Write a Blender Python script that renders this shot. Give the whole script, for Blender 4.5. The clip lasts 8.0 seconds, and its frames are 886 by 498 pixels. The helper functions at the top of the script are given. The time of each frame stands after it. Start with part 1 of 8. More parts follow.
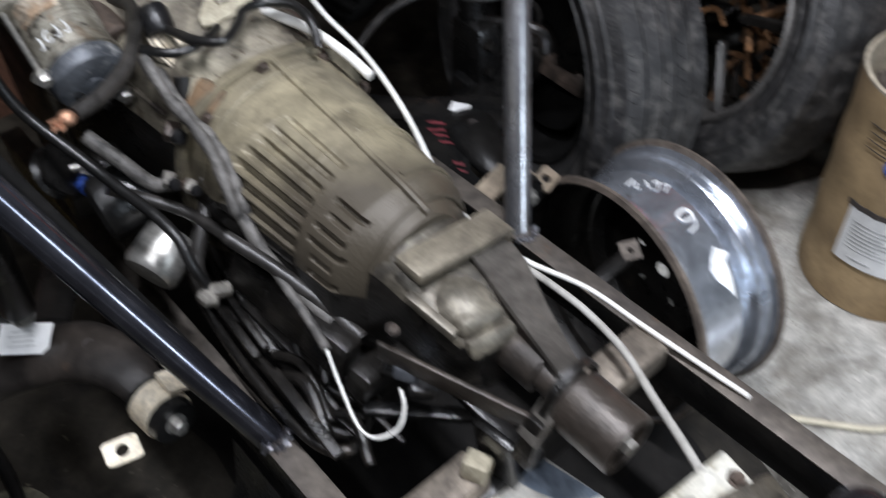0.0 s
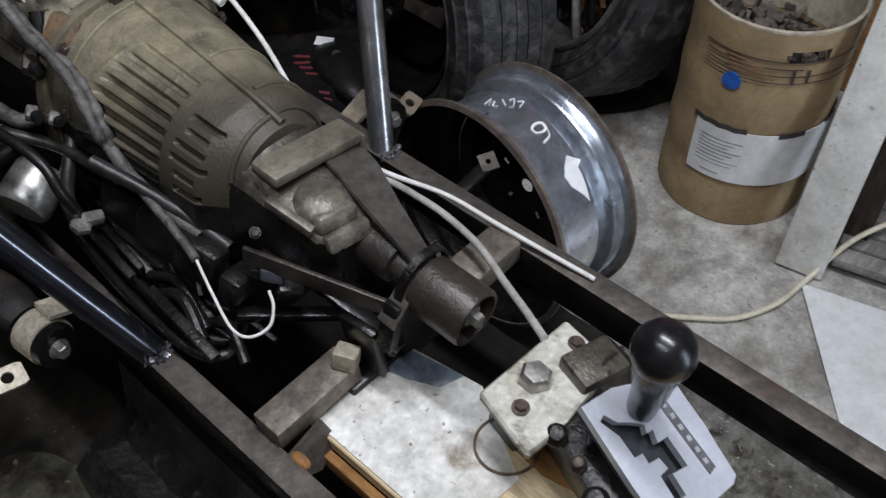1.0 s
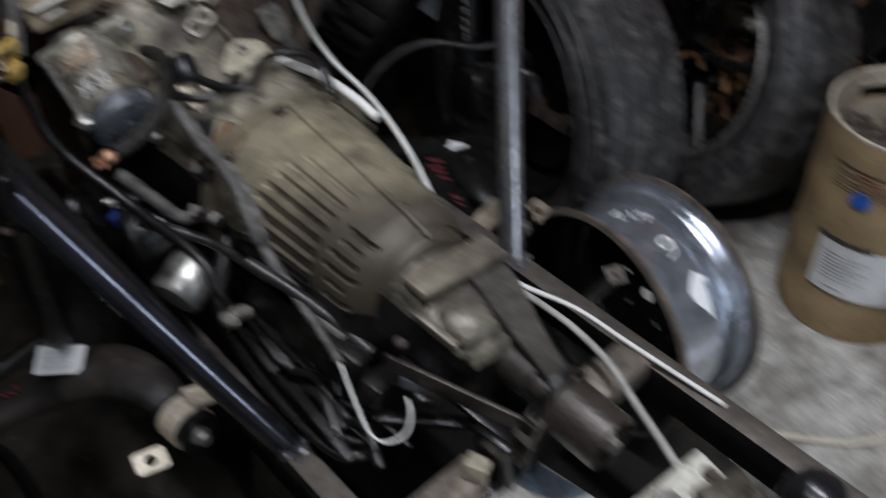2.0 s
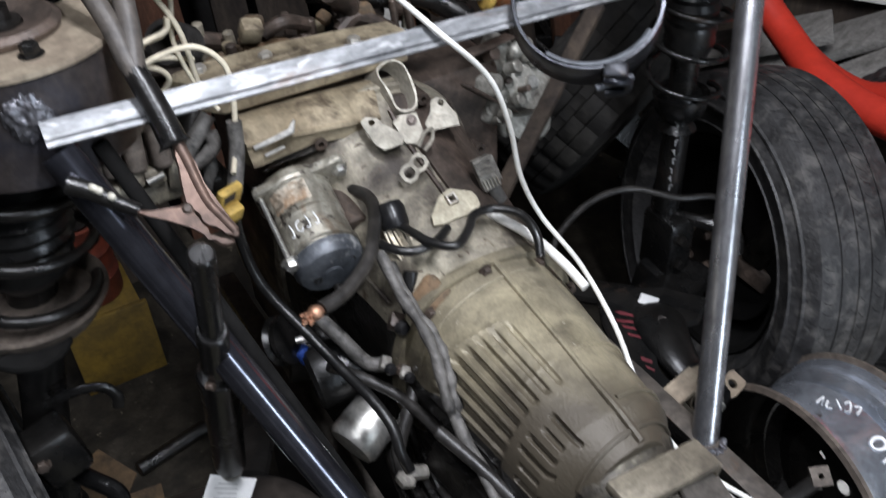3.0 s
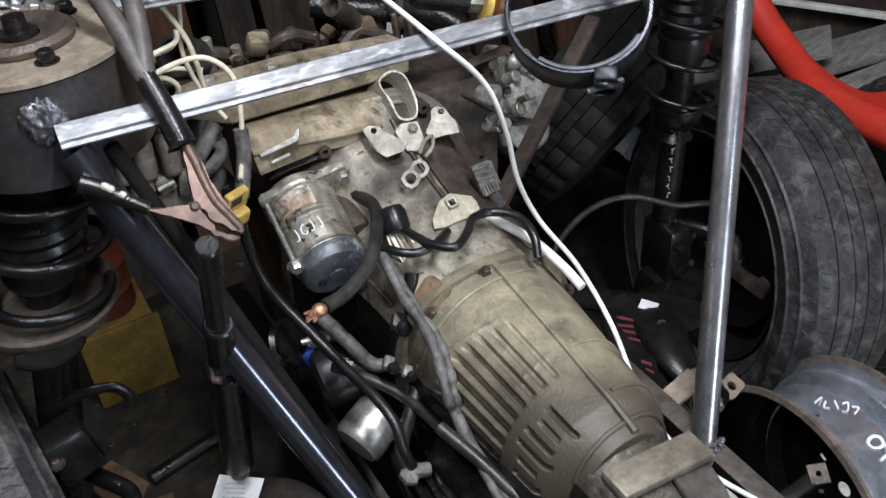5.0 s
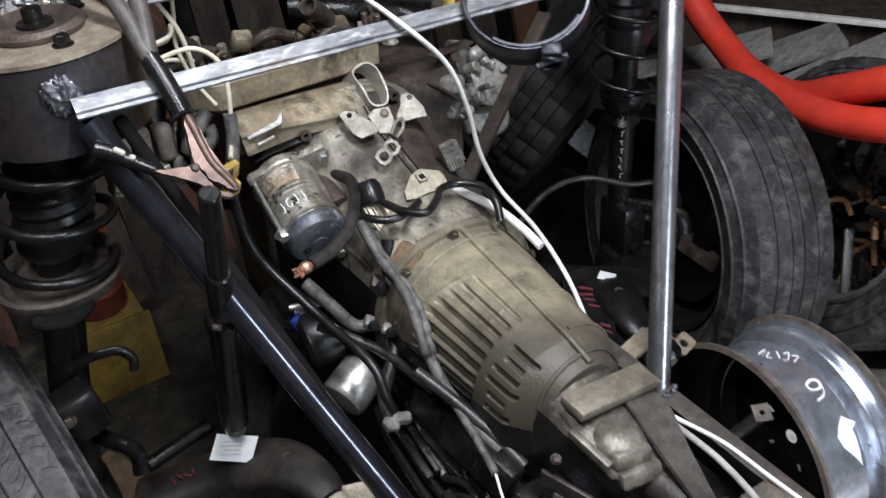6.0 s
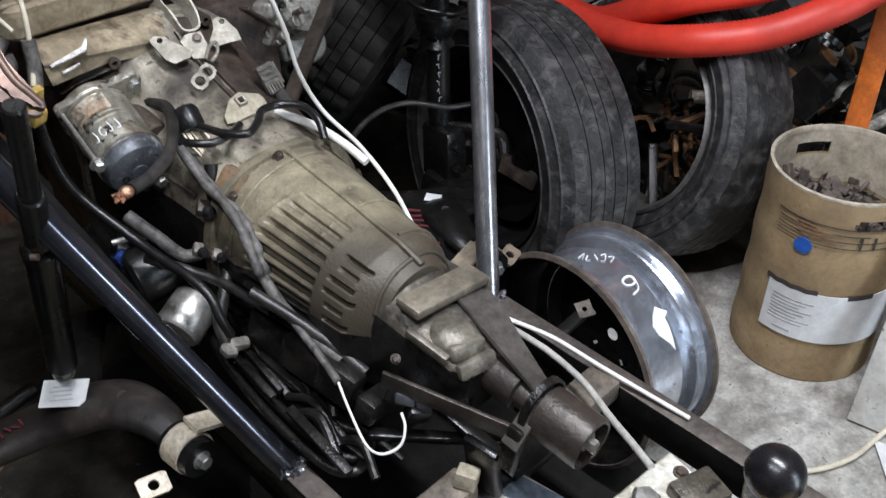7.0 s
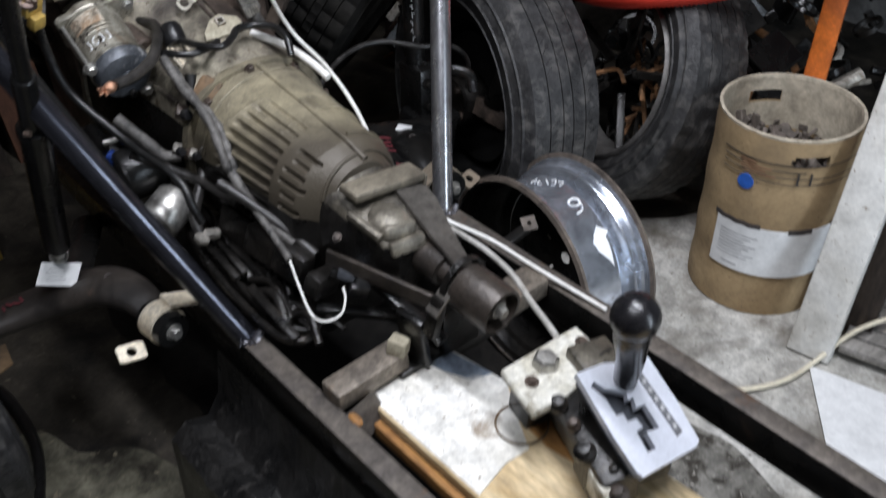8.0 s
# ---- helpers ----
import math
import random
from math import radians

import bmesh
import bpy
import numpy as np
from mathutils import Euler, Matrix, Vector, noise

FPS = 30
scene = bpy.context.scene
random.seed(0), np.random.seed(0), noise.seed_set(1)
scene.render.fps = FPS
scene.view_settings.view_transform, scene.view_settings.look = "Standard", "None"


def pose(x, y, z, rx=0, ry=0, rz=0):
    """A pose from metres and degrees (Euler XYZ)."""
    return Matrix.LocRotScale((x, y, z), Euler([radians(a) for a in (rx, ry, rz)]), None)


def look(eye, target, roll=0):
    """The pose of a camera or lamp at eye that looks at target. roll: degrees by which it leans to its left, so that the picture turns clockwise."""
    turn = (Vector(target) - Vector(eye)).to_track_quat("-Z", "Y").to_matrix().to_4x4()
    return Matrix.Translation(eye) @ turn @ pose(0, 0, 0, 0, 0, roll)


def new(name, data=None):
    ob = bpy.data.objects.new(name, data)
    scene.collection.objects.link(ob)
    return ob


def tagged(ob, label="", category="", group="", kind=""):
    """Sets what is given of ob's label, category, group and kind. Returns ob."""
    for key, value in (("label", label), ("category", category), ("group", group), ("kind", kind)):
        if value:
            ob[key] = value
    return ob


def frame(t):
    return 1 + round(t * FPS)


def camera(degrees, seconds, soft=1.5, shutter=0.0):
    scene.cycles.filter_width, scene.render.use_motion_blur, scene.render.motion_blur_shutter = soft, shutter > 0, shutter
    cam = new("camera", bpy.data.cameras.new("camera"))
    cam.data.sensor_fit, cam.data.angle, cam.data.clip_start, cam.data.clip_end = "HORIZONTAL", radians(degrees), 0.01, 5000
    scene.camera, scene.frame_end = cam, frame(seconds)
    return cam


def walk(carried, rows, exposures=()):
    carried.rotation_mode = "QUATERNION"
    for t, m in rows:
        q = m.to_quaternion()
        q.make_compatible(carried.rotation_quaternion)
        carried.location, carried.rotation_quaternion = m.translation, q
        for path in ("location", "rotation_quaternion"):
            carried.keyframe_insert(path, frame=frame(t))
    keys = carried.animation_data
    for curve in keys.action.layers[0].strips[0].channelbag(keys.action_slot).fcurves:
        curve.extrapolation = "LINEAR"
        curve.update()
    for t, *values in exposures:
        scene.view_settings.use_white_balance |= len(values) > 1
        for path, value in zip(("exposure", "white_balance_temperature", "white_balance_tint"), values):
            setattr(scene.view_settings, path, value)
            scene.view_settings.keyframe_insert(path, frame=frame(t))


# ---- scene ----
cam = camera(51.8, 8.0, soft=1.3, shutter=0.75)
PATH = [
    (0, (-0.396, -0.617, 1.282), (0.475, 0.474, -0.15), -3.0),
    (0.5, (-0.411, -0.696, 1.279), (0.53, 0.275, -0.194), -1.8),
    (1, (-0.423, -0.735, 1.282), (0.549, 0.192, -0.2), -1.4),
    (1.5, (-0.448, -0.744, 1.314), (0.548, 0.16, -0.166), -0.4),
    (2, (-0.458, -0.682, 1.343), (0.464, 0.449, -0.025), -3.1),
    (2.2, (-0.457, -0.652, 1.345), (0.395, 0.58, 0.021), -3.9),
    (3.3, (-0.451, -0.504, 1.418), (0.296, 0.87, 0.171), -3.3),
    (3.5, (-0.447, -0.506, 1.42), (0.289, 0.875, 0.174), -3.7),
    (4, (-0.442, -0.498, 1.421), (0.293, 0.881, 0.174), -3.6),
    (5.3, (-0.491, -0.605, 1.395), (0.284, 0.806, 0.208), -4.1),
    (5.5, (-0.514, -0.63, 1.405), (0.291, 0.772, 0.226), -4.1),
    (6, (-0.539, -0.704, 1.401), (0.286, 0.711, 0.253), -4.8),
    (6.5, (-0.558, -0.739, 1.395), (0.359, 0.604, 0.231), -4.1),
    (7, (-0.573, -0.745, 1.357), (0.511, 0.404, 0.13), -1.2),
    (7.5, (-0.556, -0.9, 1.346), (0.478, 0.327, 0.152), -1.2),
    (8, (-0.618, -0.987, 1.34), (0.406, 0.211, 0.109), -1.3),
]
EXPOSURES = [(0, -0.22), (0.5, -0.57), (1, -0.96), (1.5, -1.04), (2, -1.12), (2.2, -0.87), (3.3, -0.22), (4.2, -0.22), (5.3, -0.17), (7, -0.22), (7.5, -0.27), (8, -0.42)]
walk(cam, [(t, look(eye, target, roll)) for t, eye, target, roll in PATH], [(t, stops, 6400, 10) for t, stops in EXPOSURES])

# ---- world and lamps ----
world = bpy.data.worlds.new("world")
scene.world = world
world.use_nodes = True
world.node_tree.nodes["Background"].inputs[0].default_value = (0.75, 0.82, 1.0, 1)
world.node_tree.nodes["Background"].inputs[1].default_value = 0.001
LAMPS = [((0.05, -0.55, 2.42), 1.3, 66.0), ((-0.85, -0.55, 2.42), 1.3, 24.0)]
scene.view_settings.exposure = 0.0


def ceiling_glow(place, length, watts):
    lamp = bpy.data.lights.new("tube_light", "AREA")
    lamp.shape, lamp.size, lamp.size_y = "RECTANGLE", 0.09, length
    lamp.energy, lamp.color = watts, (0.90, 0.92, 1.0)
    ob = new("tube_light", lamp)
    ob.location = place
    return ob


# daylight through the open gate in the south wall
GATE_X, GATE_W, GATE_H = 0.65, 0.40, 2.05
daylight = bpy.data.lights.new("gate_daylight", "AREA")
daylight.shape, daylight.size, daylight.size_y = "RECTANGLE", GATE_W, GATE_H
daylight.energy, daylight.color = 50.0, (0.78, 0.88, 1.0)
gate_light = new("gate_daylight", daylight)
gate_light.matrix_world = look((GATE_X, -3.10, GATE_H / 2), (GATE_X, 0.0, GATE_H / 2))

for place, length, watts in LAMPS:
    ceiling_glow((place[0], place[1], place[2] - 0.05), length, watts)

# ---- materials ----
def material(name, a, b, rough=0.6, metal=0.0, coarse=6.0, fine=90.0, bump=0.3, mix=(0.4, 0.65), spots=None, spot_at=(0.6, 0.7), spot_scale=14.0,
             rough_to=None, coat=0.0, shine=0.5, spread=0.0, stretch=(1, 1, 1), grit=0.35, chip=None, chip_at=(0.62, 0.68), chip_scale=75.0, film=None):
    """Two tones in large blotches, a fine grain over them, spots of a third tone, relief from the grain.
    film: a tone, a direction and two places along it between which a ragged layer of dirt and painted shade sets in."""
    m = bpy.data.materials.new(name)
    m.use_nodes = True
    nt = m.node_tree
    n, link = nt.nodes, nt.links.new
    bsdf = n["Principled BSDF"]
    coord = n.new("ShaderNodeTexCoord")
    scale = n.new("ShaderNodeMapping")
    scale.inputs["Scale"].default_value = stretch
    link(coord.outputs["Object"], scale.inputs["Vector"])

    def cloud(size, detail, warp=0.0):
        t = n.new("ShaderNodeTexNoise")
        t.inputs["Scale"].default_value, t.inputs["Detail"].default_value = size, detail
        t.inputs["Roughness"].default_value, t.inputs["Distortion"].default_value = 0.62, warp
        link(scale.outputs[0], t.inputs["Vector"])
        return t.outputs["Fac"]

    def ramp(value, lo, hi):
        r = n.new("ShaderNodeMapRange")
        r.inputs["From Min"].default_value, r.inputs["From Max"].default_value = lo, hi
        link(value, r.inputs["Value"])
        return r.outputs[0]

    def blend(fac, one, two, kind="MIX"):
        x = n.new("ShaderNodeMix")
        x.data_type, x.blend_type = "RGBA", kind
        for socket, value in ((x.inputs["Factor"], fac), (x.inputs["A"], one), (x.inputs["B"], two)):
            if isinstance(value, (tuple, float, int)):
                socket.default_value = (*value, 1) if isinstance(value, tuple) else value
            else:
                link(value, socket)
        return x.outputs["Result"]

    big, small = cloud(coarse, 5, 0.6), cloud(fine, 3)
    colour = blend(ramp(big, *mix), a, b)
    grain = ramp(small, 0.2, 0.8)
    shade = n.new("ShaderNodeMapRange")
    shade.inputs["To Min"].default_value, shade.inputs["To Max"].default_value = 1 - grit, 1 + grit
    link(small, shade.inputs["Value"])
    colour = blend(1.0, colour, shade.outputs[0], "MULTIPLY")
    mottle = n.new("ShaderNodeMapRange")
    mottle.inputs["From Min"].default_value, mottle.inputs["From Max"].default_value = 0.3, 0.7
    mottle.inputs["To Min"].default_value, mottle.inputs["To Max"].default_value = 1 - 0.8 * grit, 1 + 0.8 * grit
    link(cloud(coarse * 4.3, 6, 0.3), mottle.inputs["Value"])
    colour = blend(1.0, colour, mottle.outputs[0], "MULTIPLY")
    if spots:
        colour = blend(ramp(cloud(spot_scale, 7, 0.35), *spot_at), colour, spots)
    if chip:
        colour = blend(ramp(cloud(chip_scale, 2, 0.4), *chip_at), colour, chip)
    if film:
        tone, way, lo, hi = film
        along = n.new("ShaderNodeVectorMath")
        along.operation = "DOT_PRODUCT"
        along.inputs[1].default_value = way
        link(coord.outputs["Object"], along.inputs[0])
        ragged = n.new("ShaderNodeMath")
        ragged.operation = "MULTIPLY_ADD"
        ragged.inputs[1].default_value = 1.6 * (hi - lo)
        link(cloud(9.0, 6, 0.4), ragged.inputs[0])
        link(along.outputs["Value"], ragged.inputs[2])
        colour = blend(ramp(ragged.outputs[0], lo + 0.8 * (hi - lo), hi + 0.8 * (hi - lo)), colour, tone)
    if spread:
        info = n.new("ShaderNodeObjectInfo")
        vary = n.new("ShaderNodeMapRange")
        vary.inputs["To Min"].default_value, vary.inputs["To Max"].default_value = 1 - spread, 1 + spread
        link(info.outputs["Random"], vary.inputs["Value"])
        colour = blend(1.0, colour, vary.outputs[0], "MULTIPLY")
    link(colour, bsdf.inputs["Base Color"])
    gloss = n.new("ShaderNodeMapRange")
    gloss.inputs["To Min"].default_value = rough
    gloss.inputs["To Max"].default_value = rough_to if rough_to is not None else min(1.0, rough + 0.2)
    link(ramp(big, 0.3, 0.7), gloss.inputs["Value"])
    link(gloss.outputs[0], bsdf.inputs["Roughness"])
    bsdf.inputs["Metallic"].default_value = metal
    bsdf.inputs["Coat Weight"].default_value = coat
    bsdf.inputs["Specular IOR Level"].default_value = shine
    if bump:
        bp = n.new("ShaderNodeBump")
        bp.inputs["Strength"].default_value, bp.inputs["Distance"].default_value = bump, 0.002
        add = n.new("ShaderNodeMath")
        add.operation = "ADD"
        link(small, add.inputs[0])
        link(big, add.inputs[1])
        link(add.outputs[0], bp.inputs["Height"])
        link(bp.outputs[0], bsdf.inputs["Normal"])
    return m


CONCRETE = material("concrete", (0.36, 0.345, 0.31), (0.52, 0.505, 0.465), 0.8, coarse=5, fine=140, bump=0.5, spots=(0.15, 0.132, 0.105), spot_at=(0.50, 0.70), spot_scale=6, grit=0.5, shine=0.25, chip=(0.20, 0.185, 0.16), chip_at=(0.66, 0.72), chip_scale=90)
DARKFLOOR = material("oily_dirt_and_shade", (0.020, 0.0175, 0.0135), (0.048, 0.041, 0.031), 0.5, coarse=5, fine=120, bump=0.6, spots=(0.010, 0.009, 0.008), spot_at=(0.48, 0.64), spot_scale=6, grit=0.5, shine=0.25, chip=(0.11, 0.095, 0.07), chip_at=(0.70, 0.74), chip_scale=60)
OLIVEFLOOR = material("olive_grey_concrete", (0.13, 0.122, 0.088), (0.075, 0.070, 0.052), 0.7, coarse=7, fine=120, bump=0.6, spots=(0.025, 0.022, 0.017), spot_at=(0.50, 0.64), spot_scale=12, grit=0.5, shine=0.2, chip=(0.19, 0.165, 0.115), chip_at=(0.66, 0.72), chip_scale=40)
DIRTYFLOOR = material("grimy_concrete", (0.20, 0.19, 0.168), (0.12, 0.112, 0.096), 0.8, coarse=9, fine=130, bump=0.6, spots=(0.05, 0.044, 0.036), spot_at=(0.50, 0.62), spot_scale=26, grit=0.5, shine=0.2, chip=(0.36, 0.34, 0.30), chip_at=(0.66, 0.70), chip_scale=110)
# Darker towards left, rear and bottom: dirt and shade in one tone.
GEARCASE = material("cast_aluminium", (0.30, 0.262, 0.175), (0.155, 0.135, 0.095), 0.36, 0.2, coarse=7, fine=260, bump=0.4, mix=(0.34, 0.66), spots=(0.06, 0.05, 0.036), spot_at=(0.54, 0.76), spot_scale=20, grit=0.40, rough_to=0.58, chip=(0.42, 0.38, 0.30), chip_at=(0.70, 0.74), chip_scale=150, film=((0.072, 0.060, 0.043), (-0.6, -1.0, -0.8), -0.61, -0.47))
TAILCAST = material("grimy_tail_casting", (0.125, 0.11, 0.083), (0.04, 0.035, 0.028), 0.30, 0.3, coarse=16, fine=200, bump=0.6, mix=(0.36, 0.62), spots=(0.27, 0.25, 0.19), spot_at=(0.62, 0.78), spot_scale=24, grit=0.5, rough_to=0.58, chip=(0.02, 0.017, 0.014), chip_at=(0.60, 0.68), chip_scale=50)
BOSSCAST = material("rubbed_alloy_boss", (0.21, 0.19, 0.15), (0.085, 0.074, 0.058), 0.34, 0.35, coarse=18, fine=210, bump=0.45, spots=(0.05, 0.043, 0.035), spot_at=(0.55, 0.72), spot_scale=26, grit=0.45, rough_to=0.55)
STAYZINC = material("dull_cream_zinc", (0.44, 0.40, 0.30), (0.27, 0.24, 0.17), 0.45, 0.25, coarse=22, fine=220, bump=0.25, spots=(0.12, 0.09, 0.06), spot_at=(0.58, 0.74), spot_scale=28)
TABSTEEL = material("worn_zinc_tab", (0.37, 0.345, 0.285), (0.23, 0.21, 0.17), 0.42, 0.3, coarse=22, fine=220, bump=0.25, spots=(0.11, 0.08, 0.055), spot_at=(0.58, 0.74), spot_scale=30)
PAINTBLUE = material("blue_grey_smear", (0.26, 0.32, 0.40), (0.13, 0.16, 0.20), 0.5, coarse=16, fine=150, bump=0.2, spots=(0.5, 0.5, 0.48), spot_at=(0.55, 0.7), spot_scale=20)
RUSTSTAIN = material("rust_stained_casting", (0.17, 0.105, 0.055), (0.10, 0.075, 0.05), 0.7, 0.1, coarse=26, fine=180, bump=0.5, spots=(0.24, 0.20, 0.14), spot_at=(0.58, 0.7), spot_scale=34)
STRAPTAN = material("dusty_tan_strap", (0.25, 0.22, 0.165), (0.13, 0.112, 0.085), 0.38, 0.3, coarse=18, fine=200, bump=0.4, spots=(0.06, 0.048, 0.036), spot_at=(0.56, 0.72), spot_scale=26)
STUBSTEEL = material("brown_scaled_steel", (0.24, 0.205, 0.165), (0.13, 0.11, 0.09), 0.45, 0.5, coarse=16, fine=170, bump=0.35, spots=(0.20, 0.11, 0.055), spot_at=(0.6, 0.74), spot_scale=18, grit=0.45)
PALEHOSE = material("pale_cable_jacket", (0.46, 0.445, 0.41), (0.33, 0.315, 0.285), 0.5, coarse=24, fine=180, bump=0.2, grit=0.2)
REDBROWN = material("red_brown_timber", (0.085, 0.038, 0.022), (0.05, 0.024, 0.015), 0.7, coarse=5, fine=70, bump=0.4, stretch=(5, 5, 0.6), shine=0.25)
ARMPAINT = material("worn_arm_paint", (0.022, 0.019, 0.017), (0.045, 0.037, 0.031), 0.34, 0.1, coarse=12, fine=180, bump=0.3, spots=(0.09, 0.06, 0.042), spot_at=(0.62, 0.76), spot_scale=20)
DUSTYCABLE = material("dusty_welding_cable", (0.085, 0.073, 0.062), (0.042, 0.037, 0.033), 0.42, coarse=20, fine=200, bump=0.3, grit=0.3)
BELLCAST = material("dusty_bell_casting", (0.33, 0.296, 0.222), (0.125, 0.108, 0.084), 0.40, 0.2, coarse=9, fine=200, bump=0.45, mix=(0.35, 0.62), spots=(0.050, 0.040, 0.032), spot_at=(0.49, 0.68), spot_scale=22, grit=0.45, rough_to=0.64, chip=(0.09, 0.068, 0.045), chip_at=(0.64, 0.70), chip_scale=70)
CASTING = material("grey_casting", (0.56, 0.53, 0.47), (0.27, 0.24, 0.195), 0.34, 0.45, coarse=22, fine=240, bump=0.4, spots=(0.22, 0.125, 0.06), spot_at=(0.6, 0.72), spot_scale=18, rough_to=0.58, mix=(0.42, 0.58))
GRIMY = material("oily_casting", (0.105, 0.078, 0.062), (0.042, 0.033, 0.027), 0.30, 0.3, coarse=12, fine=200, bump=0.5, spots=(0.03, 0.024, 0.02), spot_at=(0.5, 0.68), spot_scale=25, grit=0.5, rough_to=0.58)
TANMETAL = material("dusty_alloy", (0.39, 0.325, 0.22), (0.21, 0.168, 0.108), 0.6, 0.25, coarse=10, fine=180, bump=0.35, spots=(0.07, 0.05, 0.032), spot_at=(0.50, 0.68), spot_scale=26)
BARESTEEL = material("bare_steel_tube", (0.44, 0.445, 0.465), (0.22, 0.215, 0.22), 0.22, 0.88, coarse=10, fine=160, bump=0.06, mix=(0.34, 0.68), rough_to=0.38, spots=(0.11, 0.075, 0.05), spot_at=(0.60, 0.80), spot_scale=24, grit=0.3, stretch=(1, 1, 0.35))
DARKTUBE = material("dark_rolled_tube", (0.145, 0.15, 0.18), (0.065, 0.065, 0.08), 0.15, 0.92, coarse=9, fine=120, bump=0.02, rough_to=0.25, spots=(0.075, 0.05, 0.034), spot_at=(0.62, 0.82), spot_scale=22, grit=0.25)
RAILSTEEL = material("mill_scale_steel", (0.15, 0.13, 0.11), (0.085, 0.075, 0.068), 0.5, 0.6, coarse=14, fine=150, bump=0.3, spots=(0.16, 0.085, 0.045), spot_at=(0.6, 0.75), spot_scale=16, grit=0.4)
GALVANISED = material("galvanised_steel", (0.225, 0.230, 0.236), (0.125, 0.130, 0.136), 0.36, 0.3, coarse=26, fine=240, bump=0.2, spots=(0.15, 0.09, 0.06), spot_at=(0.60, 0.76), spot_scale=22, stretch=(0.35, 1, 1), grit=0.5, chip=(0.38, 0.385, 0.39), chip_at=(0.56, 0.68), chip_scale=85)
TOWERSTEEL = material("heat_tinted_steel", (0.09, 0.073, 0.063), (0.045, 0.043, 0.05), 0.42, 0.7, coarse=11, fine=130, bump=0.25, spots=(0.13, 0.095, 0.065), spot_at=(0.6, 0.75), spot_scale=9)
PLATESTEEL = material("dusty_plate", (0.37, 0.31, 0.23), (0.25, 0.20, 0.15), 0.36, 0.4, coarse=13, fine=170, bump=0.25, spots=(0.08, 0.06, 0.045), spot_at=(0.62, 0.76))
WELD = material("weld_bead", (0.22, 0.22, 0.24), (0.10, 0.095, 0.10), 0.28, 0.85, coarse=60, fine=200, bump=0.4)
BLACKMETAL = material("black_painted_and_shaded_metal", (0.006, 0.006, 0.006), (0.011, 0.010, 0.009), 0.2, 0.0, coarse=10, fine=150, bump=0.25, spots=(0.03, 0.021, 0.016), spot_at=(0.62, 0.76), spot_scale=14, rough_to=0.36)
# Greasy metal, and the near-black for undersides, flanks and cavities in shade.
GREASESHADE = material("greasy_and_shaded_metal", (0.007, 0.0065, 0.006), (0.016, 0.014, 0.012), 0.22, 0.2, coarse=18, fine=190, bump=0.6, spots=(0.045, 0.036, 0.028), spot_at=(0.6, 0.75), spot_scale=30, grit=0.5, rough_to=0.42)
RUBBER = material("black_rubber", (0.007, 0.007, 0.007), (0.011, 0.0105, 0.010), 0.24, 0.0, coarse=20, fine=200, bump=0.25, rough_to=0.38)
HOSE = material("dusty_rubber_hose", (0.014, 0.013, 0.012), (0.036, 0.033, 0.030), 0.3, 0.0, coarse=24, fine=200, bump=0.3, rough_to=0.48)
GREYHOSE = material("taped_grey_hose", (0.13, 0.122, 0.112), (0.045, 0.042, 0.038), 0.5, 0.0, coarse=40, fine=220, bump=0.6, mix=(0.38, 0.62), spots=(0.02, 0.019, 0.018), spot_at=(0.56, 0.66), spot_scale=45)
TYRE = material("worn_tyre_rubber", (0.019, 0.0185, 0.0185), (0.034, 0.033, 0.033), 0.42, 0.0, coarse=18, fine=150, bump=0.8, spots=(0.13, 0.122, 0.112), spot_at=(0.50, 0.82), spot_scale=34, grit=0.5, shine=0.45, rough_to=0.72)
RIMSTEEL = material("silver_painted_steel", (0.70, 0.74, 0.81), (0.43, 0.46, 0.51), 0.17, 0.85, coarse=8, fine=150, bump=0.10, rough_to=0.30, spots=(0.15, 0.13, 0.115), spot_at=(0.58, 0.76), spot_scale=11, chip=(0.16, 0.12, 0.09), chip_at=(0.69, 0.74), chip_scale=60)
RUSTRIM = material("rusty_flange", (0.20, 0.165, 0.135), (0.085, 0.07, 0.06), 0.55, 0.5, coarse=16, fine=160, bump=0.4, spots=(0.2, 0.16, 0.12), spot_at=(0.58, 0.72))
CHALK = material("chalk_mark", (0.85, 0.86, 0.86), (0.75, 0.76, 0.76), 0.9, bump=0.1, grit=0.15)
CARDBOARD = material("kraft_card", (0.36, 0.255, 0.135), (0.29, 0.20, 0.105), 0.75, coarse=7, fine=120, bump=0.2, spots=(0.17, 0.12, 0.072), spot_at=(0.52, 0.76), spot_scale=5, grit=0.2, chip=(0.22, 0.155, 0.085), chip_at=(0.66, 0.72), chip_scale=90)
SOILEDCARD = material("soiled_card", (0.15, 0.095, 0.048), (0.085, 0.056, 0.03), 0.75, coarse=9, fine=120, bump=0.3, spots=(0.03, 0.023, 0.015), spot_at=(0.5, 0.7), spot_scale=14, grit=0.3)
CARDINSIDE = material("card_inside", (0.50, 0.44, 0.34), (0.38, 0.33, 0.25), 0.8, coarse=9, fine=110, bump=0.2)
PRINTBROWN = material("faded_brown_print", (0.20, 0.10, 0.055), (0.27, 0.16, 0.09), 0.75, coarse=30, fine=150, bump=0.05)
PAPER = material("white_paper", (0.74, 0.74, 0.73), (0.66, 0.66, 0.65), 0.7, coarse=9, fine=130, bump=0.12, grit=0.12)
INK = material("black_print", (0.035, 0.03, 0.028), (0.05, 0.04, 0.035), 0.7, bump=0.05)
GREYINK = material("grey_print", (0.42, 0.42, 0.42), (0.36, 0.36, 0.36), 0.7, bump=0.05)
REDINK = material("red_paint_mark", (0.12, 0.016, 0.022), (0.07, 0.012, 0.016), 0.6, bump=0.1)
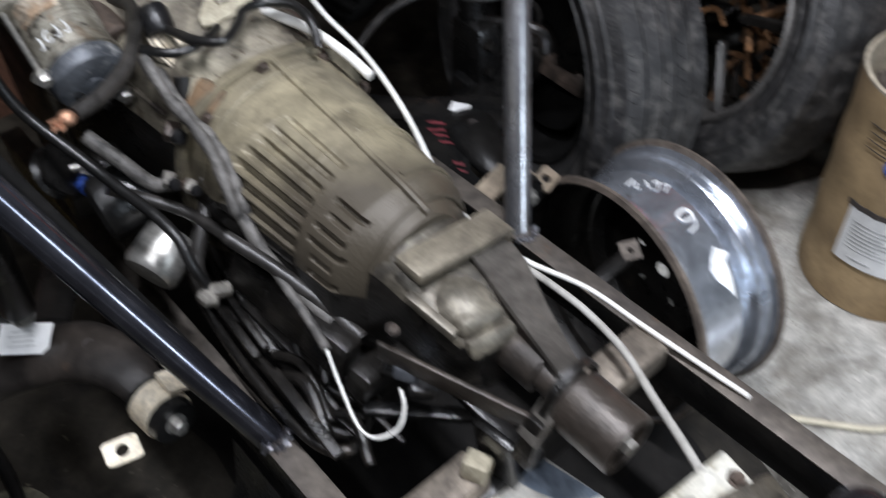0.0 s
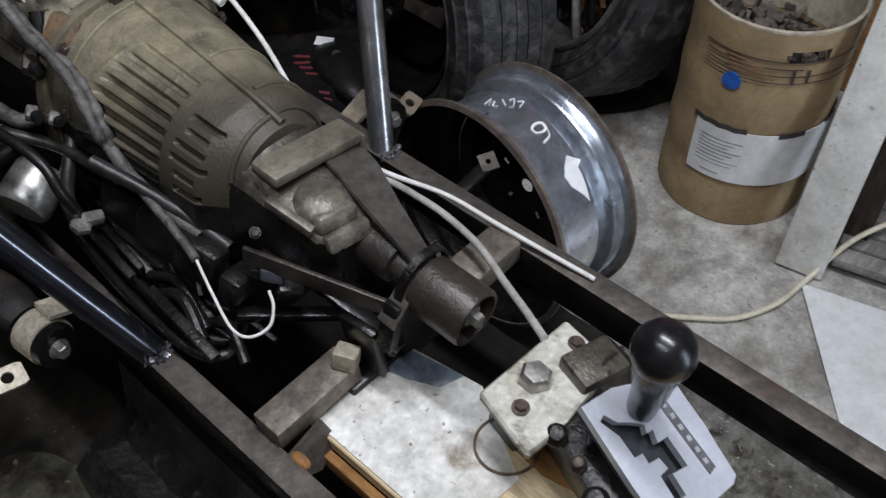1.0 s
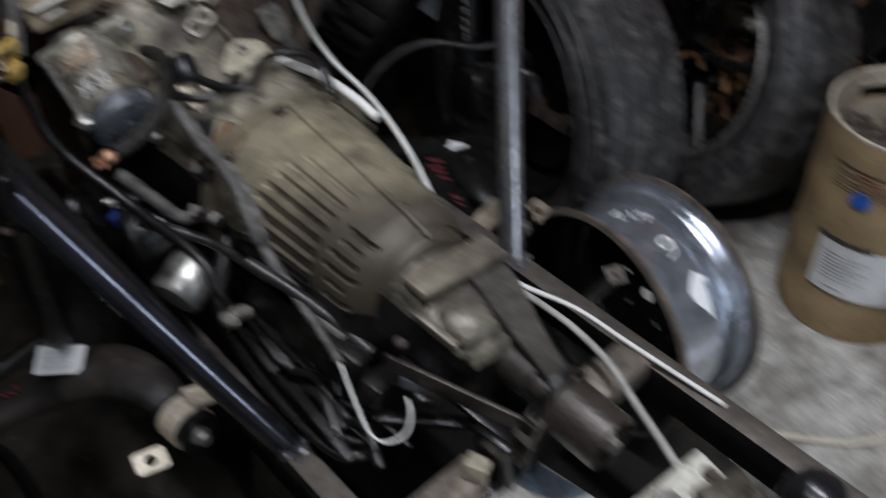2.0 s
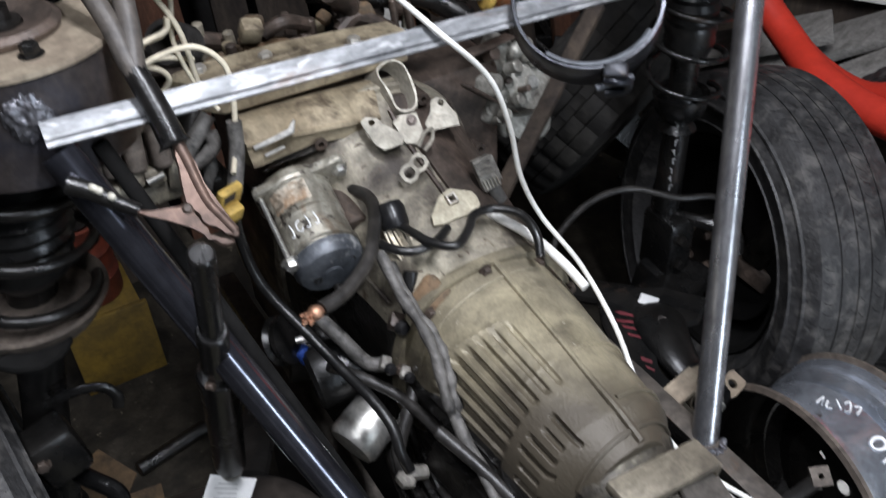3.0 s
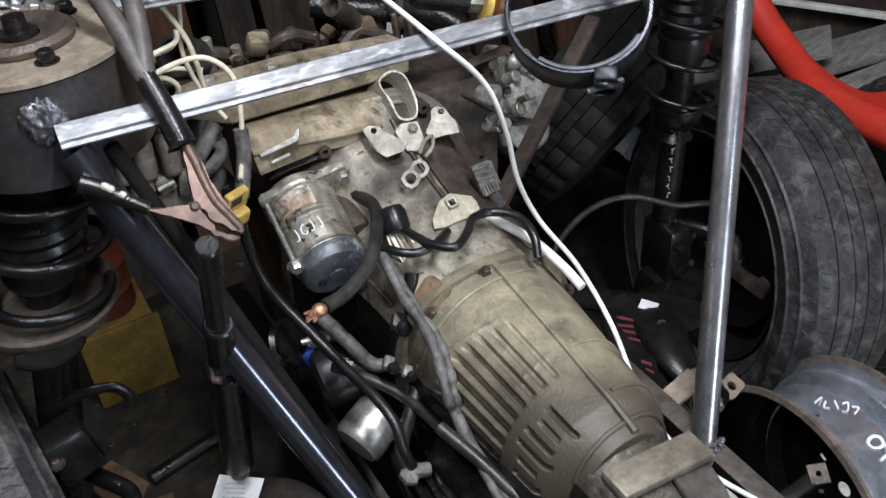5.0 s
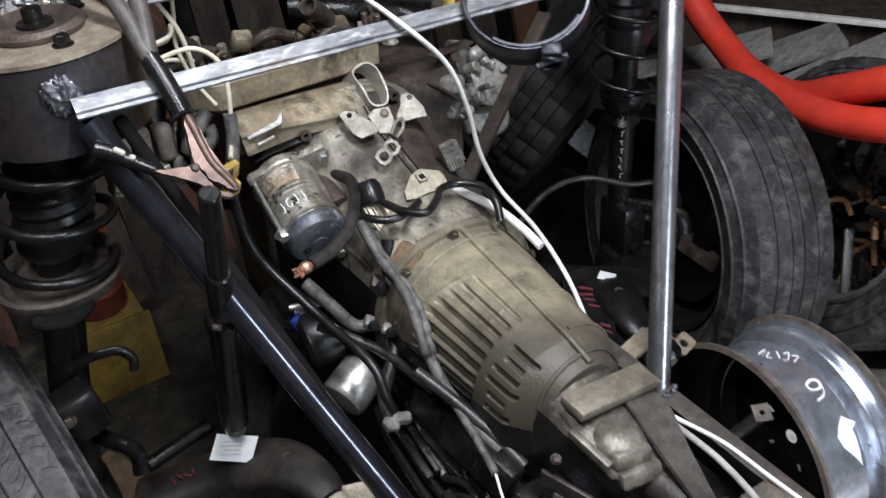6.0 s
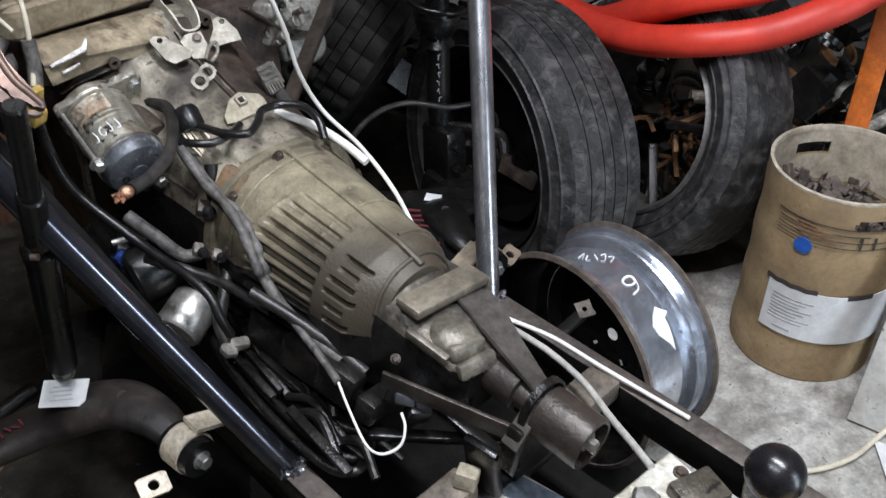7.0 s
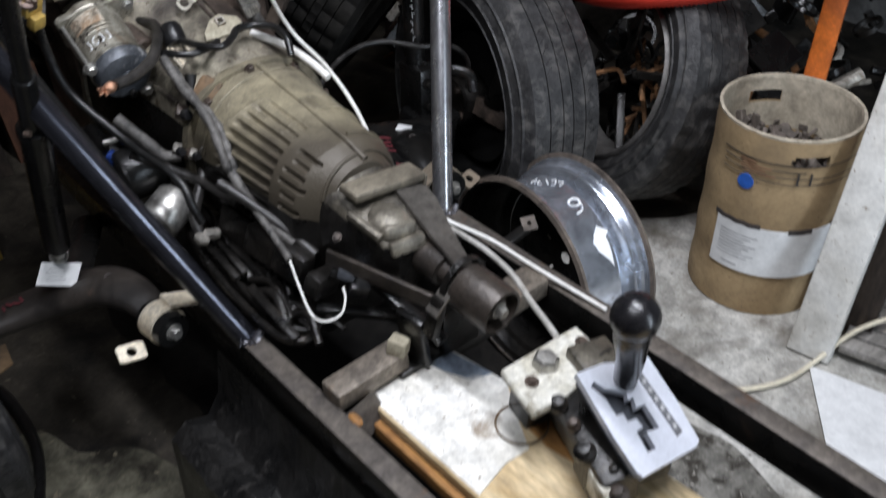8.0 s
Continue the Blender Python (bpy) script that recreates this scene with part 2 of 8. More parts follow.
BLUE = material("blue_sticker", (0.02, 0.10, 0.42), (0.02, 0.085, 0.36), 0.5, bump=0.05)
WHITEPAINT = material("dirty_white_paint", (0.68, 0.67, 0.63), (0.54, 0.52, 0.47), 0.55, coarse=6, fine=110, bump=0.3, spots=(0.24, 0.20, 0.15), spot_at=(0.62, 0.75), spot_scale=12, grit=0.2, chip=(0.30, 0.25, 0.19), chip_at=(0.66, 0.72), chip_scale=90)
OLDBOARD = material("old_painted_board", (0.78, 0.77, 0.73), (0.62, 0.60, 0.54), 0.6, coarse=9, fine=120, bump=0.3, spots=(0.22, 0.16, 0.10), spot_at=(0.6, 0.72), spot_scale=16, chip=(0.26, 0.22, 0.17), chip_at=(0.66, 0.72), chip_scale=90)
PALEWOOD = material("pale_wood", (0.58, 0.46, 0.28), (0.42, 0.30, 0.15), 0.6, coarse=7, fine=60, bump=0.3, stretch=(6, 1, 6))
ORANGEWOOD = material("stained_wood", (0.34, 0.17, 0.05), (0.22, 0.10, 0.03), 0.55, coarse=12, fine=60, bump=0.3, stretch=(5, 1, 5))
DARKWOOD = material("dark_timber", (0.04, 0.03, 0.022), (0.018, 0.014, 0.012), 0.75, coarse=5, fine=70, bump=0.4, stretch=(5, 5, 0.6), spread=0.35, shine=0.25)
GREYWOOD = material("weathered_wood", (0.25, 0.235, 0.215), (0.15, 0.14, 0.125), 0.8, coarse=6, fine=70, bump=0.4, stretch=(1, 6, 6), spread=0.2)
WALLPAINT = material("grimy_wall", (0.17, 0.172, 0.168), (0.10, 0.10, 0.097), 0.8, coarse=3, fine=60, bump=0.4, spots=(0.06, 0.056, 0.052), spot_at=(0.5, 0.75), spot_scale=4)
DARKWALL = material("dark_wall", (0.018, 0.017, 0.016), (0.010, 0.009, 0.009), 0.85, coarse=3, fine=60, bump=0.4, shine=0.25)
REDPLASTIC = material("red_corrugated_plastic", (0.62, 0.045, 0.025), (0.50, 0.035, 0.02), 0.38, coarse=6, fine=100, bump=0.1, grit=0.12)
ORANGEPAINT = material("orange_painted_steel", (0.62, 0.15, 0.02), (0.48, 0.11, 0.02), 0.45, coarse=6, fine=120, bump=0.2, spots=(0.20, 0.08, 0.03), spot_at=(0.66, 0.8))
KNOB = material("black_leather_knob", (0.008, 0.008, 0.009), (0.013, 0.012, 0.013), 0.2, coarse=30, fine=300, bump=0.05, rough_to=0.32, grit=0.2)
BEZEL = material("brushed_silver_plastic", (0.66, 0.68, 0.74), (0.58, 0.60, 0.66), 0.35, 0.35, coarse=9, fine=200, bump=0.08, grit=0.12)
DARKPLASTIC = material("dark_plastic", (0.008, 0.008, 0.009), (0.014, 0.0135, 0.013), 0.25, coarse=18, fine=150, bump=0.2, rough_to=0.42)
SCUFFED = material("scuffed_black_plastic", (0.008, 0.008, 0.008), (0.016, 0.015, 0.014), 0.2, 0.0, coarse=16, fine=120, bump=0.9, spots=(0.06, 0.056, 0.052), spot_at=(0.60, 0.72), spot_scale=34, rough_to=0.5, grit=0.5)
BANDSTEEL = material("blue_black_band_steel", (0.03, 0.033, 0.042), (0.014, 0.015, 0.018), 0.22, 0.6, coarse=14, fine=160, bump=0.15, spots=(0.07, 0.06, 0.05), spot_at=(0.62, 0.76), spot_scale=24, rough_to=0.4)
LINERGREY = material("grey_rubber_liner", (0.14, 0.15, 0.165), (0.09, 0.096, 0.105), 0.35, 0.1, coarse=20, fine=160, bump=0.15, rough_to=0.5)
# Tyre tone darkened for the shade behind the strut.
SHADEDTREAD = material("shaded_old_tread", (0.012, 0.011, 0.010), (0.024, 0.022, 0.019), 0.75, coarse=14, fine=140, bump=0.5, shine=0.2, grit=0.45)
FLATBLACK = material("flat_black_metal", (0.005, 0.0048, 0.0045), (0.009, 0.0085, 0.008), 0.8, coarse=14, fine=140, bump=0.3, shine=0.15)
OLDRUBBER = material("sooty_old_rubber", (0.005, 0.0048, 0.0046), (0.010, 0.0095, 0.009), 0.7, coarse=9, fine=140, bump=0.4, shine=0.2)
SLOTGREY = material("dark_grey_slot", (0.06, 0.065, 0.075), (0.03, 0.033, 0.04), 0.4, coarse=20, fine=160, bump=0.2)
STRIPGREY = material("grey_plastic_strip", (0.12, 0.122, 0.13), (0.085, 0.086, 0.092), 0.5, coarse=20, fine=160, bump=0.1)
CAPGREY = material("scuffed_grey_cap", (0.12, 0.13, 0.145), (0.045, 0.05, 0.058), 0.34, 0.3, coarse=18, fine=200, bump=0.35, mix=(0.4, 0.62), spots=(0.42, 0.42, 0.41), spot_at=(0.58, 0.72), spot_scale=30, rough_to=0.55)
STARTERCAST = material("oil_stained_aluminium", (0.50, 0.475, 0.40), (0.20, 0.18, 0.14), 0.26, 0.5, coarse=18, fine=240, bump=0.45, spots=(0.17, 0.105, 0.055), spot_at=(0.56, 0.70), spot_scale=16, rough_to=0.48, mix=(0.38, 0.60), chip=(0.05, 0.042, 0.034), chip_at=(0.60, 0.67), chip_scale=60)
OLDLABEL = material("scraped_label", (0.62, 0.56, 0.46), (0.34, 0.22, 0.13), 0.4, 0.2, coarse=32, fine=200, bump=0.3, mix=(0.40, 0.60), spots=(0.13, 0.105, 0.075), spot_at=(0.50, 0.62), spot_scale=40)
DUSTPLUG = material("dusty_grey_plastic", (0.24, 0.225, 0.195), (0.10, 0.092, 0.08), 0.5, coarse=40, fine=220, bump=0.3, mix=(0.4, 0.6))
PORTCAST = material("dusty_grey_casting", (0.35, 0.34, 0.30), (0.15, 0.14, 0.12), 0.36, 0.4, coarse=26, fine=220, bump=0.4, spots=(0.06, 0.052, 0.044), spot_at=(0.52, 0.68), spot_scale=30, rough_to=0.55)
PORTIRON = material("dusty_brown_iron", (0.15, 0.125, 0.105), (0.085, 0.07, 0.058), 0.6, 0.2, coarse=20, fine=180, bump=0.5, grit=0.4)
GRIMYWHITE = material("grimy_white_plastic", (0.60, 0.585, 0.52), (0.42, 0.395, 0.31), 0.42, coarse=22, fine=160, bump=0.3, spots=(0.13, 0.105, 0.06), spot_at=(0.53, 0.66), spot_scale=26, grit=0.3)
COUPLING = material("oily_brown_steel", (0.055, 0.045, 0.037), (0.028, 0.024, 0.021), 0.3, 0.35, coarse=14, fine=190, bump=0.4, spots=(0.10, 0.078, 0.06), spot_at=(0.62, 0.76), spot_scale=18)
# Near-black tone for the shade on the floor beneath the engine.
UNDERSHADE = material("near_black_shade", (0.006, 0.0055, 0.005), (0.012, 0.0105, 0.009), 0.5, coarse=8, fine=120, bump=0.4, shine=0.2, grit=0.5)
STRAPSTEEL = material("dark_strap_steel", (0.15, 0.138, 0.122), (0.075, 0.068, 0.06), 0.32, 0.5, coarse=14, fine=170, bump=0.3, spots=(0.15, 0.11, 0.075), spot_at=(0.62, 0.76), spot_scale=18)
BRIGHT = material("bright_zinc", (0.52, 0.51, 0.48), (0.36, 0.345, 0.31), 0.28, 0.8, coarse=30, fine=200, bump=0.2, spots=(0.24, 0.18, 0.12), spot_at=(0.64, 0.78), spot_scale=30)
CREAM = material("cream_zinc", (0.78, 0.70, 0.56), (0.56, 0.48, 0.35), 0.5, 0.2, coarse=25, fine=200, bump=0.3, spots=(0.16, 0.11, 0.07), spot_at=(0.6, 0.74), spot_scale=26)
COPPER = material("copper_wire", (0.62, 0.36, 0.24), (0.40, 0.22, 0.14), 0.35, 0.9, coarse=60, fine=300, bump=0.6)
JAWCOPPER = material("copper_plated_jaw", (0.16, 0.105, 0.082), (0.075, 0.056, 0.047), 0.36, 0.55, coarse=20, fine=200, bump=0.06, rough_to=0.52)
WHITEWIRE = material("white_insulation", (0.78, 0.77, 0.73), (0.66, 0.64, 0.59), 0.5, coarse=30, fine=150, bump=0.1, grit=0.12)
CREAMWIRE = material("cream_insulation", (0.66, 0.60, 0.46), (0.55, 0.49, 0.37), 0.5, coarse=20, fine=150, bump=0.1, grit=0.15)
YELLOW = material("yellow_plastic", (0.62, 0.42, 0.10), (0.50, 0.33, 0.08), 0.5, coarse=20, fine=150, bump=0.15)
TINRED = material("dull_red_tin", (0.13, 0.024, 0.010), (0.075, 0.015, 0.008), 0.45, coarse=12, fine=120, bump=0.2, spots=(0.04, 0.015, 0.01), spot_at=(0.55, 0.7))
TOOLORANGE = material("amber_plastic", (0.15, 0.050, 0.012), (0.085, 0.03, 0.010), 0.3, coarse=16, fine=150, bump=0.15, spots=(0.04, 0.022, 0.012), spot_at=(0.52, 0.68))
YELLOWBOX = material("yellow_painted_sheet", (0.17, 0.105, 0.014), (0.08, 0.052, 0.010), 0.55, coarse=8, fine=100, bump=0.2)
BLUECAP = material("blue_cap", (0.02, 0.06, 0.28), (0.02, 0.045, 0.2), 0.35, bump=0.1)
ALLOY = material("dull_alloy_wheel", (0.20, 0.19, 0.18), (0.10, 0.095, 0.088), 0.42, 0.6, coarse=9, fine=160, bump=0.2, spots=(0.12, 0.10, 0.08), spot_at=(0.6, 0.75))
BLUEGREY = material("blue_grey_paint", (0.10, 0.108, 0.122), (0.04, 0.043, 0.05), 0.42, 0.2, coarse=14, fine=180, bump=0.25, spots=(0.28, 0.28, 0.28), spot_at=(0.6, 0.72), spot_scale=26)
RUST = material("rusty_iron", (0.26, 0.125, 0.05), (0.13, 0.075, 0.042), 0.75, 0.1, coarse=18, fine=160, bump=0.6)
LAMPWHITE = bpy.data.materials.new("lamp_diffuser")
LAMPWHITE.use_nodes = True
LAMPWHITE.node_tree.nodes["Principled BSDF"].inputs["Emission Color"].default_value = (0.93, 0.97, 1, 1)
LAMPWHITE.node_tree.nodes["Principled BSDF"].inputs["Emission Strength"].default_value = 6.0

# ---- building tools ----
def V(*c):
    return Vector(c)


def thing(name, base, label, category, group="", kind=""):
    ob = new(name)
    ob.empty_display_size = 0.05
    ob.matrix_basis = Matrix.Translation(base)
    return tagged(ob, label, category, group, kind)


def basis_of(ob):
    return ob.matrix_basis if ob.parent is None else basis_of(ob.parent) @ ob.matrix_parent_inverse @ ob.matrix_basis


def part(name, bm, mat, parent=None, label="", sharp=35):
    """Links a bmesh, built in world metres, as one mesh object under its thing or part."""
    bmesh.ops.recalc_face_normals(bm, faces=bm.faces)
    mesh = bpy.data.meshes.new(name)
    bm.to_mesh(mesh)
    bm.free()
    mesh.materials.append(mat)
    mesh.shade_smooth()
    mesh.set_sharp_from_angle(angle=radians(sharp))
    ob = new(name, mesh)
    if parent is not None:
        ob.parent = parent
        ob.matrix_parent_inverse = basis_of(parent).inverted()
    return tagged(ob, label)



def frame_of(axis):
    z = Vector(axis).normalized()
    x = z.orthogonal().normalized() if abs(z.z) > 0.999 else Vector((0, 0, 1)).cross(z).normalized()
    return Matrix((x, z.cross(x), z)).transposed()


def box(bm, centre, size, rot=(0, 0, 0), bevel=0.0, seg=2, matrix=None):
    t = bmesh.new()
    bmesh.ops.create_cube(t, size=1.0)
    bmesh.ops.scale(t, vec=size, verts=t.verts)
    if bevel:
        bmesh.ops.bevel(t, geom=t.edges[:], offset=bevel, segments=seg, affect="EDGES", profile=0.5)
    m = matrix if matrix is not None else pose(*centre, *rot)
    if matrix is not None:
        m = Matrix.Translation(centre) @ matrix.to_4x4()
    bmesh.ops.transform(t, matrix=m, verts=t.verts)
    merge(bm, t)
    return bm


def merge(bm, t):
    made = {v: bm.verts.new(v.co) for v in t.verts}
    for f in t.faces:
        try:
            bm.faces.new([made[v] for v in f.verts])
        except ValueError:
            pass
    t.free()
    return bm


def spline(points, steps=8, closed=False):
    p = [Vector(q) for q in points]
    n = len(p)
    if n < 3:
        return p
    out = []
    for i in range(n if closed else n - 1):
        a = p[i - 1] if (closed or i > 0) else p[0] * 2 - p[1]
        b, c = p[i], p[(i + 1) % n]
        d = p[(i + 2) % n] if (closed or i + 2 < n) else c * 2 - b
        for k in range(steps):
            t = k / steps
            out.append(0.5 * (2 * b + (c - a) * t + (2 * a - 5 * b + 4 * c - d) * t * t + (3 * b - a - 3 * c + d) * t ** 3))
    if not closed:
        out.append(p[-1])
    return out


def sweep(bm, points, radius, seg=10, steps=8, closed=False, flat=1.0, smooth=True, caps=True):
    """A round bar along points; radius may be a number or a function of 0..1 along it."""
    p = spline(points, steps, closed) if smooth else [Vector(q) for q in points]
    n = len(p)
    size = radius if callable(radius) else (lambda s: radius)
    rings, side = [], None
    for i, q in enumerate(p):
        ahead = (p[(i + 1) % n] - p[i - 1]) if closed else (p[min(i + 1, n - 1)] - p[max(i - 1, 0)])
        ahead.normalize()
        side = frame_of(ahead).col[0] if side is None else (side - ahead * side.dot(ahead)).normalized()
        up = ahead.cross(side)
        r = size(i / max(1, n - 1))
        rings.append([bm.verts.new(q + r * (math.cos(a) * side + flat * math.sin(a) * up)) for a in (2 * math.pi * k / seg for k in range(seg))])
    for i in range(n if closed else n - 1):
        one, two = rings[i], rings[(i + 1) % n]
        for k in range(seg):
            bm.faces.new((one[k], one[(k + 1) % seg], two[(k + 1) % seg], two[k]))
    if caps and not closed:
        bm.faces.new(rings[0][::-1])
        bm.faces.new(rings[-1])
    return bm


def lathe(bm, profile, origin, axis, seg=32, caps=True, ring=False, wobble=None):
    """Turns (radius, height) pairs about an axis through origin. ring: the profile closes on itself."""
    f, o = frame_of(axis), Vector(origin)
    rows = []
    for r, h in profile:
        row = []
        for k in range(seg):
            a = 2 * math.pi * k / seg
            rr = r * (wobble(a, h) if wobble else 1.0)
            row.append(bm.verts.new(o + f @ Vector((rr * math.cos(a), rr * math.sin(a), h))))
        rows.append(row)
    n = len(rows)
    for i in range(n if ring else n - 1):
        one, two = rows[i], rows[(i + 1) % n]
        for k in range(seg):
            bm.faces.new((one[k], one[(k + 1) % seg], two[(k + 1) % seg], two[k]))
    if caps and not ring:
        bm.faces.new(rows[0][::-1])
        bm.faces.new(rows[-1])
    return bm


def rod(bm, a, b, r, seg=16, r2=None, bevel=0.0):
    a, b = Vector(a), Vector(b)
    h = (b - a).length
    r2 = r if r2 is None else r2
    prof = [(r, 0), (r2, h)] if not bevel else [(r - bevel, 0), (r, bevel), (r2, h - bevel), (r2 - bevel, h)]
    return lathe(bm, prof, a, b - a, seg)


def prism(bm, outline, height, matrix, bevel=0.0):
    """A flat outline in x, y, thickened along z, laid by a matrix."""
    t = bmesh.new()
    low = [t.verts.new((x, y, 0)) for x, y in outline]
    high = [t.verts.new((x, y, height)) for x, y in outline]
    t.faces.new(low[::-1])
    t.faces.new(high)
    n = len(low)
    for k in range(n):
        t.faces.new((low[k], low[(k + 1) % n], high[(k + 1) % n], high[k]))
    if bevel:
        bmesh.ops.bevel(t, geom=t.edges[:], offset=bevel, segments=1, affect="EDGES")
    bmesh.ops.transform(t, matrix=matrix, verts=t.verts)
    return merge(bm, t)


def loft(bm, rows, caps=True):
    made = [[bm.verts.new(v) for v in row] for row in rows]
    n = len(made[0])
    for one, two in zip(made, made[1:]):
        for k in range(n):
            bm.faces.new((one[k], one[(k + 1) % n], two[(k + 1) % n], two[k]))
    if caps:
        bm.faces.new(made[0][::-1])
        bm.faces.new(made[-1])
    return bm


def ball(bm, centre, r, squash=(1, 1, 1), seg=16):
    t = bmesh.new()
    bmesh.ops.create_uvsphere(t, u_segments=seg, v_segments=max(6, seg // 2), radius=r)
    bmesh.ops.transform(t, matrix=Matrix.Translation(centre) @ Matrix.Diagonal((*squash, 1)), verts=t.verts)
    return merge(bm, t)


def hexbolt(bm, place, axis, r=0.008, h=0.007, washer=True):
    place, axis = Vector(place), Vector(axis).normalized()
    if washer:
        lathe(bm, [(r * 1.35, 0), (r * 1.35, 0.0015)], place, axis, 16)
    lathe(bm, [(r, 0.001), (r, h * 0.85), (r * 0.85, h)], place, axis, 6)
    return bm


def plate_with_hole(bm, outline, hole, thick, matrix):
    """A flat plate with one round hole: a fan of quads between the outline, resampled, and the hole's edge."""
    n = 24
    cx, cy, r = hole
    ring, edge = [], []
    for k in range(n):
        a = 2 * math.pi * k / n
        d = (math.cos(a), math.sin(a))
        best = None
        for (x0, y0), (x1, y1) in zip(outline, outline[1:] + outline[:1]):
            ex, ey = x1 - x0, y1 - y0
            det = d[0] * -ey + d[1] * ex
            if abs(det) < 1e-9:
                continue
            s = ((x0 - cx) * -ey + (y0 - cy) * ex) / det
            u = (d[0] * (y0 - cy) - d[1] * (x0 - cx)) / det
            if s > 0 and -1e-6 <= u <= 1 + 1e-6 and (best is None or s > best):
                best = s
        ring.append((cx + d[0] * best, cy + d[1] * best))
        edge.append((cx + d[0] * r, cy + d[1] * r))
    rows = [[bm.verts.new(matrix @ Vector((x, y, z))) for x, y in loop] for loop, z in ((edge, 0), (ring, 0), (ring, thick), (edge, thick))]
    for i in range(4):
        one, two = rows[i], rows[(i + 1) % 4]
        for k in range(n):
            bm.faces.new((one[k], one[(k + 1) % n], two[(k + 1) % n], two[k]))
    return bm


def lay(origin, x, normal):
    """A matrix whose z is the normal and whose x lies along x."""
    z = Vector(normal).normalized()
    x = Vector(x)
    x = (x - z * x.dot(z)).normalized()
    m = Matrix((x, z.cross(x), z)).transposed().to_4x4()
    m.translation = origin
    return m

# ---- setting: floor, walls, ceiling, lamps ----
def slab(name, lo, hi, mat, label, category):
    bm = bmesh.new()
    box(bm, [(a + b) / 2 for a, b in zip(lo, hi)], [b - a for a, b in zip(lo, hi)])
    return tagged(part(name, bm, mat), label, category, kind="structure")


bm = bmesh.new()
bmesh.ops.create_grid(bm, x_segments=120, y_segments=120, size=3.2)
for v in bm.verts:
    v.co.z = 0.004 * noise.noise(v.co * 2.2) + 0.0015 * noise.noise(v.co * 11) - 0.002
tagged(part("floor", bm, CONCRETE), "stained grey concrete workshop floor", "floor", kind="structure")
slab("wall_north", (-3.2, 2.1, -0.05), (3.2, 2.25, 2.6), DARKWALL, "dark workshop wall behind the clutter", "wall")
slab("wall_east", (2.35, -3.2, -0.05), (2.5, 2.1, 2.6), WALLPAINT, "grimy grey plastered workshop wall", "wall")
# Unseen walls and ceiling close the room; the dark ones cut bounced light.
slab("wall_south_1", (-3.2, -3.2, -0.05), (GATE_X - GATE_W / 2, -3.05, 2.6), WALLPAINT, "grimy grey plastered wall beside the gate", "wall")
slab("wall_south_2", (GATE_X + GATE_W / 2, -3.2, -0.05), (2.35, -3.05, 2.6), WALLPAINT, "grimy grey plastered wall beside the gate", "wall")
slab("wall_south_3", (GATE_X - GATE_W / 2, -3.2, GATE_H), (GATE_X + GATE_W / 2, -3.05, 2.6), WALLPAINT, "grimy grey plastered lintel over the gate", "wall")
slab("wall_west", (-3.2, -3.05, -0.05), (-3.05, 2.1, 2.6), DARKWALL, "unseen dark wall, added to close the room", "wall")
slab("ceiling", (-3.2, -3.2, 2.6), (3.2, 3.2, 2.7), DARKWALL, "unseen dark ceiling, added to close the room", "ceiling")

# dark ground under the vehicle: oily dirt and shade in one colour
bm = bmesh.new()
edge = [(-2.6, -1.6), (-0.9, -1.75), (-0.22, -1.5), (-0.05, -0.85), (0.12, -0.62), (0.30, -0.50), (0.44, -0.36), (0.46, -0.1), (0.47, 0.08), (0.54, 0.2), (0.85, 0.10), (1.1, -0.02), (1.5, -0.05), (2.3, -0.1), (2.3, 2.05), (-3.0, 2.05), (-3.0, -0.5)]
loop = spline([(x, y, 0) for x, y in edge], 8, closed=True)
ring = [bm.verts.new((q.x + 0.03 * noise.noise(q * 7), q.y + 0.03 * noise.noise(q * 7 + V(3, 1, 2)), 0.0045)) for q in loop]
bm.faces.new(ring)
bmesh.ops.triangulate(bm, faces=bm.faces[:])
tagged(part("oily_ground", bm, DARKFLOOR), "dark oily dirt on the floor, with the vehicle's shade in its colour", "floor stain", kind="structure")

# Near-black sheet added on the floor for the shade beneath the engine.
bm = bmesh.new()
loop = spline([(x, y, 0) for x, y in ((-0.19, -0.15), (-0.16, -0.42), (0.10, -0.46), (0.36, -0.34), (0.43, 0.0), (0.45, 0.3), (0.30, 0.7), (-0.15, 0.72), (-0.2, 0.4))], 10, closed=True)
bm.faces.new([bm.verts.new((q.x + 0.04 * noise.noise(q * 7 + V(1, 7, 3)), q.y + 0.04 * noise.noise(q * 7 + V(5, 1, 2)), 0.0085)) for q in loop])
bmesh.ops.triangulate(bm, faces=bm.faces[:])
tagged(part("oil_pool", bm, UNDERSHADE), "near-black sheet on the floor for the shade beneath the engine", "oil stain", kind="structure")
bm = bmesh.new()
loop = spline([(x, y, 0) for x, y in ((-0.1, -1.6), (0.46, -1.5), (0.50, -1.1), (0.47, -0.7), (0.49, -0.4), (0.40, -0.28), (0.2, -0.4), (-0.1, -0.7))], 10, closed=True)
bm.faces.new([bm.verts.new((q.x + 0.03 * noise.noise(q * 9), q.y + 0.03 * noise.noise(q * 9 + V(5, 1, 2)), 0.0040)) for q in loop])
bmesh.ops.triangulate(bm, faces=bm.faces[:])
tagged(part("dirty_ground", bm, DIRTYFLOOR), "grimy concrete strewn with dirt between the rails", "floor stain", kind="structure")

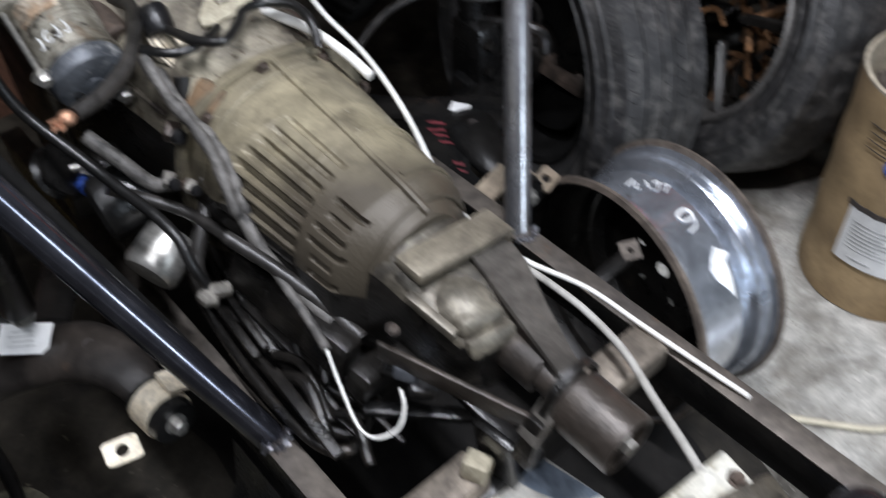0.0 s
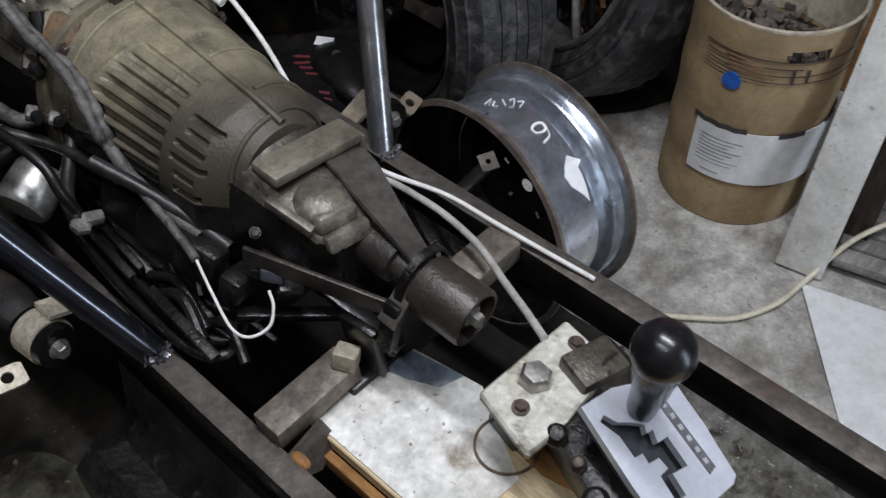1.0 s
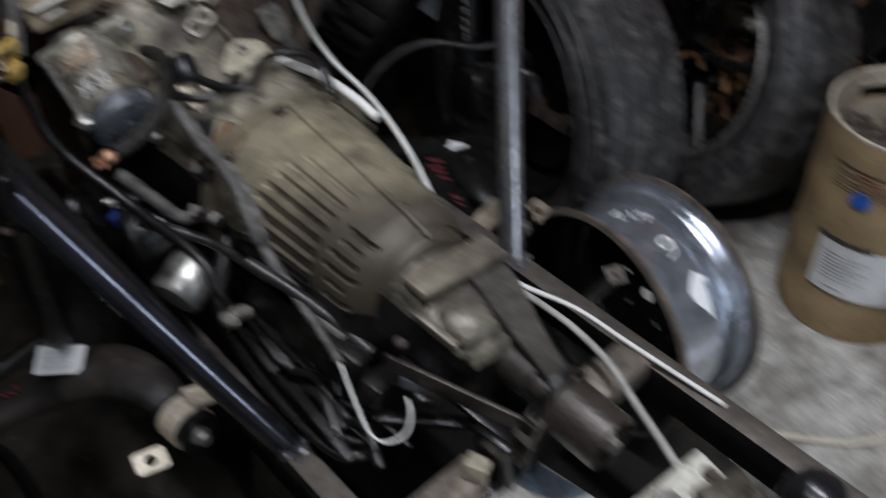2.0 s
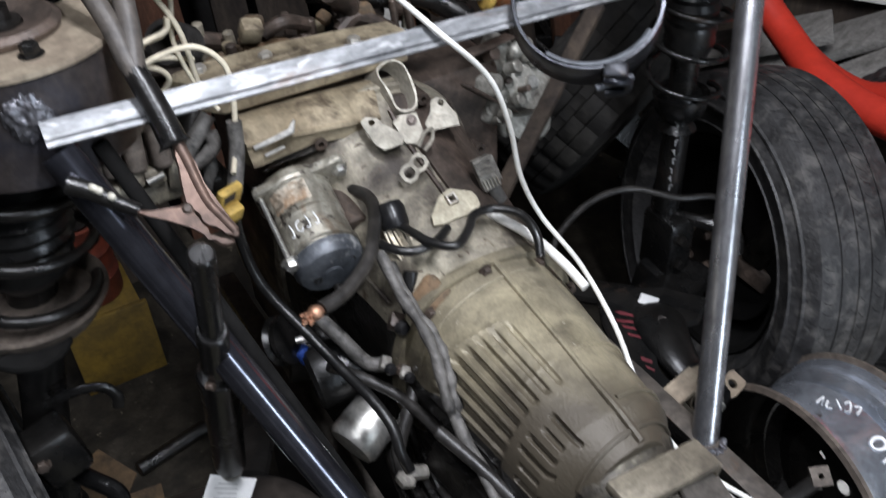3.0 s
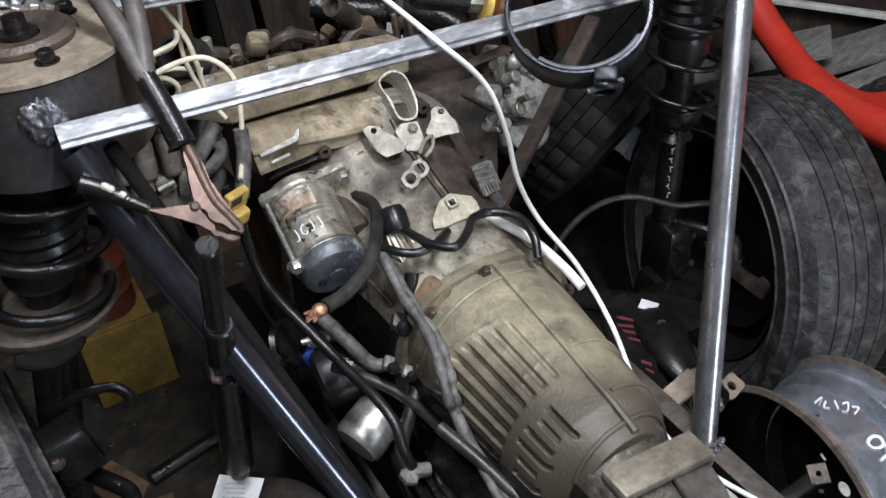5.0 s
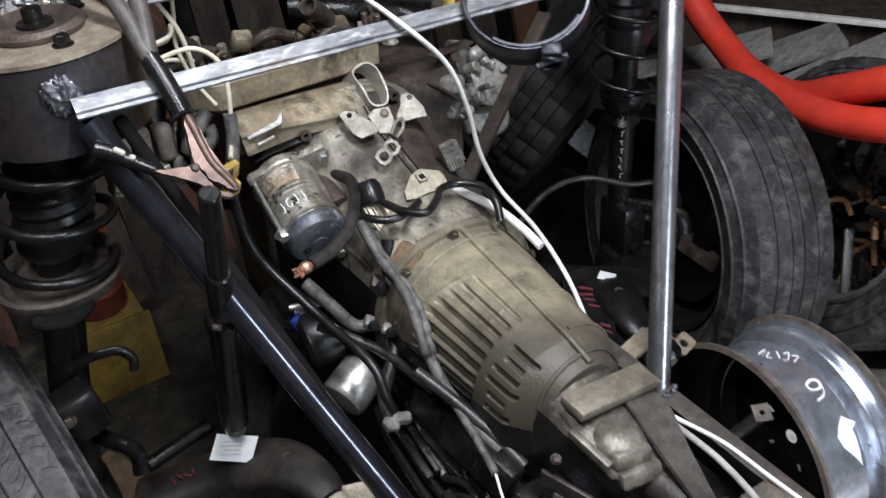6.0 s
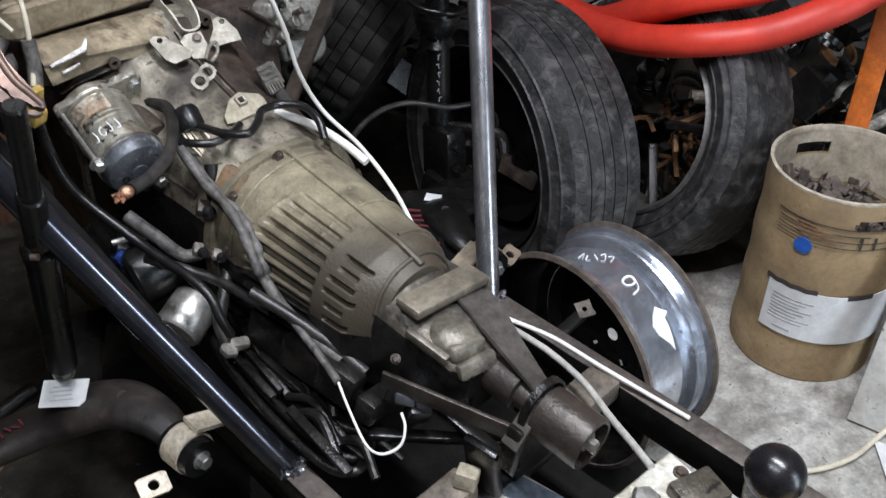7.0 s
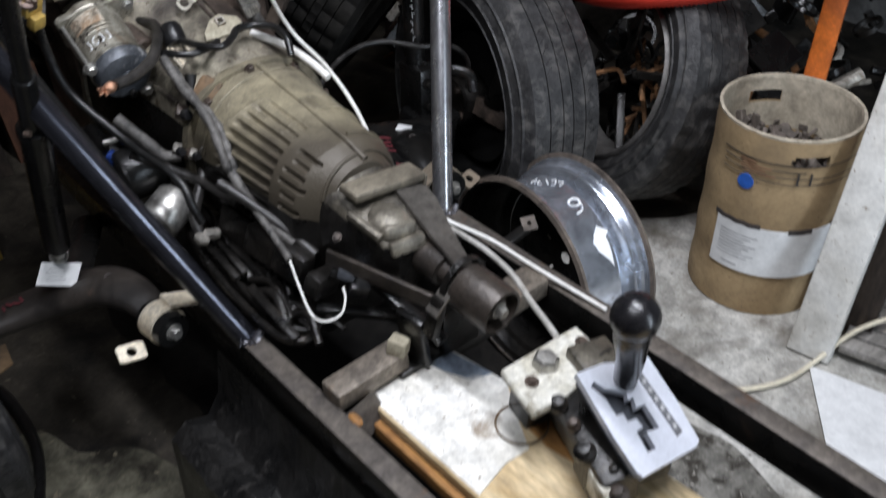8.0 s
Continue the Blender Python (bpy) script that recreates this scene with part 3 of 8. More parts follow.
bm = bmesh.new()
loop = spline([(x, y, 0) for x, y in ((-0.62, 0.43), (-0.51, 0.45), (-0.45, 0.40), (-0.40, 0.32), (-0.345, 0.275), (-0.30, 0.16), (-0.31, 0.04), (-0.36, -0.20), (-0.60, -0.35), (-0.95, -0.10), (-0.9, 0.35))], 10, closed=True)
bm.faces.new([bm.verts.new((q.x + 0.03 * noise.noise(q * 9 + V(2, 4, 1)), q.y + 0.03 * noise.noise(q * 9 + V(6, 2, 2)), 0.0090)) for q in loop])
bmesh.ops.triangulate(bm, faces=bm.faces[:])
tagged(part("worn_ground", bm, OLIVEFLOOR), "worn olive-grey concrete showing through the oily dirt", "floor stain", kind="structure")

for place, length, watts in LAMPS:
    x, y, z = place
    fixture = thing("ceiling_light", (x, y, 2.6), "white fluorescent batten fixed under the ceiling", "ceiling light", "ceiling lights")
    bm = box(bmesh.new(), (x, y, 2.55), (0.16, length + 0.06, 0.1), bevel=0.008)
    part("housing", bm, WHITEPAINT, fixture)
    bm = rod(bmesh.new(), (x, y - length / 2, z + 0.03), (x, y + length / 2, z + 0.03), 0.016)
    part("tube", bm, LAMPWHITE, fixture, "glowing white tube")

# ---- the welded buggy frame ----
CX = 0.02
RAIL_TOP = 0.415
chassis = thing("buggy_frame", (CX, -0.3, 0.30), "home-welded steel buggy frame with bare tubes and strut towers", "vehicle frame")


def square_tube(bm, a, b, w, h, bevel=0.003):
    a, b = Vector(a), Vector(b)
    d = (b - a).normalized()
    side = d.cross(Vector((0, 0, 1))).normalized()
    up = side.cross(d)
    m = Matrix((side, d, up)).transposed()
    return box(bm, (a + b) / 2, (w, (b - a).length, h), bevel=bevel, matrix=m)


for x in (-0.198, 0.229):
    # Black sides and a brown top paint the rail's shade and lit face.
    part("rail", square_tube(bmesh.new(), (x, -1.7, RAIL_TOP - 0.03), (x, 0.7, RAIL_TOP - 0.03), 0.032, 0.06), BLACKMETAL, chassis, "square tube rail, its sides near-black for their shade")
    part("rail_top", square_tube(bmesh.new(), (x, -1.7, RAIL_TOP), (x, 0.7, RAIL_TOP), 0.0315, 0.003, 0.001), RAILSTEEL, chassis, "thin brown skin on the rail, lighter as its top is lit")
part("brace_tube", rod(bmesh.new(), (-0.198, -0.045, RAIL_TOP - 0.01), (-0.409, 0.2405, 0.9820), 0.0178, 24), DARKTUBE, chassis, "shiny blue-black round brace tube")
part("brace_tube", rod(bmesh.new(), (0.230, 0.003, RAIL_TOP - 0.01), (0.484, 0.290, 1.03), 0.0178, 24), BARESTEEL, chassis, "bright bare steel round brace tube")


def bead(points, r, seed):
    """A lumpy run of weld metal along a line, all one skin."""
    bm = sweep(bmesh.new(), points, lambda f: r * (0.75 + 0.25 * math.sin(40 * f)), 14, 14)
    for v in bm.verts:
        q = v.co * 170 + V(seed, 2.0 * seed, 0)
        v.co += r * V(0.5 * noise.noise(q), 0.5 * noise.noise(q + V(9, 0, 0)), 0.5 * noise.noise(q + V(0, 9, 0)))
    return bm


part("weld", bead([(-0.216, -0.055, 0.416), (-0.20, -0.068, 0.417), (-0.181, -0.055, 0.417)], 0.0065, 1), WELD, chassis, "bright weld bead")
part("weld", bead([(0.213, -0.012, 0.416), (0.231, -0.024, 0.417), (0.247, -0.012, 0.417)], 0.006, 2), WELD, chassis, "bright weld bead")


def strut_tower(x, y, mirror):
    top = 1.048
    bm = bmesh.new()
    lathe(bm, [(0.098, top - 0.105), (0.102, top - 0.105), (0.102, top - 0.002), (0.098, top - 0.002)], (x, y, 0), (0, 0, 1), 48, ring=True)
    tower = part("strut_tower", bm, TOWERSTEEL, chassis, "heat-tinted steel strut tower drum", 40)
    bm = bmesh.new()
    lathe(bm, [(0.03, top), (0.104, top), (0.104, top + 0.005), (0.03, top + 0.005)], (x, y, 0), (0, 0, 1), 48, ring=True)
    part("top_plate", bm, PLATESTEEL, tower, "dusty brown top plate")
    bm = bmesh.new()
    lathe(bm, [(0.02, top + 0.006), (0.052, top + 0.006), (0.054, top + 0.012), (0.047, top + 0.017), (0.034, top + 0.011), (0.02, top + 0.011)], (x, y, 0), (0, 0, 1), 40, ring=True)
    part("strut_mount", bm, GRIMY, tower, "round rubber strut mount")
    bm = bmesh.new()
    lathe(bm, [(0.019, top + 0.004), (0.019, top + 0.015), (0.011, top + 0.016), (0.011, top + 0.03), (0.006, top + 0.031)], (x, y, 0), (0, 0, 1), 18)
    part("centre_nut", bm, GREASESHADE, tower)
    for a in (-80, 40, 160):
        c, s = math.cos(radians(a)), math.sin(radians(a))
        part("bolt", hexbolt(bmesh.new(), (x + mirror * 0.069 * c, y + 0.069 * s, top + 0.005), (0, 0, 1), 0.0085, 0.012), BLACKMETAL, tower)
    return tower


strut_tower(-0.412, 0.356, 1)
strut_tower(0.475, 0.368, -1)
lump = ball(bmesh.new(), (0, 0, 0), 1.0, (1, 1, 1), 64)
for v in lump.verts:
    n = v.co.normalized()
    cell = noise.voronoi(n * 5.0)[0][0]
    d = 0.86 + 0.17 * (1.0 - min(1.0, (cell * 1.6) ** 2)) + 0.26 * noise.noise(n * 2.3 + V(4, 4, 4))
    v.co = V(-0.422 + 0.021 * n.x * d, 0.256 + 0.009 * n.y * d, 1.013 + 0.024 * n.z * d)
part("weld", lump, WELD, chassis, "lumpy weld bead", 60)


def channel(a, b, w):
    """A thin galvanised angle: a broad slanting face, a folded lip along its front edge, a leg behind."""
    a, b = Vector(a), Vector(b)
    d = (b - a).normalized()
    side = d.cross(Vector((0, 0, 1))).normalized()
    m = Matrix((side, side.cross(d), d)).transposed().to_4x4()
    m.translation = a
    h, c, k = w / 2, math.cos(radians(37)), math.sin(radians(37))
    o = [(-h, 0.0), (-h + 0.0012, 0.0012), (h - 0.0078, 0.0012), (h - 0.0062, -0.0024), (h - 0.0050, -0.0024), (h - 0.0036, 0.0006), (h - 0.0004, 0.0006), (h, -0.0006),
         (h - 0.0004, -0.0030), (h - 0.0046, -0.0044), (-h + 0.0022, -0.0012), (-h + 0.0022, -0.020), (-h, -0.020)]
    o = [(x * c + y * k, y * c - x * k) for x, y in o]
    return prism(bmesh.new(), o, (b - a).length, m)


part("cross_bar", channel((-0.4165, 0.240, 1.0018), (0.462, 0.240, 0.9645), 0.0262), GALVANISED, chassis, "galvanised steel angle across the strut towers")
part("cross_bar", channel((-0.50, 0.470, 1.040), (0.10, 0.370, 1.035), 0.030), GALVANISED, chassis, "galvanised steel angle behind the strut tower")
part("brace_bar", rod(bmesh.new(), (-0.196, 0.012, RAIL_TOP - 0.01), (-0.372, 0.2595, 0.968), 0.008, 16), FLATBLACK, chassis, "thin black bar beside the brace tube")
part("tower_plate", box(bmesh.new(), (-0.425, 0.458, 1.060), (0.16, 0.006, 0.060), (0, 0, 6), 0.001), TOWERSTEEL, chassis, "heat-tinted upright plate behind the tower")
part("weld", bead([(-0.50, 0.448, 1.056), (-0.45, 0.450, 1.057), (-0.40, 0.452, 1.058), (-0.352, 0.456, 1.058)], 0.0075, 5), WELD, chassis, "bright lumpy weld bead")
part("crossmember", square_tube(bmesh.new(), (-0.183, -0.238, 0.425), (-0.062, -0.238, 0.428), 0.042, 0.03), STUBSTEEL, chassis, "short brown crossmember stub")
part("crossmember", square_tube(bmesh.new(), (0.115, -0.242, 0.410), (0.213, -0.242, 0.410), 0.05, 0.034), STUBSTEEL, chassis, "short dusty crossmember stub")
part("mount_bridge", square_tube(bmesh.new(), (-0.08, -0.238, 0.398), (0.13, -0.24, 0.392), 0.05, 0.03), BLACKMETAL, chassis, "black gearbox mount bridge")
bm = bmesh.new()
prism(bm, [(0, 0), (0.05, 0.004), (0.055, -0.035), (0.02, -0.05), (0, -0.04)], 0.005, lay((-0.182, -0.268, 0.413), (1, -0.1, 0.15), (0, -1, 0.35)))
part("gusset", bm, RAILSTEEL, chassis, "torn steel gusset")
part("rust_patch", ball(bmesh.new(), (-0.178, -0.285, 0.415), 0.009, (0.8, 1.6, 0.6), 10), ORANGEWOOD, chassis, "orange heat-rusted weld lump")

# tabs and bushing sleeves for the lower arms, left and right
def arm_mount(s, x0):
    """s: the side, -1 or 1; x0: where the rail stands."""
    def at(dx, y, z):
        return (x0 + s * dx, y, z)
    tab = plate_with_hole(bmesh.new(), [(-0.021, -0.015), (0.021, -0.015), (0.021, 0.015), (-0.021, 0.015)], (0.0, 0.0, 0.0075), 0.005, lay(at(0.133, 0.080, 0.374), (1, 0.25 * s, 0.1), (0.1, -0.45, 1)))
    part("tab", tab, CREAM if s < 0 else PLATESTEEL, chassis, "pale zinc tab with a bolt hole")
    sleeve = bmesh.new()
    lathe(sleeve, [(0.028, 0), (0.031, 0), (0.031, 0.034), (0.028, 0.034)], at(0.072, 0.068, 0.398), (0.12 * s, 1, 0.0), 32, ring=True)
    box(sleeve, at(0.038, 0.085, 0.424), (0.05, 0.034, 0.006), (0, -22 * s, 0))
    sl = part("bushing_sleeve", sleeve, CREAM if s < 0 else PLATESTEEL, chassis, "pale zinc bushing sleeve welded to the rail")
    bm = bmesh.new()
    lathe(bm, [(0.027, -0.012), (0.0285, 0.0), (0.0285, 0.045), (0.02, 0.05)], at(0.072, 0.065, 0.398), (0.12 * s, 1, 0), 28)
    part("bushing", bm, RUBBER, sl, "black rubber bushing")
    bm = hexbolt(bmesh.new(), at(0.071, 0.053, 0.398), (-0.12 * s, -1, 0), 0.010, 0.012)
    part("bolt", bm, BRIGHT, sl, "bright bolt head")


arm_mount(-1, -0.198)
arm_mount(1, 0.229)
bm = plate_with_hole(bmesh.new(), [(-0.013, -0.013), (0.013, -0.013), (0.013, 0.013), (-0.013, 0.013)], (0, 0, 0.004), 0.005, lay((0.328, -0.112, 0.391), (1, -0.5, 0.1), (-0.3, -0.5, 1)))
part("tab", bm, PORTIRON, chassis, "dusty grey square tab")
part("tab_arm", square_tube(bmesh.new(), (0.24, -0.11, 0.37), (0.325, -0.112, 0.385), 0.02, 0.012), BLACKMETAL, chassis)

# ---- gearbox, engine and starter ----
GX, GZ = 0.003, 0.555
gearbox = thing("automatic_gearbox", (GX, 0.1, 0.42), "dusty cast-aluminium automatic gearbox with ribbed case, between the rails", "gearbox")


def section(y, w, h, up, power=2.5, n=64, x=GX, z=GZ):
    """One superellipse section: half width w, half height below h, above up."""
    row = []
    for k in range(n):
        a = 2 * math.pi * k / n
        c, s = math.cos(a), math.sin(a)
        px = math.copysign(abs(c) ** (2 / power), c) * w
        pz = math.copysign(abs(s) ** (2 / power), s) * (up if s > 0 else h)
        row.append(V(x + px, y, z + pz))
    return row


def case_point(y, deg, out=0.0):
    """A point on the main case at angle deg, from the right over the top to the left."""
    f = min(1, max(0, (y + 0.09) / 0.29))
    w, up = 0.098 + 0.026 * f, 0.108 + 0.030 * f
    taper = max(0.0, -0.052 - y)
    w, up = w - 0.75 * taper, up - 0.35 * taper
    a = radians(deg)
    c, s = math.cos(a), math.sin(a)
    if c > 0:
        w -= 0.016 * (1 - f)
    p = 2.3
    return V(GX + math.copysign(abs(c) ** (2 / p), c) * (w + out), y, GZ + math.copysign(abs(s) ** (2 / p), s) * (up + out))





def rib_end(deg):
    """Where the ribs of the left side run out at the front."""
    return 0.112 + 0.0006 * max(0, min(deg, 200) - 110)


def ease(v, lo, hi):
    f = min(1.0, max(0.0, (v - lo) / (hi - lo)))
    return f * f * (3 - 2 * f)


def relief(y, deg):
    """Grooves between the cast ribs, the deep slots at their rear ends and the parting ridge across them."""
    if not 93 < deg < 206:
        return 0.0
    out = 0.0
    end = rib_end(deg)
    for k in range(11):
        middle = 101.0 + 9.3 * k
        depth = min(0.0105, 0.0032 + 0.0018 * k)
        half = 1.8 + 0.30 * min(k, 5)
        across = 1 - ease(abs(deg - middle), half * 0.45, half * 1.25)
        if across:
            along = ease(y, 0.004, 0.014) * (1 - ease(y, end - 0.020, end + 0.001))
            out -= depth * across * along
        slot = 1 - ease(abs(deg - middle + 2.2 - 0.25 * k), 1.0, 2.5)
        if slot and 1 < k < 8:
            rear = -0.056 + 0.006 * math.sin(2.3 * k)
            out -= (0.0085 if k % 3 else 0.0045) * slot * ease(y, rear, rear + 0.004) * (1 - ease(y, -0.019 + 0.006 * math.sin(1.7 * k), -0.012 + 0.006 * math.sin(1.7 * k)))
    out += 0.0010 * math.exp(-((y - 0.036 + 0.0002 * (deg - 100)) / 0.0024) ** 2) * ease(deg, 93, 99)
    out += 0.0011 * math.exp(-((y - end - 0.003) / 0.0022) ** 2) * ease(deg, 100, 106)
    return out


ys = [-0.092, -0.088, -0.083, -0.078, -0.074, -0.070] + [-0.066 + 0.0026 * i for i in range(81)] + [0.150, 0.165, 0.180, 0.195, 0.205]
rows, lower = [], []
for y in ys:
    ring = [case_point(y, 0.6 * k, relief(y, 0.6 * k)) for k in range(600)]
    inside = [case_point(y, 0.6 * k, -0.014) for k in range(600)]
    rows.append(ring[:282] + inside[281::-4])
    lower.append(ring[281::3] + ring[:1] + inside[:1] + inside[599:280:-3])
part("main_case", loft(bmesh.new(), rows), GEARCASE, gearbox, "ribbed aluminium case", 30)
# Underside blackened for the shade beneath the case, with its oil.
part("case_underside", loft(bmesh.new(), lower), GREASESHADE, gearbox, "oily underside of the case, blackened for its shade", 30)


bm = bmesh.new()
sweep(bm, [case_point(y, deg, 0.001) for y, deg in [(0.195, 85.5), (0.15, 86.0), (0.1, 86.5), (0.05, 87.0), (0, 88.0), (-0.05, 88.5), (-0.088, 84.5)]], lambda f: 0.0036 + 0.0020 * abs(2 * f - 1) ** 2, 8)
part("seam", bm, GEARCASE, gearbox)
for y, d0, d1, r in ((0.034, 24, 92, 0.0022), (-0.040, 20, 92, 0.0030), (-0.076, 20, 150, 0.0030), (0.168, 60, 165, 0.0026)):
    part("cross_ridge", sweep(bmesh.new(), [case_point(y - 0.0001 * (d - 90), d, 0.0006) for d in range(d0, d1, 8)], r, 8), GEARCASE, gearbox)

# bell housing: a cone that flares to the engine
BELL_ROWS = [(0.195, GX, 0.122, 0.136), (0.215, GX, 0.124, 0.143), (0.25, 0.002, 0.127, 0.158), (0.285, 0.001, 0.131, 0.170), (0.33, -0.002, 0.138, 0.188), (0.37, -0.006, 0.146, 0.207), (0.40, -0.010, 0.152, 0.226), (0.425, -0.012, 0.156, 0.250), (0.45, -0.012, 0.158, 0.264)]


def bell_ring(y, out=0.0, n=64):
    for (y0, x0, w0, u0), (y1, x1, w1, u1) in zip(BELL_ROWS, BELL_ROWS[1:]):
        if y <= y1:
            break
    f = (y - y0) / (y1 - y0)
    return section(y, w0 + (w1 - w0) * f + out, 0.10 + 0.15 * max(0.0, y - 0.2), u0 + (u1 - u0) * f + out, x=x0 + (x1 - x0) * f, n=n)


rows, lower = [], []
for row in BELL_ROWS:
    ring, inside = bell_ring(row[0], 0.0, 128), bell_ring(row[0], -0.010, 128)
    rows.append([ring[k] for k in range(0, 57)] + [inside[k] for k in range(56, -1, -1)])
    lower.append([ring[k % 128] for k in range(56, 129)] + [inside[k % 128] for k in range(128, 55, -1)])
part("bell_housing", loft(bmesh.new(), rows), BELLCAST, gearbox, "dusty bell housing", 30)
# Lower bell blackened to put the shade below the starter into colour.
part("bell_underside", loft(bmesh.new(), lower), GREASESHADE, gearbox, "oily lower half of the bell housing, blackened for its shade", 30)
rows = []
for y, lift in ((0.272, 0.0), (0.282, 0.004), (0.31, 0.005), (0.345, 0.005), (0.38, 0.005), (0.41, 0.005), (0.432, 0.004), (0.440, 0.0)):
    ring, under = bell_ring(y, lift, 128), bell_ring(y, -0.012, 128)
    arc = range(0, 31)
    rows.append([ring[k] for k in arc] + [under[k] for k in reversed(arc)])
part("side_cover", loft(bmesh.new(), rows), GRIMY, gearbox, "dark brown stained cover", 30)
part("bell_flange", loft(bmesh.new(), [bell_ring(0.445, 0.006), bell_ring(0.449, 0.007)] + [[q + V(0, 0.016, 0) for q in bell_ring(0.449, 0.007)]]), BELLCAST, gearbox, "", 30)
bm = bmesh.new()
rows = [section(0.19, 0.133, 0.128, 0.143), section(0.207, 0.133, 0.128, 0.143)]
loft(bm, rows)
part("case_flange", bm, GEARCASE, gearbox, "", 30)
for d in range(20, 200, 36):
    a = radians(d)
    part("bolt", hexbolt(bmesh.new(), (GX + 0.139 * math.cos(a) * 0.97, 0.188, GZ + 0.138 * math.sin(a)), (0, -1, 0), 0.0065, 0.008), GRIMY, gearbox)
bm = box(bmesh.new(), (-0.066, 0.205, 0.672), (0.042, 0.042, 0.026), (20, -40, 10), 0.009)
part("rust_patch", bm, RUSTSTAIN, gearbox, "rusty raised boss")

for k in (52,):
    part("web", sweep(bmesh.new(), [bell_ring(y, 0.0008, 128)[k] for y in (0.24, 0.27, 0.30, 0.33, 0.36, 0.39, 0.42)], lambda f: 0.0034 + 0.0022 * f, 8), BELLCAST, gearbox)
part("case_edge", sweep(bmesh.new(), [bell_ring(y, 0.002, 128)[31] for y in (0.275, 0.30, 0.33, 0.36, 0.39, 0.42)], 0.0034, 8), GRIMY, gearbox, "dark cover edge")
for k in (5, 13, 21):
    part("lug", lathe(bmesh.new(), [(0.004, 0.0), (0.0085, 0.0), (0.0085, 0.022), (0.004, 0.022)], bell_ring(0.432, 0.007)[k], (0, -1, 0), 16, ring=True), GRIMY, gearbox, "hollow bolt lug")
for k in range(8, 60, 9):
    part("bolt", hexbolt(bmesh.new(), bell_ring(0.445, 0.001, 128)[k] + V(0, -0.001, 0), (0, -1, 0), 0.0075, 0.009), GRIMY, gearbox)

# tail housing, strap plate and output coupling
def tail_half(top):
    """The tail casting, either its worn top or its shaded flanks, split by facing."""
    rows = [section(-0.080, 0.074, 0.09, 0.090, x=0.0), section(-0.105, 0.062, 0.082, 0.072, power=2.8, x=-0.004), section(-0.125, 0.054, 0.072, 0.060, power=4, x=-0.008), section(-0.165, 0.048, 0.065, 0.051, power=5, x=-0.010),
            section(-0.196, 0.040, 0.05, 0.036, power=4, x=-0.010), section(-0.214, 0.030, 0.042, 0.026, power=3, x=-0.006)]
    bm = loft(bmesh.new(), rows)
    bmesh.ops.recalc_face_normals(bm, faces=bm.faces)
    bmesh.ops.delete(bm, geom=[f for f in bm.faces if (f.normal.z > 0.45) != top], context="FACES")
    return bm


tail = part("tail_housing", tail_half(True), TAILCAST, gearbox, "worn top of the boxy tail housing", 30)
# Faces not turned upward are near-black for the shade beside the tail.
part("tail_flank", tail_half(False), GREASESHADE, tail, "flanks of the tail housing, blackened for their shade", 30)
bm = ball(bmesh.new(), (-0.015, -0.163, 0.597), 0.031, (1.0, 1.15, 0.62), 28)
part("sensor_boss", bm, BOSSCAST, tail, "worn domed boss", 60)
part("boss_skirt", box(bmesh.new(), (-0.014, -0.176, 0.592), (0.052, 0.050, 0.024), (-14, 6, -8), 0.008, 3), BOSSCAST, tail, "raised pad round the boss")
part("rear_lip", box(bmesh.new(), (-0.015, -0.207, 0.580), (0.054, 0.016, 0.022), (-18, 0, -10), 0.005), BOSSCAST, tail, "rounded rear lip")
part("flange_edge", square_tube(bmesh.new(), (-0.056, -0.132, 0.612), (-0.046, -0.190, 0.596), 0.010, 0.012, 0.002), BOSSCAST, tail, "bright machined flange edge")
part("bolt", hexbolt(bmesh.new(), (-0.082, -0.138, 0.588), (-0.3, -0.5, 0.6), 0.0048, 0.006), GRIMY, tail)
bm = box(bmesh.new(), (0.014, -0.122, 0.6275), (0.128, 0.039, 0.013), (3, 9, 2), 0.003)
part("strap_plate", bm, STRAPTAN, gearbox, "flat strap plate over the tail")
part("plate_lip", box(bmesh.new(), (0.076, -0.121, 0.612), (0.005, 0.039, 0.018), (3, 9, 2), 0.0015), STRAPTAN, gearbox, "folded end of the strap plate")
bm = bmesh.new()
prism(bm, [(0.0, 0.0), (0.060, 0.0), (0.129, 0.0005), (0.168, 0.0), (0.166, 0.030), (0.146, 0.031), (0.090, 0.0424), (0.034, 0.0585), (-0.004, 0.0577)], 0.005, lay((0.022, -0.130, 0.617), (-0.106, -0.95, -0.295), (0.279, -0.313, 0.908)), 0.001)
part("support_strap", bm, STRAPSTEEL, gearbox, "broad dark support strap down to the coupling")
bm = bmesh.new()
lathe(bm, [(0.024, 0), (0.024, 0.05), (0.018, 0.052), (0.018, 0.085), (0.028, 0.087), (0.034, 0.090), (0.0345, 0.095), (0.0345, 0.155), (0.033, 0.159), (0.029, 0.159), (0.027, 0.14), (0.016, 0.138), (0.016, 0.150), (0.009, 0.152)], (0.010, -0.205, 0.553), (0.03, -1, -0.08), 36)
part("output_coupling", bm, COUPLING, gearbox, "oily brown output coupling")
bm = hexbolt(bmesh.new(), (0.0145, -0.356, 0.541), (0.03, -1, -0.08), 0.009, 0.012)
part("bolt", bm, BRIGHT, gearbox, "bright centre bolt")
bm = bmesh.new()
lathe(bm, [(0.0355, 0), (0.039, 0), (0.039, 0.010), (0.0355, 0.010)], (0.014, -0.282, 0.548), (0.03, -1, -0.08), 32, ring=True)
box(bm, (-0.037, -0.288, 0.515), (0.014, 0.022, 0.06), (0, 18, 0), 0.003)
part("hanger_ring", bm, GREASESHADE, gearbox)
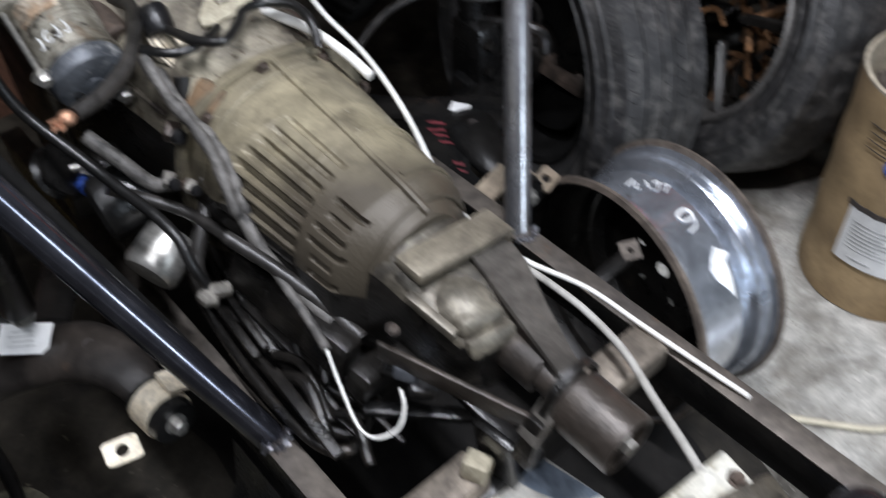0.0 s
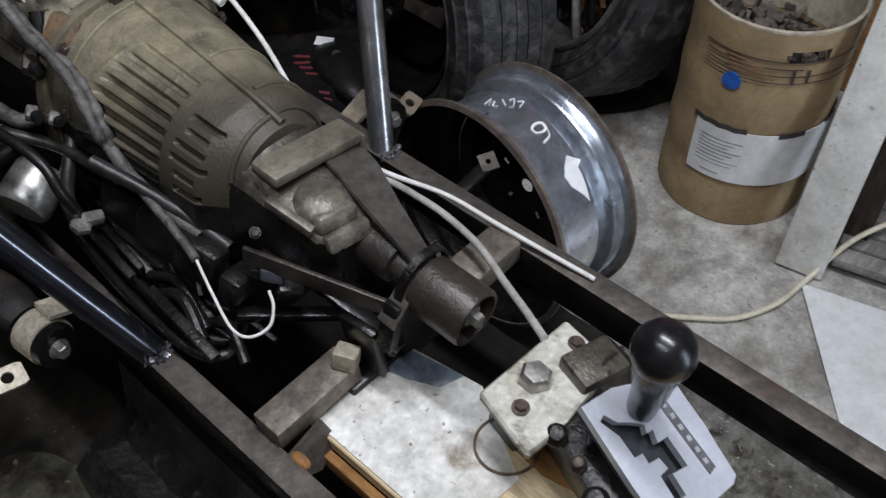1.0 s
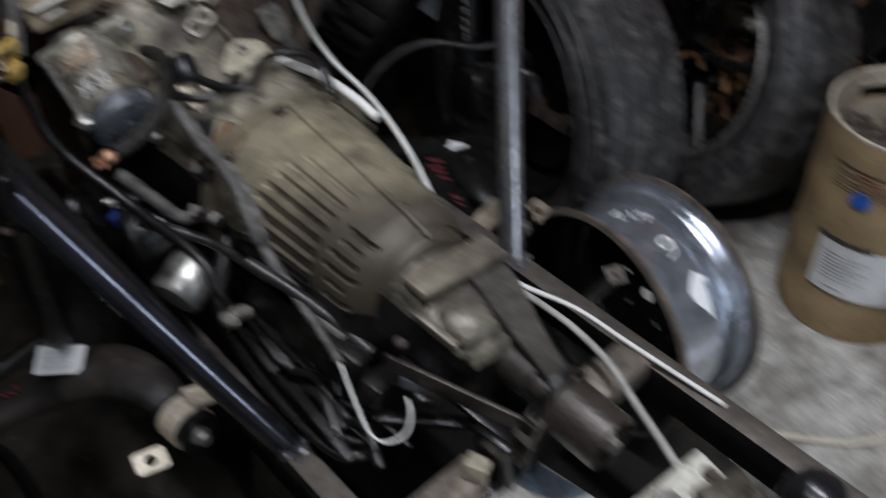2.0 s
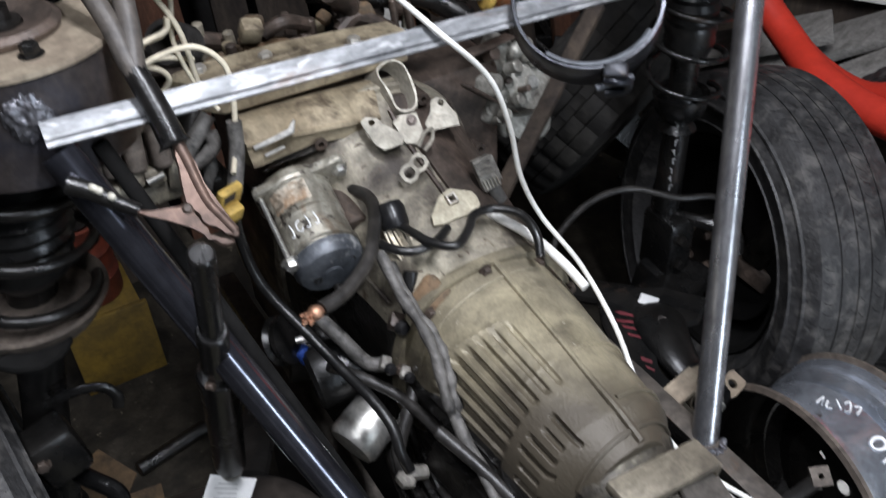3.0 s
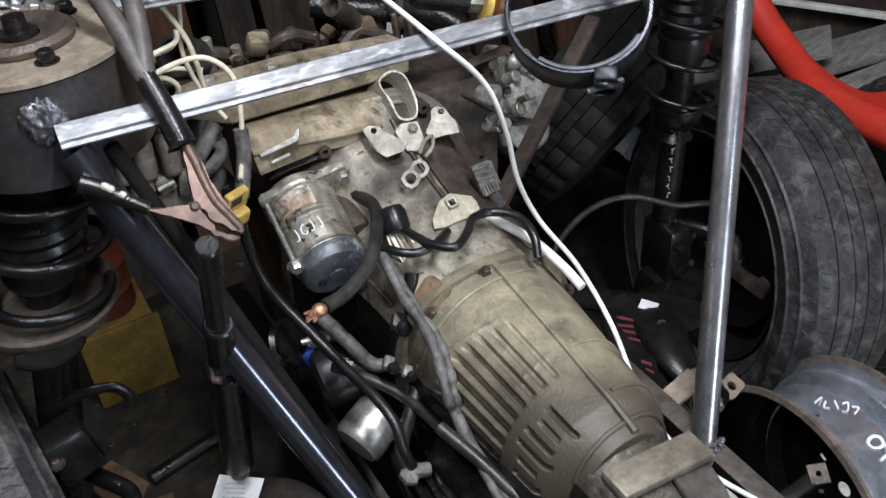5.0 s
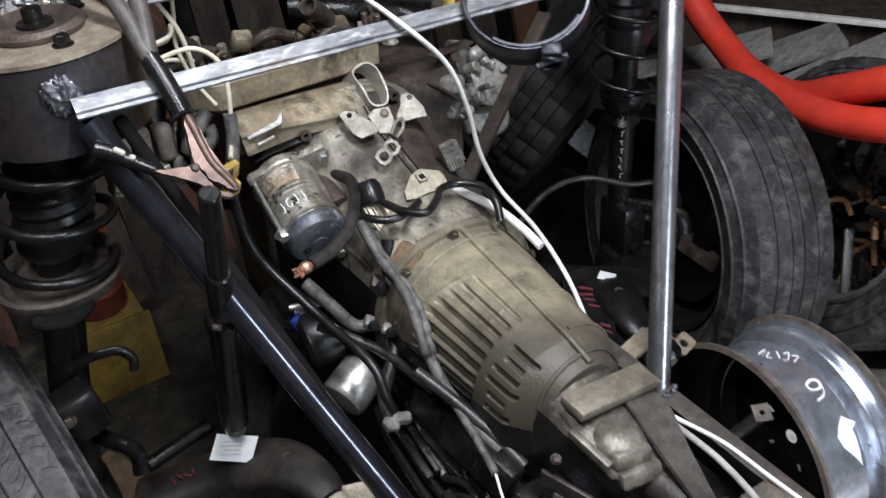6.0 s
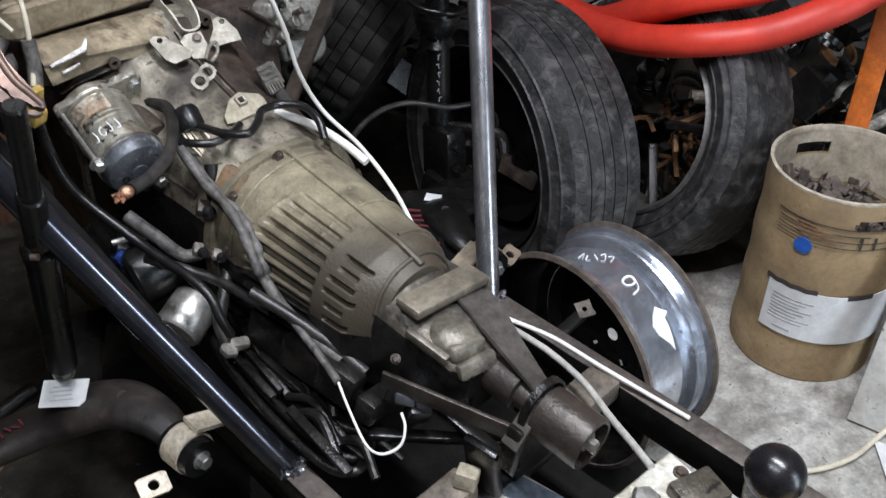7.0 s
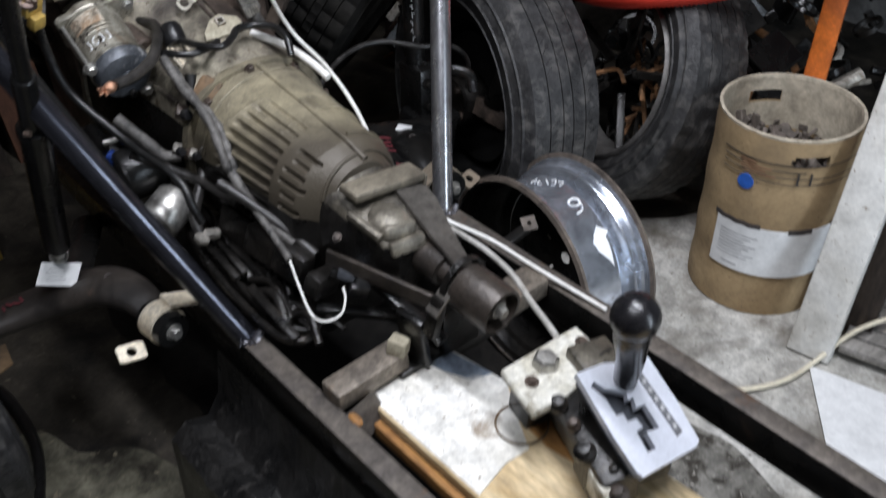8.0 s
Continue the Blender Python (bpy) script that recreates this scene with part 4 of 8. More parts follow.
for a, b, w in (((-0.055, -0.09, 0.53), (-0.02, -0.285, 0.455), 0.02), ((0.075, -0.1, 0.52), (0.06, -0.27, 0.45), 0.02), ((-0.12, -0.12, 0.47), (0.03, -0.25, 0.44), 0.016), ((-0.05, -0.25, 0.5), (-0.04, -0.25, 0.41), 0.05), ((0.03, -0.262, 0.5), (0.03, -0.262, 0.40), 0.07)):
    part("mount_bracket", square_tube(bmesh.new(), a, V(*b) + V(0, 0.001, 0), w, 0.012), BLACKMETAL, gearbox, "black rear mount bracket")
for x, y, z, sx, sy, sz in ((-0.065, -0.135, 0.52, 0.028, 0.04, 0.028), (-0.098, -0.11, 0.50, 0.05, 0.03, 0.035), (-0.112, -0.06, 0.515, 0.03, 0.06, 0.05), (-0.10, 0.0, 0.50, 0.05, 0.10, 0.05), (-0.09, 0.08, 0.49, 0.07, 0.10, 0.05)):
    part("side_casting", box(bmesh.new(), (x, y, z), (sx, sy, sz), (10, 15, 12), 0.006), GREASESHADE, gearbox, "greasy dark side casting")
part("support_arm", square_tube(bmesh.new(), (-0.094, -0.124, 0.554), (-0.028, -0.282, 0.528), 0.006, 0.026, 0.0015), COUPLING, gearbox, "dark flat support arm under the tail")
part("support_arm", square_tube(bmesh.new(), (-0.044, -0.288, 0.524), (0.006, -0.291, 0.572), 0.024, 0.005, 0.0015), STRAPSTEEL, gearbox, "dark flat strap round the coupling")
part("plug_block", box(bmesh.new(), (-0.078, -0.150, 0.530), (0.022, 0.026, 0.016), (8, 12, 35), 0.003), BLUEGREY, gearbox, "grey plug on the tail")
part("sump", box(bmesh.new(), (GX, 0.03, 0.425), (0.20, 0.26, 0.09), bevel=0.015), GREASESHADE, gearbox, "black oil pan")

# engine block beyond the bell housing
engine = thing("engine_block", (0.0, 0.7, 0.42), "dirty engine block with tan cover plate and hoses, behind the gearbox", "engine")
bm = box(bmesh.new(), (0.01, 0.535, 0.61), (0.38, 0.17, 0.40), bevel=0.02)
part("block", bm, GRIMY, engine, "oily brown block")
bm = bmesh.new()
m = lay((-0.20, 0.468, 0.835), (1, 0.10, -0.02), (0, -0.12, 1))
prism(bm, [(0, 0), (0.26, -0.03), (0.25, 0.01), (0.19, 0.02), (0.11, 0.04), (0.0, 0.06), (-0.05, 0.055)], 0.05, m, 0.006)
part("cover_plate", bm, TANMETAL, engine, "flat tan cover plate")
for line, r in (([(-0.215, 0.470, 0.887), (-0.08, 0.484, 0.885), (0.05, 0.478, 0.882)], 0.004),):
    part("cover_ridge", sweep(bmesh.new(), line, r, 8), TANMETAL, engine)
rng = random.Random(12)
for k in range(54):
    x, y = rng.uniform(-0.30, 0.12), rng.uniform(0.52, 0.60)
    y += 0.06 * (0.1 - x) * rng.random()
    z = 0.875 + rng.uniform(-0.025, 0.025) - 0.25 * (y - 0.55)
    if k % 3 == 0:
        bm = sweep(bmesh.new(), [(x, y, z), (x + 0.03, y + rng.uniform(-0.01, 0.01), z + rng.uniform(0.0, 0.02)), (x + 0.07, y + rng.uniform(-0.02, 0.02), z - 0.01)], rng.uniform(0.006, 0.013), 10, 5)
        part("head_pipe", bm, (GRIMY, RUSTSTAIN, GRIMY)[k % 9 // 3], engine)
    elif k % 3 == 1:
        part("head_boss", box(bmesh.new(), (x, y, z), (rng.uniform(0.015, 0.04), rng.uniform(0.015, 0.03), rng.uniform(0.012, 0.03)), [rng.uniform(-25, 25) for _ in range(3)], 0.006), (RUSTSTAIN, GRIMY, TANMETAL)[k % 9 // 3], engine)
    else:
        part("stud", rod(bmesh.new(), (x, y, z - 0.03), (x + rng.uniform(-0.01, 0.01), y, z + 0.02), rng.uniform(0.004, 0.009), 12, bevel=0.001), (BELLCAST, GRIMY)[k % 2], engine)
for x, y, z in ((-0.128, 0.49, 0.882), (-0.02, 0.46, 0.884), (0.07, 0.445, 0.875), (-0.21, 0.50, 0.884)):
    part("cover_bolt", hexbolt(bmesh.new(), (x, y, z), (0, 0, 1), 0.009, 0.012), CASTING, engine)
bm = bmesh.new()
sweep(bm, [(0.02, 0.55, 0.87), (0.015, 0.545, 0.90), (-0.01, 0.53, 0.925)], 0.014, 14)
lathe(bm, [(0.010, 0), (0.015, 0), (0.015, 0.012), (0.010, 0.012)], (-0.01, 0.53, 0.925), (-0.6, -0.35, 0.6), 16, ring=True)
part("pipe_stub", bm, GRIMY, engine, "bent pipe stub")
bm = bmesh.new()
sweep(bm, [(-0.02, 0.60, 0.91), (0.06, 0.56, 0.895), (0.14, 0.56, 0.875), (0.19, 0.52, 0.84)], 0.017, 12)
part("coolant_hose", bm, GREASESHADE, engine, "black coolant hose")
bm = bmesh.new()
lathe(bm, [(0.030, 0), (0.045, 0.008), (0.045, 0.05), (0.038, 0.062), (0.022, 0.066)], (0.240, 0.49, 0.725), (0.0, -0.75, 0.5), 28)
alternator = part("alternator", bm, PORTCAST, engine, "grey finned alternator")
for k in range(9):
    a = 2 * math.pi * k / 9
    part("fin", box(bmesh.new(), (0.24 + 0.040 * math.cos(a), 0.452, 0.752 + 0.036 * math.sin(a)), (0.013, 0.03, 0.010), (20, -math.degrees(a), 0), 0.002, 1), PORTCAST, alternator)
for q, sz, rot in (((0.205, 0.48, 0.80), (0.035, 0.04, 0.05), (10, 20, 10)), ((0.17, 0.45, 0.775), (0.03, 0.05, 0.03), (0, 10, 30)), ((0.235, 0.46, 0.805), (0.045, 0.02, 0.03), (30, 0, 15)), ((0.19, 0.455, 0.735), (0.04, 0.03, 0.06), (15, 25, 20)), ((0.215, 0.47, 0.69), (0.03, 0.03, 0.05), (5, -15, 10))):
    part("lug", box(bmesh.new(), q, sz, rot, 0.009, 3), PORTCAST, alternator, "dusty grey cast lug")
rng = random.Random(77)
for k in range(14):
    q = V(0.205 + rng.uniform(-0.035, 0.045), 0.44 + rng.uniform(-0.012, 0.02), 0.765 + rng.uniform(-0.06, 0.05))
    part("boss", rod(bmesh.new(), q, q + V(rng.uniform(-0.3, 0.3), -0.8, 0.5).normalized() * rng.uniform(0.012, 0.026), rng.uniform(0.005, 0.010), 12, bevel=0.0015), (PORTCAST, GRIMY)[k % 2], alternator)
part("pulley", lathe(bmesh.new(), [(0.012, 0.0), (0.030, 0.0), (0.033, 0.004), (0.028, 0.010), (0.033, 0.016), (0.030, 0.020), (0.012, 0.018)], (0.246, 0.452, 0.690), (-0.35, -0.8, 0.3), 30), PORTCAST, alternator, "grey grooved pulley")
part("bolt", hexbolt(bmesh.new(), (0.24, 0.44, 0.758), (0.0, -0.75, 0.5), 0.011, 0.012), BRIGHT, alternator)
for a, b in (((0.12, 0.42, 0.80), (0.20, 0.45, 0.73)), ((0.13, 0.43, 0.84), (0.22, 0.46, 0.83))):
    part("stay", square_tube(bmesh.new(), a, b, 0.02, 0.006), GRIMY, engine)
bm = bmesh.new()
for k, (x, y, z) in enumerate(((-0.23, 0.50, 0.80), (-0.25, 0.53, 0.78), (-0.23, 0.55, 0.75), (-0.26, 0.58, 0.80))):
    sweep(bm, [(x, y, z + 0.04), (x - 0.015, y - 0.02, z), (x + 0.005, y - 0.03, z - 0.05), (x + 0.03, y - 0.01, z - 0.09)], 0.018, 12)
part("intake_hose", bm, GREASESHADE, engine, "dark ribbed runner hoses")
for k, x in enumerate((-0.366, -0.342, -0.3135, -0.2825)):
    part("exhaust_port", box(bmesh.new(), (x, 0.495, 0.822 - 0.004 * k), (0.025, 0.034, 0.056), (-14, 8, 6), 0.0095, 3), PORTIRON, engine, "dull brown rounded exhaust port")
for q, size, rot in (((-0.327, 0.492, 0.779), (0.030, 0.03, 0.020), (-10, 10, 12)), ((-0.298, 0.494, 0.774), (0.026, 0.03, 0.024), (-15, -8, 6)), ((-0.272, 0.494, 0.768), (0.018, 0.026, 0.036), (-8, 12, -6)), ((-0.345, 0.50, 0.762), (0.05, 0.03, 0.03), (0, 20, 8)), ((-0.29, 0.505, 0.745), (0.07, 0.03, 0.03), (0, 5, 8))):
    part("manifold_lug", box(bmesh.new(), q, size, rot, 0.005), BELLCAST, engine, "pale dusty manifold lug")
part("manifold_stud", rod(bmesh.new(), (-0.310, 0.472, 0.779), (-0.288, 0.472, 0.783), 0.0035, 10), BRIGHT, engine, "bright stud")
for pts, r in (([(-0.222, 0.458, 0.852), (-0.240, 0.452, 0.835), (-0.257, 0.450, 0.818), (-0.262, 0.452, 0.806)], 0.0105), ([(-0.226, 0.452, 0.832), (-0.226, 0.448, 0.816), (-0.240, 0.447, 0.803), (-0.254, 0.450, 0.797)], 0.0095), ([(-0.236, 0.462, 0.800), (-0.234, 0.462, 0.778), (-0.244, 0.464, 0.752)], 0.011)):
    part("vacuum_hose", sweep(bmesh.new(), pts, r, 12), GREYHOSE, engine, "dusty grey vacuum hose")
bm = bmesh.new()
lathe(bm, [(0.021, 0), (0.026, 0.0)] + [(0.026 + 0.002 * (k % 2), 0.004 * k) for k in range(1, 14)] + [(0.021, 0.052)], (-0.205, 0.56, 0.895), (-0.55, -0.55, 0.5), 24, ring=True)
part("corrugated_pipe", bm, HOSE, engine, "open corrugated pipe")

# brackets on the bell housing
FACE, ACROSS = V(-0.25, -0.62, 0.74), V(0.93, -0.34, 0.02)
EYE = lay((0.012, 0.412, 0.8), ACROSS, FACE)
loop = spline([EYE @ V(x, y, 0.006) for x, y in [(-0.0204, 0.0579), (-0.0112, 0.0293), (-0.0037, 0.0041), (0.0054, -0.0035), (0.0174, -0.0031), (0.0246, 0.0042), (0.0265, 0.0232), (0.0218, 0.0473), (0.0143, 0.0641), (-0.0018, 0.0706)]], 4, closed=True)
centre = sum(loop, V(0, 0, 0)) / len(loop)
back = FACE.normalized() * -0.026 - ACROSS.normalized() * 0.016
rows = []
for q in loop + [loop[0]]:
    inner = q + (centre - q).normalized() * 0.0034
    rows.append([q, q + back, inner + back, inner])
part("lifting_eye", loft(bmesh.new(), rows, caps=False), TABSTEEL, gearbox, "folded steel lifting eye")
part("eye_foot", prism(bmesh.new(), [(-0.0002, -0.0056), (0.0222, -0.0054), (0.0266, -0.0307), (0.0168, -0.0481), (0.0002, -0.0454), (-0.0114, -0.0145)], 0.005, EYE, 0.0008), TABSTEEL, gearbox)
part("bolt", hexbolt(bmesh.new(), EYE @ V(0.0135, -0.016, 0.005), FACE, 0.0055, 0.004), GRIMY, gearbox)
for place, outline in (((-0.0351, 0.3983, 0.8049), [(-0.0146, 0.0031), (-0.0058, 0.0084), (0.008, 0.0047), (0.0144, -0.0046), (0.0275, -0.0082), (0.0372, -0.015), (0.0413, -0.0247), (0.0354, -0.0334), (0.0056, -0.0389), (-0.0011, -0.0274)]), ((0.0647, 0.3941, 0.803), [(-0.0126, 0.0051), (-0.0045, 0.0085), (0.0059, 0.0037), (0.0129, -0.0114), (0.0261, -0.0289), (0.0253, -0.0334), (-0.001, -0.0337), (-0.0201, -0.0367), (-0.0267, -0.0234), (-0.0157, -0.0121)])):
    bm = plate_with_hole(bmesh.new(), outline, (0, 0, 0.0042), 0.004, lay(place, ACROSS, FACE))
    part("tab_bracket", bm, TABSTEEL, gearbox, "worn sheet bracket with a bolt hole")
part("wire_clip", sweep(bmesh.new(), [(0.005, 0.350, 0.782), (0.014, 0.352, 0.795), (0.028, 0.356, 0.797), (0.026, 0.352, 0.784), (0.010, 0.345, 0.776)], 0.0026, 8), TABSTEEL, gearbox, "bent wire clip")
part("tab_post", rod(bmesh.new(), (-0.012, 0.385, 0.775), (-0.010, 0.40, 0.745), 0.008, 12), GRIMY, gearbox)
part("tab_post", rod(bmesh.new(), (0.064, 0.385, 0.78), (0.07, 0.42, 0.745), 0.008, 12), GRIMY, gearbox)
for q in ((-0.0225, 0.328, 0.763), (-0.0055, 0.334, 0.769)):
    ring = [(0.0118 * math.cos(radians(a)) * (1.12 if a % 90 == 45 else 1), 0.0118 * math.sin(radians(a)) * (1.12 if a % 90 == 45 else 1)) for a in range(0, 360, 15)]
    part("twin_clip", plate_with_hole(bmesh.new(), ring, (0, 0, 0.0072), 0.004, lay(q, (1, 0.36, 0.33), (-0.2, -0.75, 0.7))), TABSTEEL, gearbox, "pale clip eye")
m = lay((0.007, 0.284, 0.732), (1, 0.1, -0.1), (0, -0.62, 1))
bm = plate_with_hole(bmesh.new(), [(-0.0374, -0.0143), (-0.0098, 0.0109), (0.0092, 0.0162), (0.0343, 0.001), (0.0376, -0.0107), (0.0336, -0.0259), (-0.0022, -0.0234), (-0.0327, -0.0246)], (0.003, 0.001, 0.0045), 0.004, m)
part("stay_plate", bm, STAYZINC, gearbox, "dull cream zinc stay plate")
nut = bmesh.new()
for dx, dy, sx, sy in ((-0.0055, 0, 0.003, 0.014), (0.0055, 0, 0.003, 0.014), (0, -0.0055, 0.014, 0.003), (0, 0.0055, 0.014, 0.003)):
    box(nut, m @ V(0.003 + dx, 0.001 + dy, 0.007), (sx, sy, 0.006), bevel=0.0006, seg=1, matrix=m.to_3x3())
part("square_nut", nut, CASTING, gearbox, "square caged nut")
m = lay((0.073, 0.300, 0.743), (1, 0.15, 0.05), (-0.2, -0.85, 0.5))
plug_body = part("connector_plug", box(bmesh.new(), m @ V(0, 0, 0), (0.026, 0.044, 0.016), bevel=0.003, matrix=m.to_3x3()), DUSTPLUG, gearbox, "dusty grey wiring plug")
for k in range(3):
    part("plug_rib", box(bmesh.new(), m @ V(0.0, 0.016 - 0.008 * k, 0.009), (0.022 - 0.004 * (k % 2), 0.003, 0.005), bevel=0.0008, seg=1, matrix=m.to_3x3()), DUSTPLUG, plug_body)
part("plug_catch", box(bmesh.new(), m @ V(0.014, 0.002, 0.002), (0.005, 0.034, 0.008), bevel=0.001, seg=1, matrix=m.to_3x3()), DUSTPLUG, plug_body)
for k in range(5):
    part("plug_pin", box(bmesh.new(), m @ V(-0.009 + 0.0045 * k, -0.014, 0.009), (0.0022, 0.012, 0.003), bevel=0.0005, seg=1, matrix=m.to_3x3()), TABSTEEL, plug_body)
part("plug_neck", rod(bmesh.new(), m @ V(0.002, -0.02, 0), m @ V(0.006, -0.042, -0.006), 0.009, 12), GREYHOSE, plug_body)
bm = bmesh.new()
lathe(bm, [(0.016, 0), (0.018, 0.004), (0.018, 0.026), (0.014, 0.034)], (-0.068, 0.285, 0.722), (0.1, 0.6, 0.6), 18)
part("connector_cap", bm, DARKPLASTIC, gearbox, "dark round wiring plug")
bm = bmesh.new()
rng = random.Random(3)
for k in range(9):
    x = -0.082 + 0.0035 * k
    sweep(bm, [(x, 0.292, 0.724), (x + rng.uniform(-0.004, 0.004), 0.272, 0.712), (x + 0.006, 0.258, 0.690), (x + 0.003, 0.25, 0.66)], 0.0016, 6, 5)
tagged(part("bare_leads", bm, CREAM, gearbox, "bunch of pale leads"), kind="stuff")

# starter motor
starter = thing("starter_motor", (-0.15, 0.34, 0.66), "worn aluminium starter motor with a dark end cap", "starter motor")
s0, s1 = V(-0.150, 0.408, 0.742), V(-0.159, 0.281, 0.700)
ax = (s1 - s0).normalized()
bm = bmesh.new()
lathe(bm, [(0.030, -0.01), (0.047, 0.0), (0.048, 0.012), (0.0455, 0.016), (0.0455, 0.056), (0.0440, 0.058), (0.0455, 0.061), (0.0455, 0.064), (0.0440, 0.066), (0.0440, 0.110), (0.0425, 0.113)], s0, ax, 48)
part("body", bm, STARTERCAST, starter, "pitted silver body")
for h in (0.018, 0.108):
    part("band", lathe(bmesh.new(), [(0.0435, h - 0.003), (0.0466, h - 0.0022), (0.0466, h + 0.0022), (0.0435, h + 0.003)], s0, ax, 48, ring=True), STARTERCAST, starter)
bm = bmesh.new()
lathe(bm, [(0.042, 0.111), (0.0448, 0.113), (0.0445, 0.124), (0.040, 0.132), (0.031, 0.136), (0.020, 0.1375), (0.012, 0.1365), (0.011, 0.138)], s0, ax, 48)
cap = part("end_cap", bm, CAPGREY, starter, "scuffed dark grey end cap")
low, right = V(-0.05, 0.12, -0.99).normalized(), V(1, -0.1, 0).normalized()
for dx, dz in ((-0.020, -0.004), (0.022, 0.016), (0.006, -0.030)):
    o = s1 + ax * 0.002 + right * dx - low * dz
    part("cap_recess", lathe(bmesh.new(), [(0.0055, -0.004), (0.0055, 0.0026), (0.004, 0.0028), (0.004, -0.002)], o, ax, 16, ring=True), GREASESHADE, cap, "dark round recess")
m = lay(s0 + ax * 0.004, (1, 0, 0), ax)
bm = prism(bmesh.new(), [(-0.0564, 0.0252), (-0.0513, 0.0318), (-0.0215, 0.0407), (0.0338, 0.0443), (0.0393, 0.048), (0.0478, 0.0534), (0.059, 0.0533), (0.0667, 0.0422), (0.0675, 0.0268), (0.0644, 0.0115), (0.068, -0.0243), (0.046, -0.030), (0.02, -0.048), (-0.02, -0.048), (-0.045, -0.02)], 0.012, m, 0.002)
part("flange", bm, STARTERCAST, starter, "two-eared mounting flange")
part("bolt", hexbolt(bmesh.new(), m @ V(0.0564, 0.0336, 0.012), ax, 0.0075, 0.006), BRIGHT, starter, "bright flange bolt")
for dx, dz in ((-0.047, 0.020), (0.030, -0.040)):
    o = s0 + V(dx, 0, dz)
    part("through_bolt", rod(bmesh.new(), o, o + ax * 0.122, 0.0035, 10), BRIGHT, starter, "long thin through bolt")
    part("bolt", hexbolt(bmesh.new(), o + ax * 0.118, ax, 0.0085, 0.011), BRIGHT, starter)
bm = bmesh.new()
rod(bm, s0 + V(0.055, 0, -0.015), s0 + V(0.05, -0.075, -0.035), 0.019, 20, bevel=0.003)
part("solenoid", bm, GRIMY, starter, "small grimy solenoid")
toward = V(-0.37, -0.69, 0.62)
toward = (toward - ax * toward.dot(ax)).normalized()
across = toward.cross(ax)


def on_body(deg, h, r=0.0444):
    return s0 + ax * (h - 0.001) + (toward * math.cos(radians(deg)) + across * math.sin(radians(deg))) * r


for deg in (-24, -9, 6, 20):
    stroke = [(deg + 4, 0.076), (deg - 3, 0.079), (deg - 4, 0.088), (deg + 2, 0.092), (deg + 5, 0.088)] if deg % 2 else [(deg, 0.075), (deg + 2, 0.084), (deg + 1, 0.092), (deg - 4, 0.091)]
    part("paint_stroke", sweep(bmesh.new(), [on_body(d, h) for d, h in stroke], 0.0011, 6, 5), CHALK, starter, "white paint scribble")
rows = []
for deg in range(-34, 31, 4):
    ragged = 0.003 * noise.noise(V(deg * 0.21, 3, 0))
    rows.append([on_body(deg, h, r) for h, r in ((0.024 + ragged, 0.0452), (0.053 - ragged, 0.0452), (0.053 - ragged, 0.0463), (0.024 + ragged, 0.0463))])
part("worn_label", loft(bmesh.new(), rows), OLDLABEL, starter, "scraped pale label stained with rust")
skin = [[(-0.194, 0.404, 0.793), (-0.155, 0.408, 0.794), (-0.108, 0.416, 0.792), (-0.058, 0.414, 0.786), (-0.018, 0.412, 0.785)],
        [(-0.197, 0.412, 0.822), (-0.155, 0.412, 0.818), (-0.103, 0.412, 0.812), (-0.056, 0.412, 0.806), (-0.016, 0.412, 0.802)],
        [(-0.194, 0.432, 0.834), (-0.148, 0.432, 0.832), (-0.095, 0.432, 0.828), (-0.048, 0.432, 0.823), (-0.009, 0.432, 0.820)],
        [(-0.183, 0.465, 0.834), (-0.138, 0.465, 0.833), (-0.083, 0.465, 0.831), (-0.035, 0.465, 0.828), (0.001, 0.465, 0.826)]]
rows = []
for k in range(5):
    front = [V(*row[k]) for row in skin]
    rows.append(front + [q + V(0.0, 0.035, -0.012) for q in reversed(front)])
part("nose_housing", loft(bmesh.new(), rows), TANMETAL, starter, "broad tan starter nose housing")
part("nose_lip", sweep(bmesh.new(), [V(*q) for q in skin[1]], 0.004, 8), TANMETAL, starter)
part("mount_ear", prism(bmesh.new(), [(-0.0679, -0.0405), (-0.0444, -0.0205), (-0.0159, -0.0025), (0.002, 0.0076), (0.0113, 0.0055), (0.0148, -0.0067), (0.0054, -0.0132), (-0.016, -0.0176), (-0.041, -0.0298), (-0.0609, -0.042)], 0.008, lay((-0.103, 0.432, 0.786), (0.909, -0.396, -0.131), (-0.260, -0.784, 0.563)), 0.002), STRAPSTEEL, starter, "long dark grey mounting ear")
part("ear_hole", lathe(bmesh.new(), [(0.0058, 0.0), (0.0058, 0.0095), (0.0045, 0.0095), (0.0045, 0.0)], (-0.103, 0.432, 0.786), (-0.260, -0.784, 0.563), 16, ring=True), GREASESHADE, starter, "dark bolt hole")
part("bright_edge", prism(bmesh.new(), [(-0.0242, -0.0104), (0.0191, 0.01), (0.0233, 0.0222), (0.0273, 0.0222), (0.0258, 0.0059), (-0.0216, -0.0158)], 0.006, lay((-0.163, 0.408, 0.824), (0.917, -0.374, -0.140), (-0.249, -0.809, 0.533)), 0.001), BRIGHT, starter, "bright worn ridge")
part("bright_edge", prism(bmesh.new(), [(-0.012, -0.0039), (0.0125, 0.0077), (0.0145, 0.0043), (-0.01, -0.008)], 0.006, lay((-0.166, 0.404, 0.808), (0.916, -0.376, -0.141), (-0.245, -0.802, 0.545)), 0.001), BRIGHT, starter, "bright worn ridge")

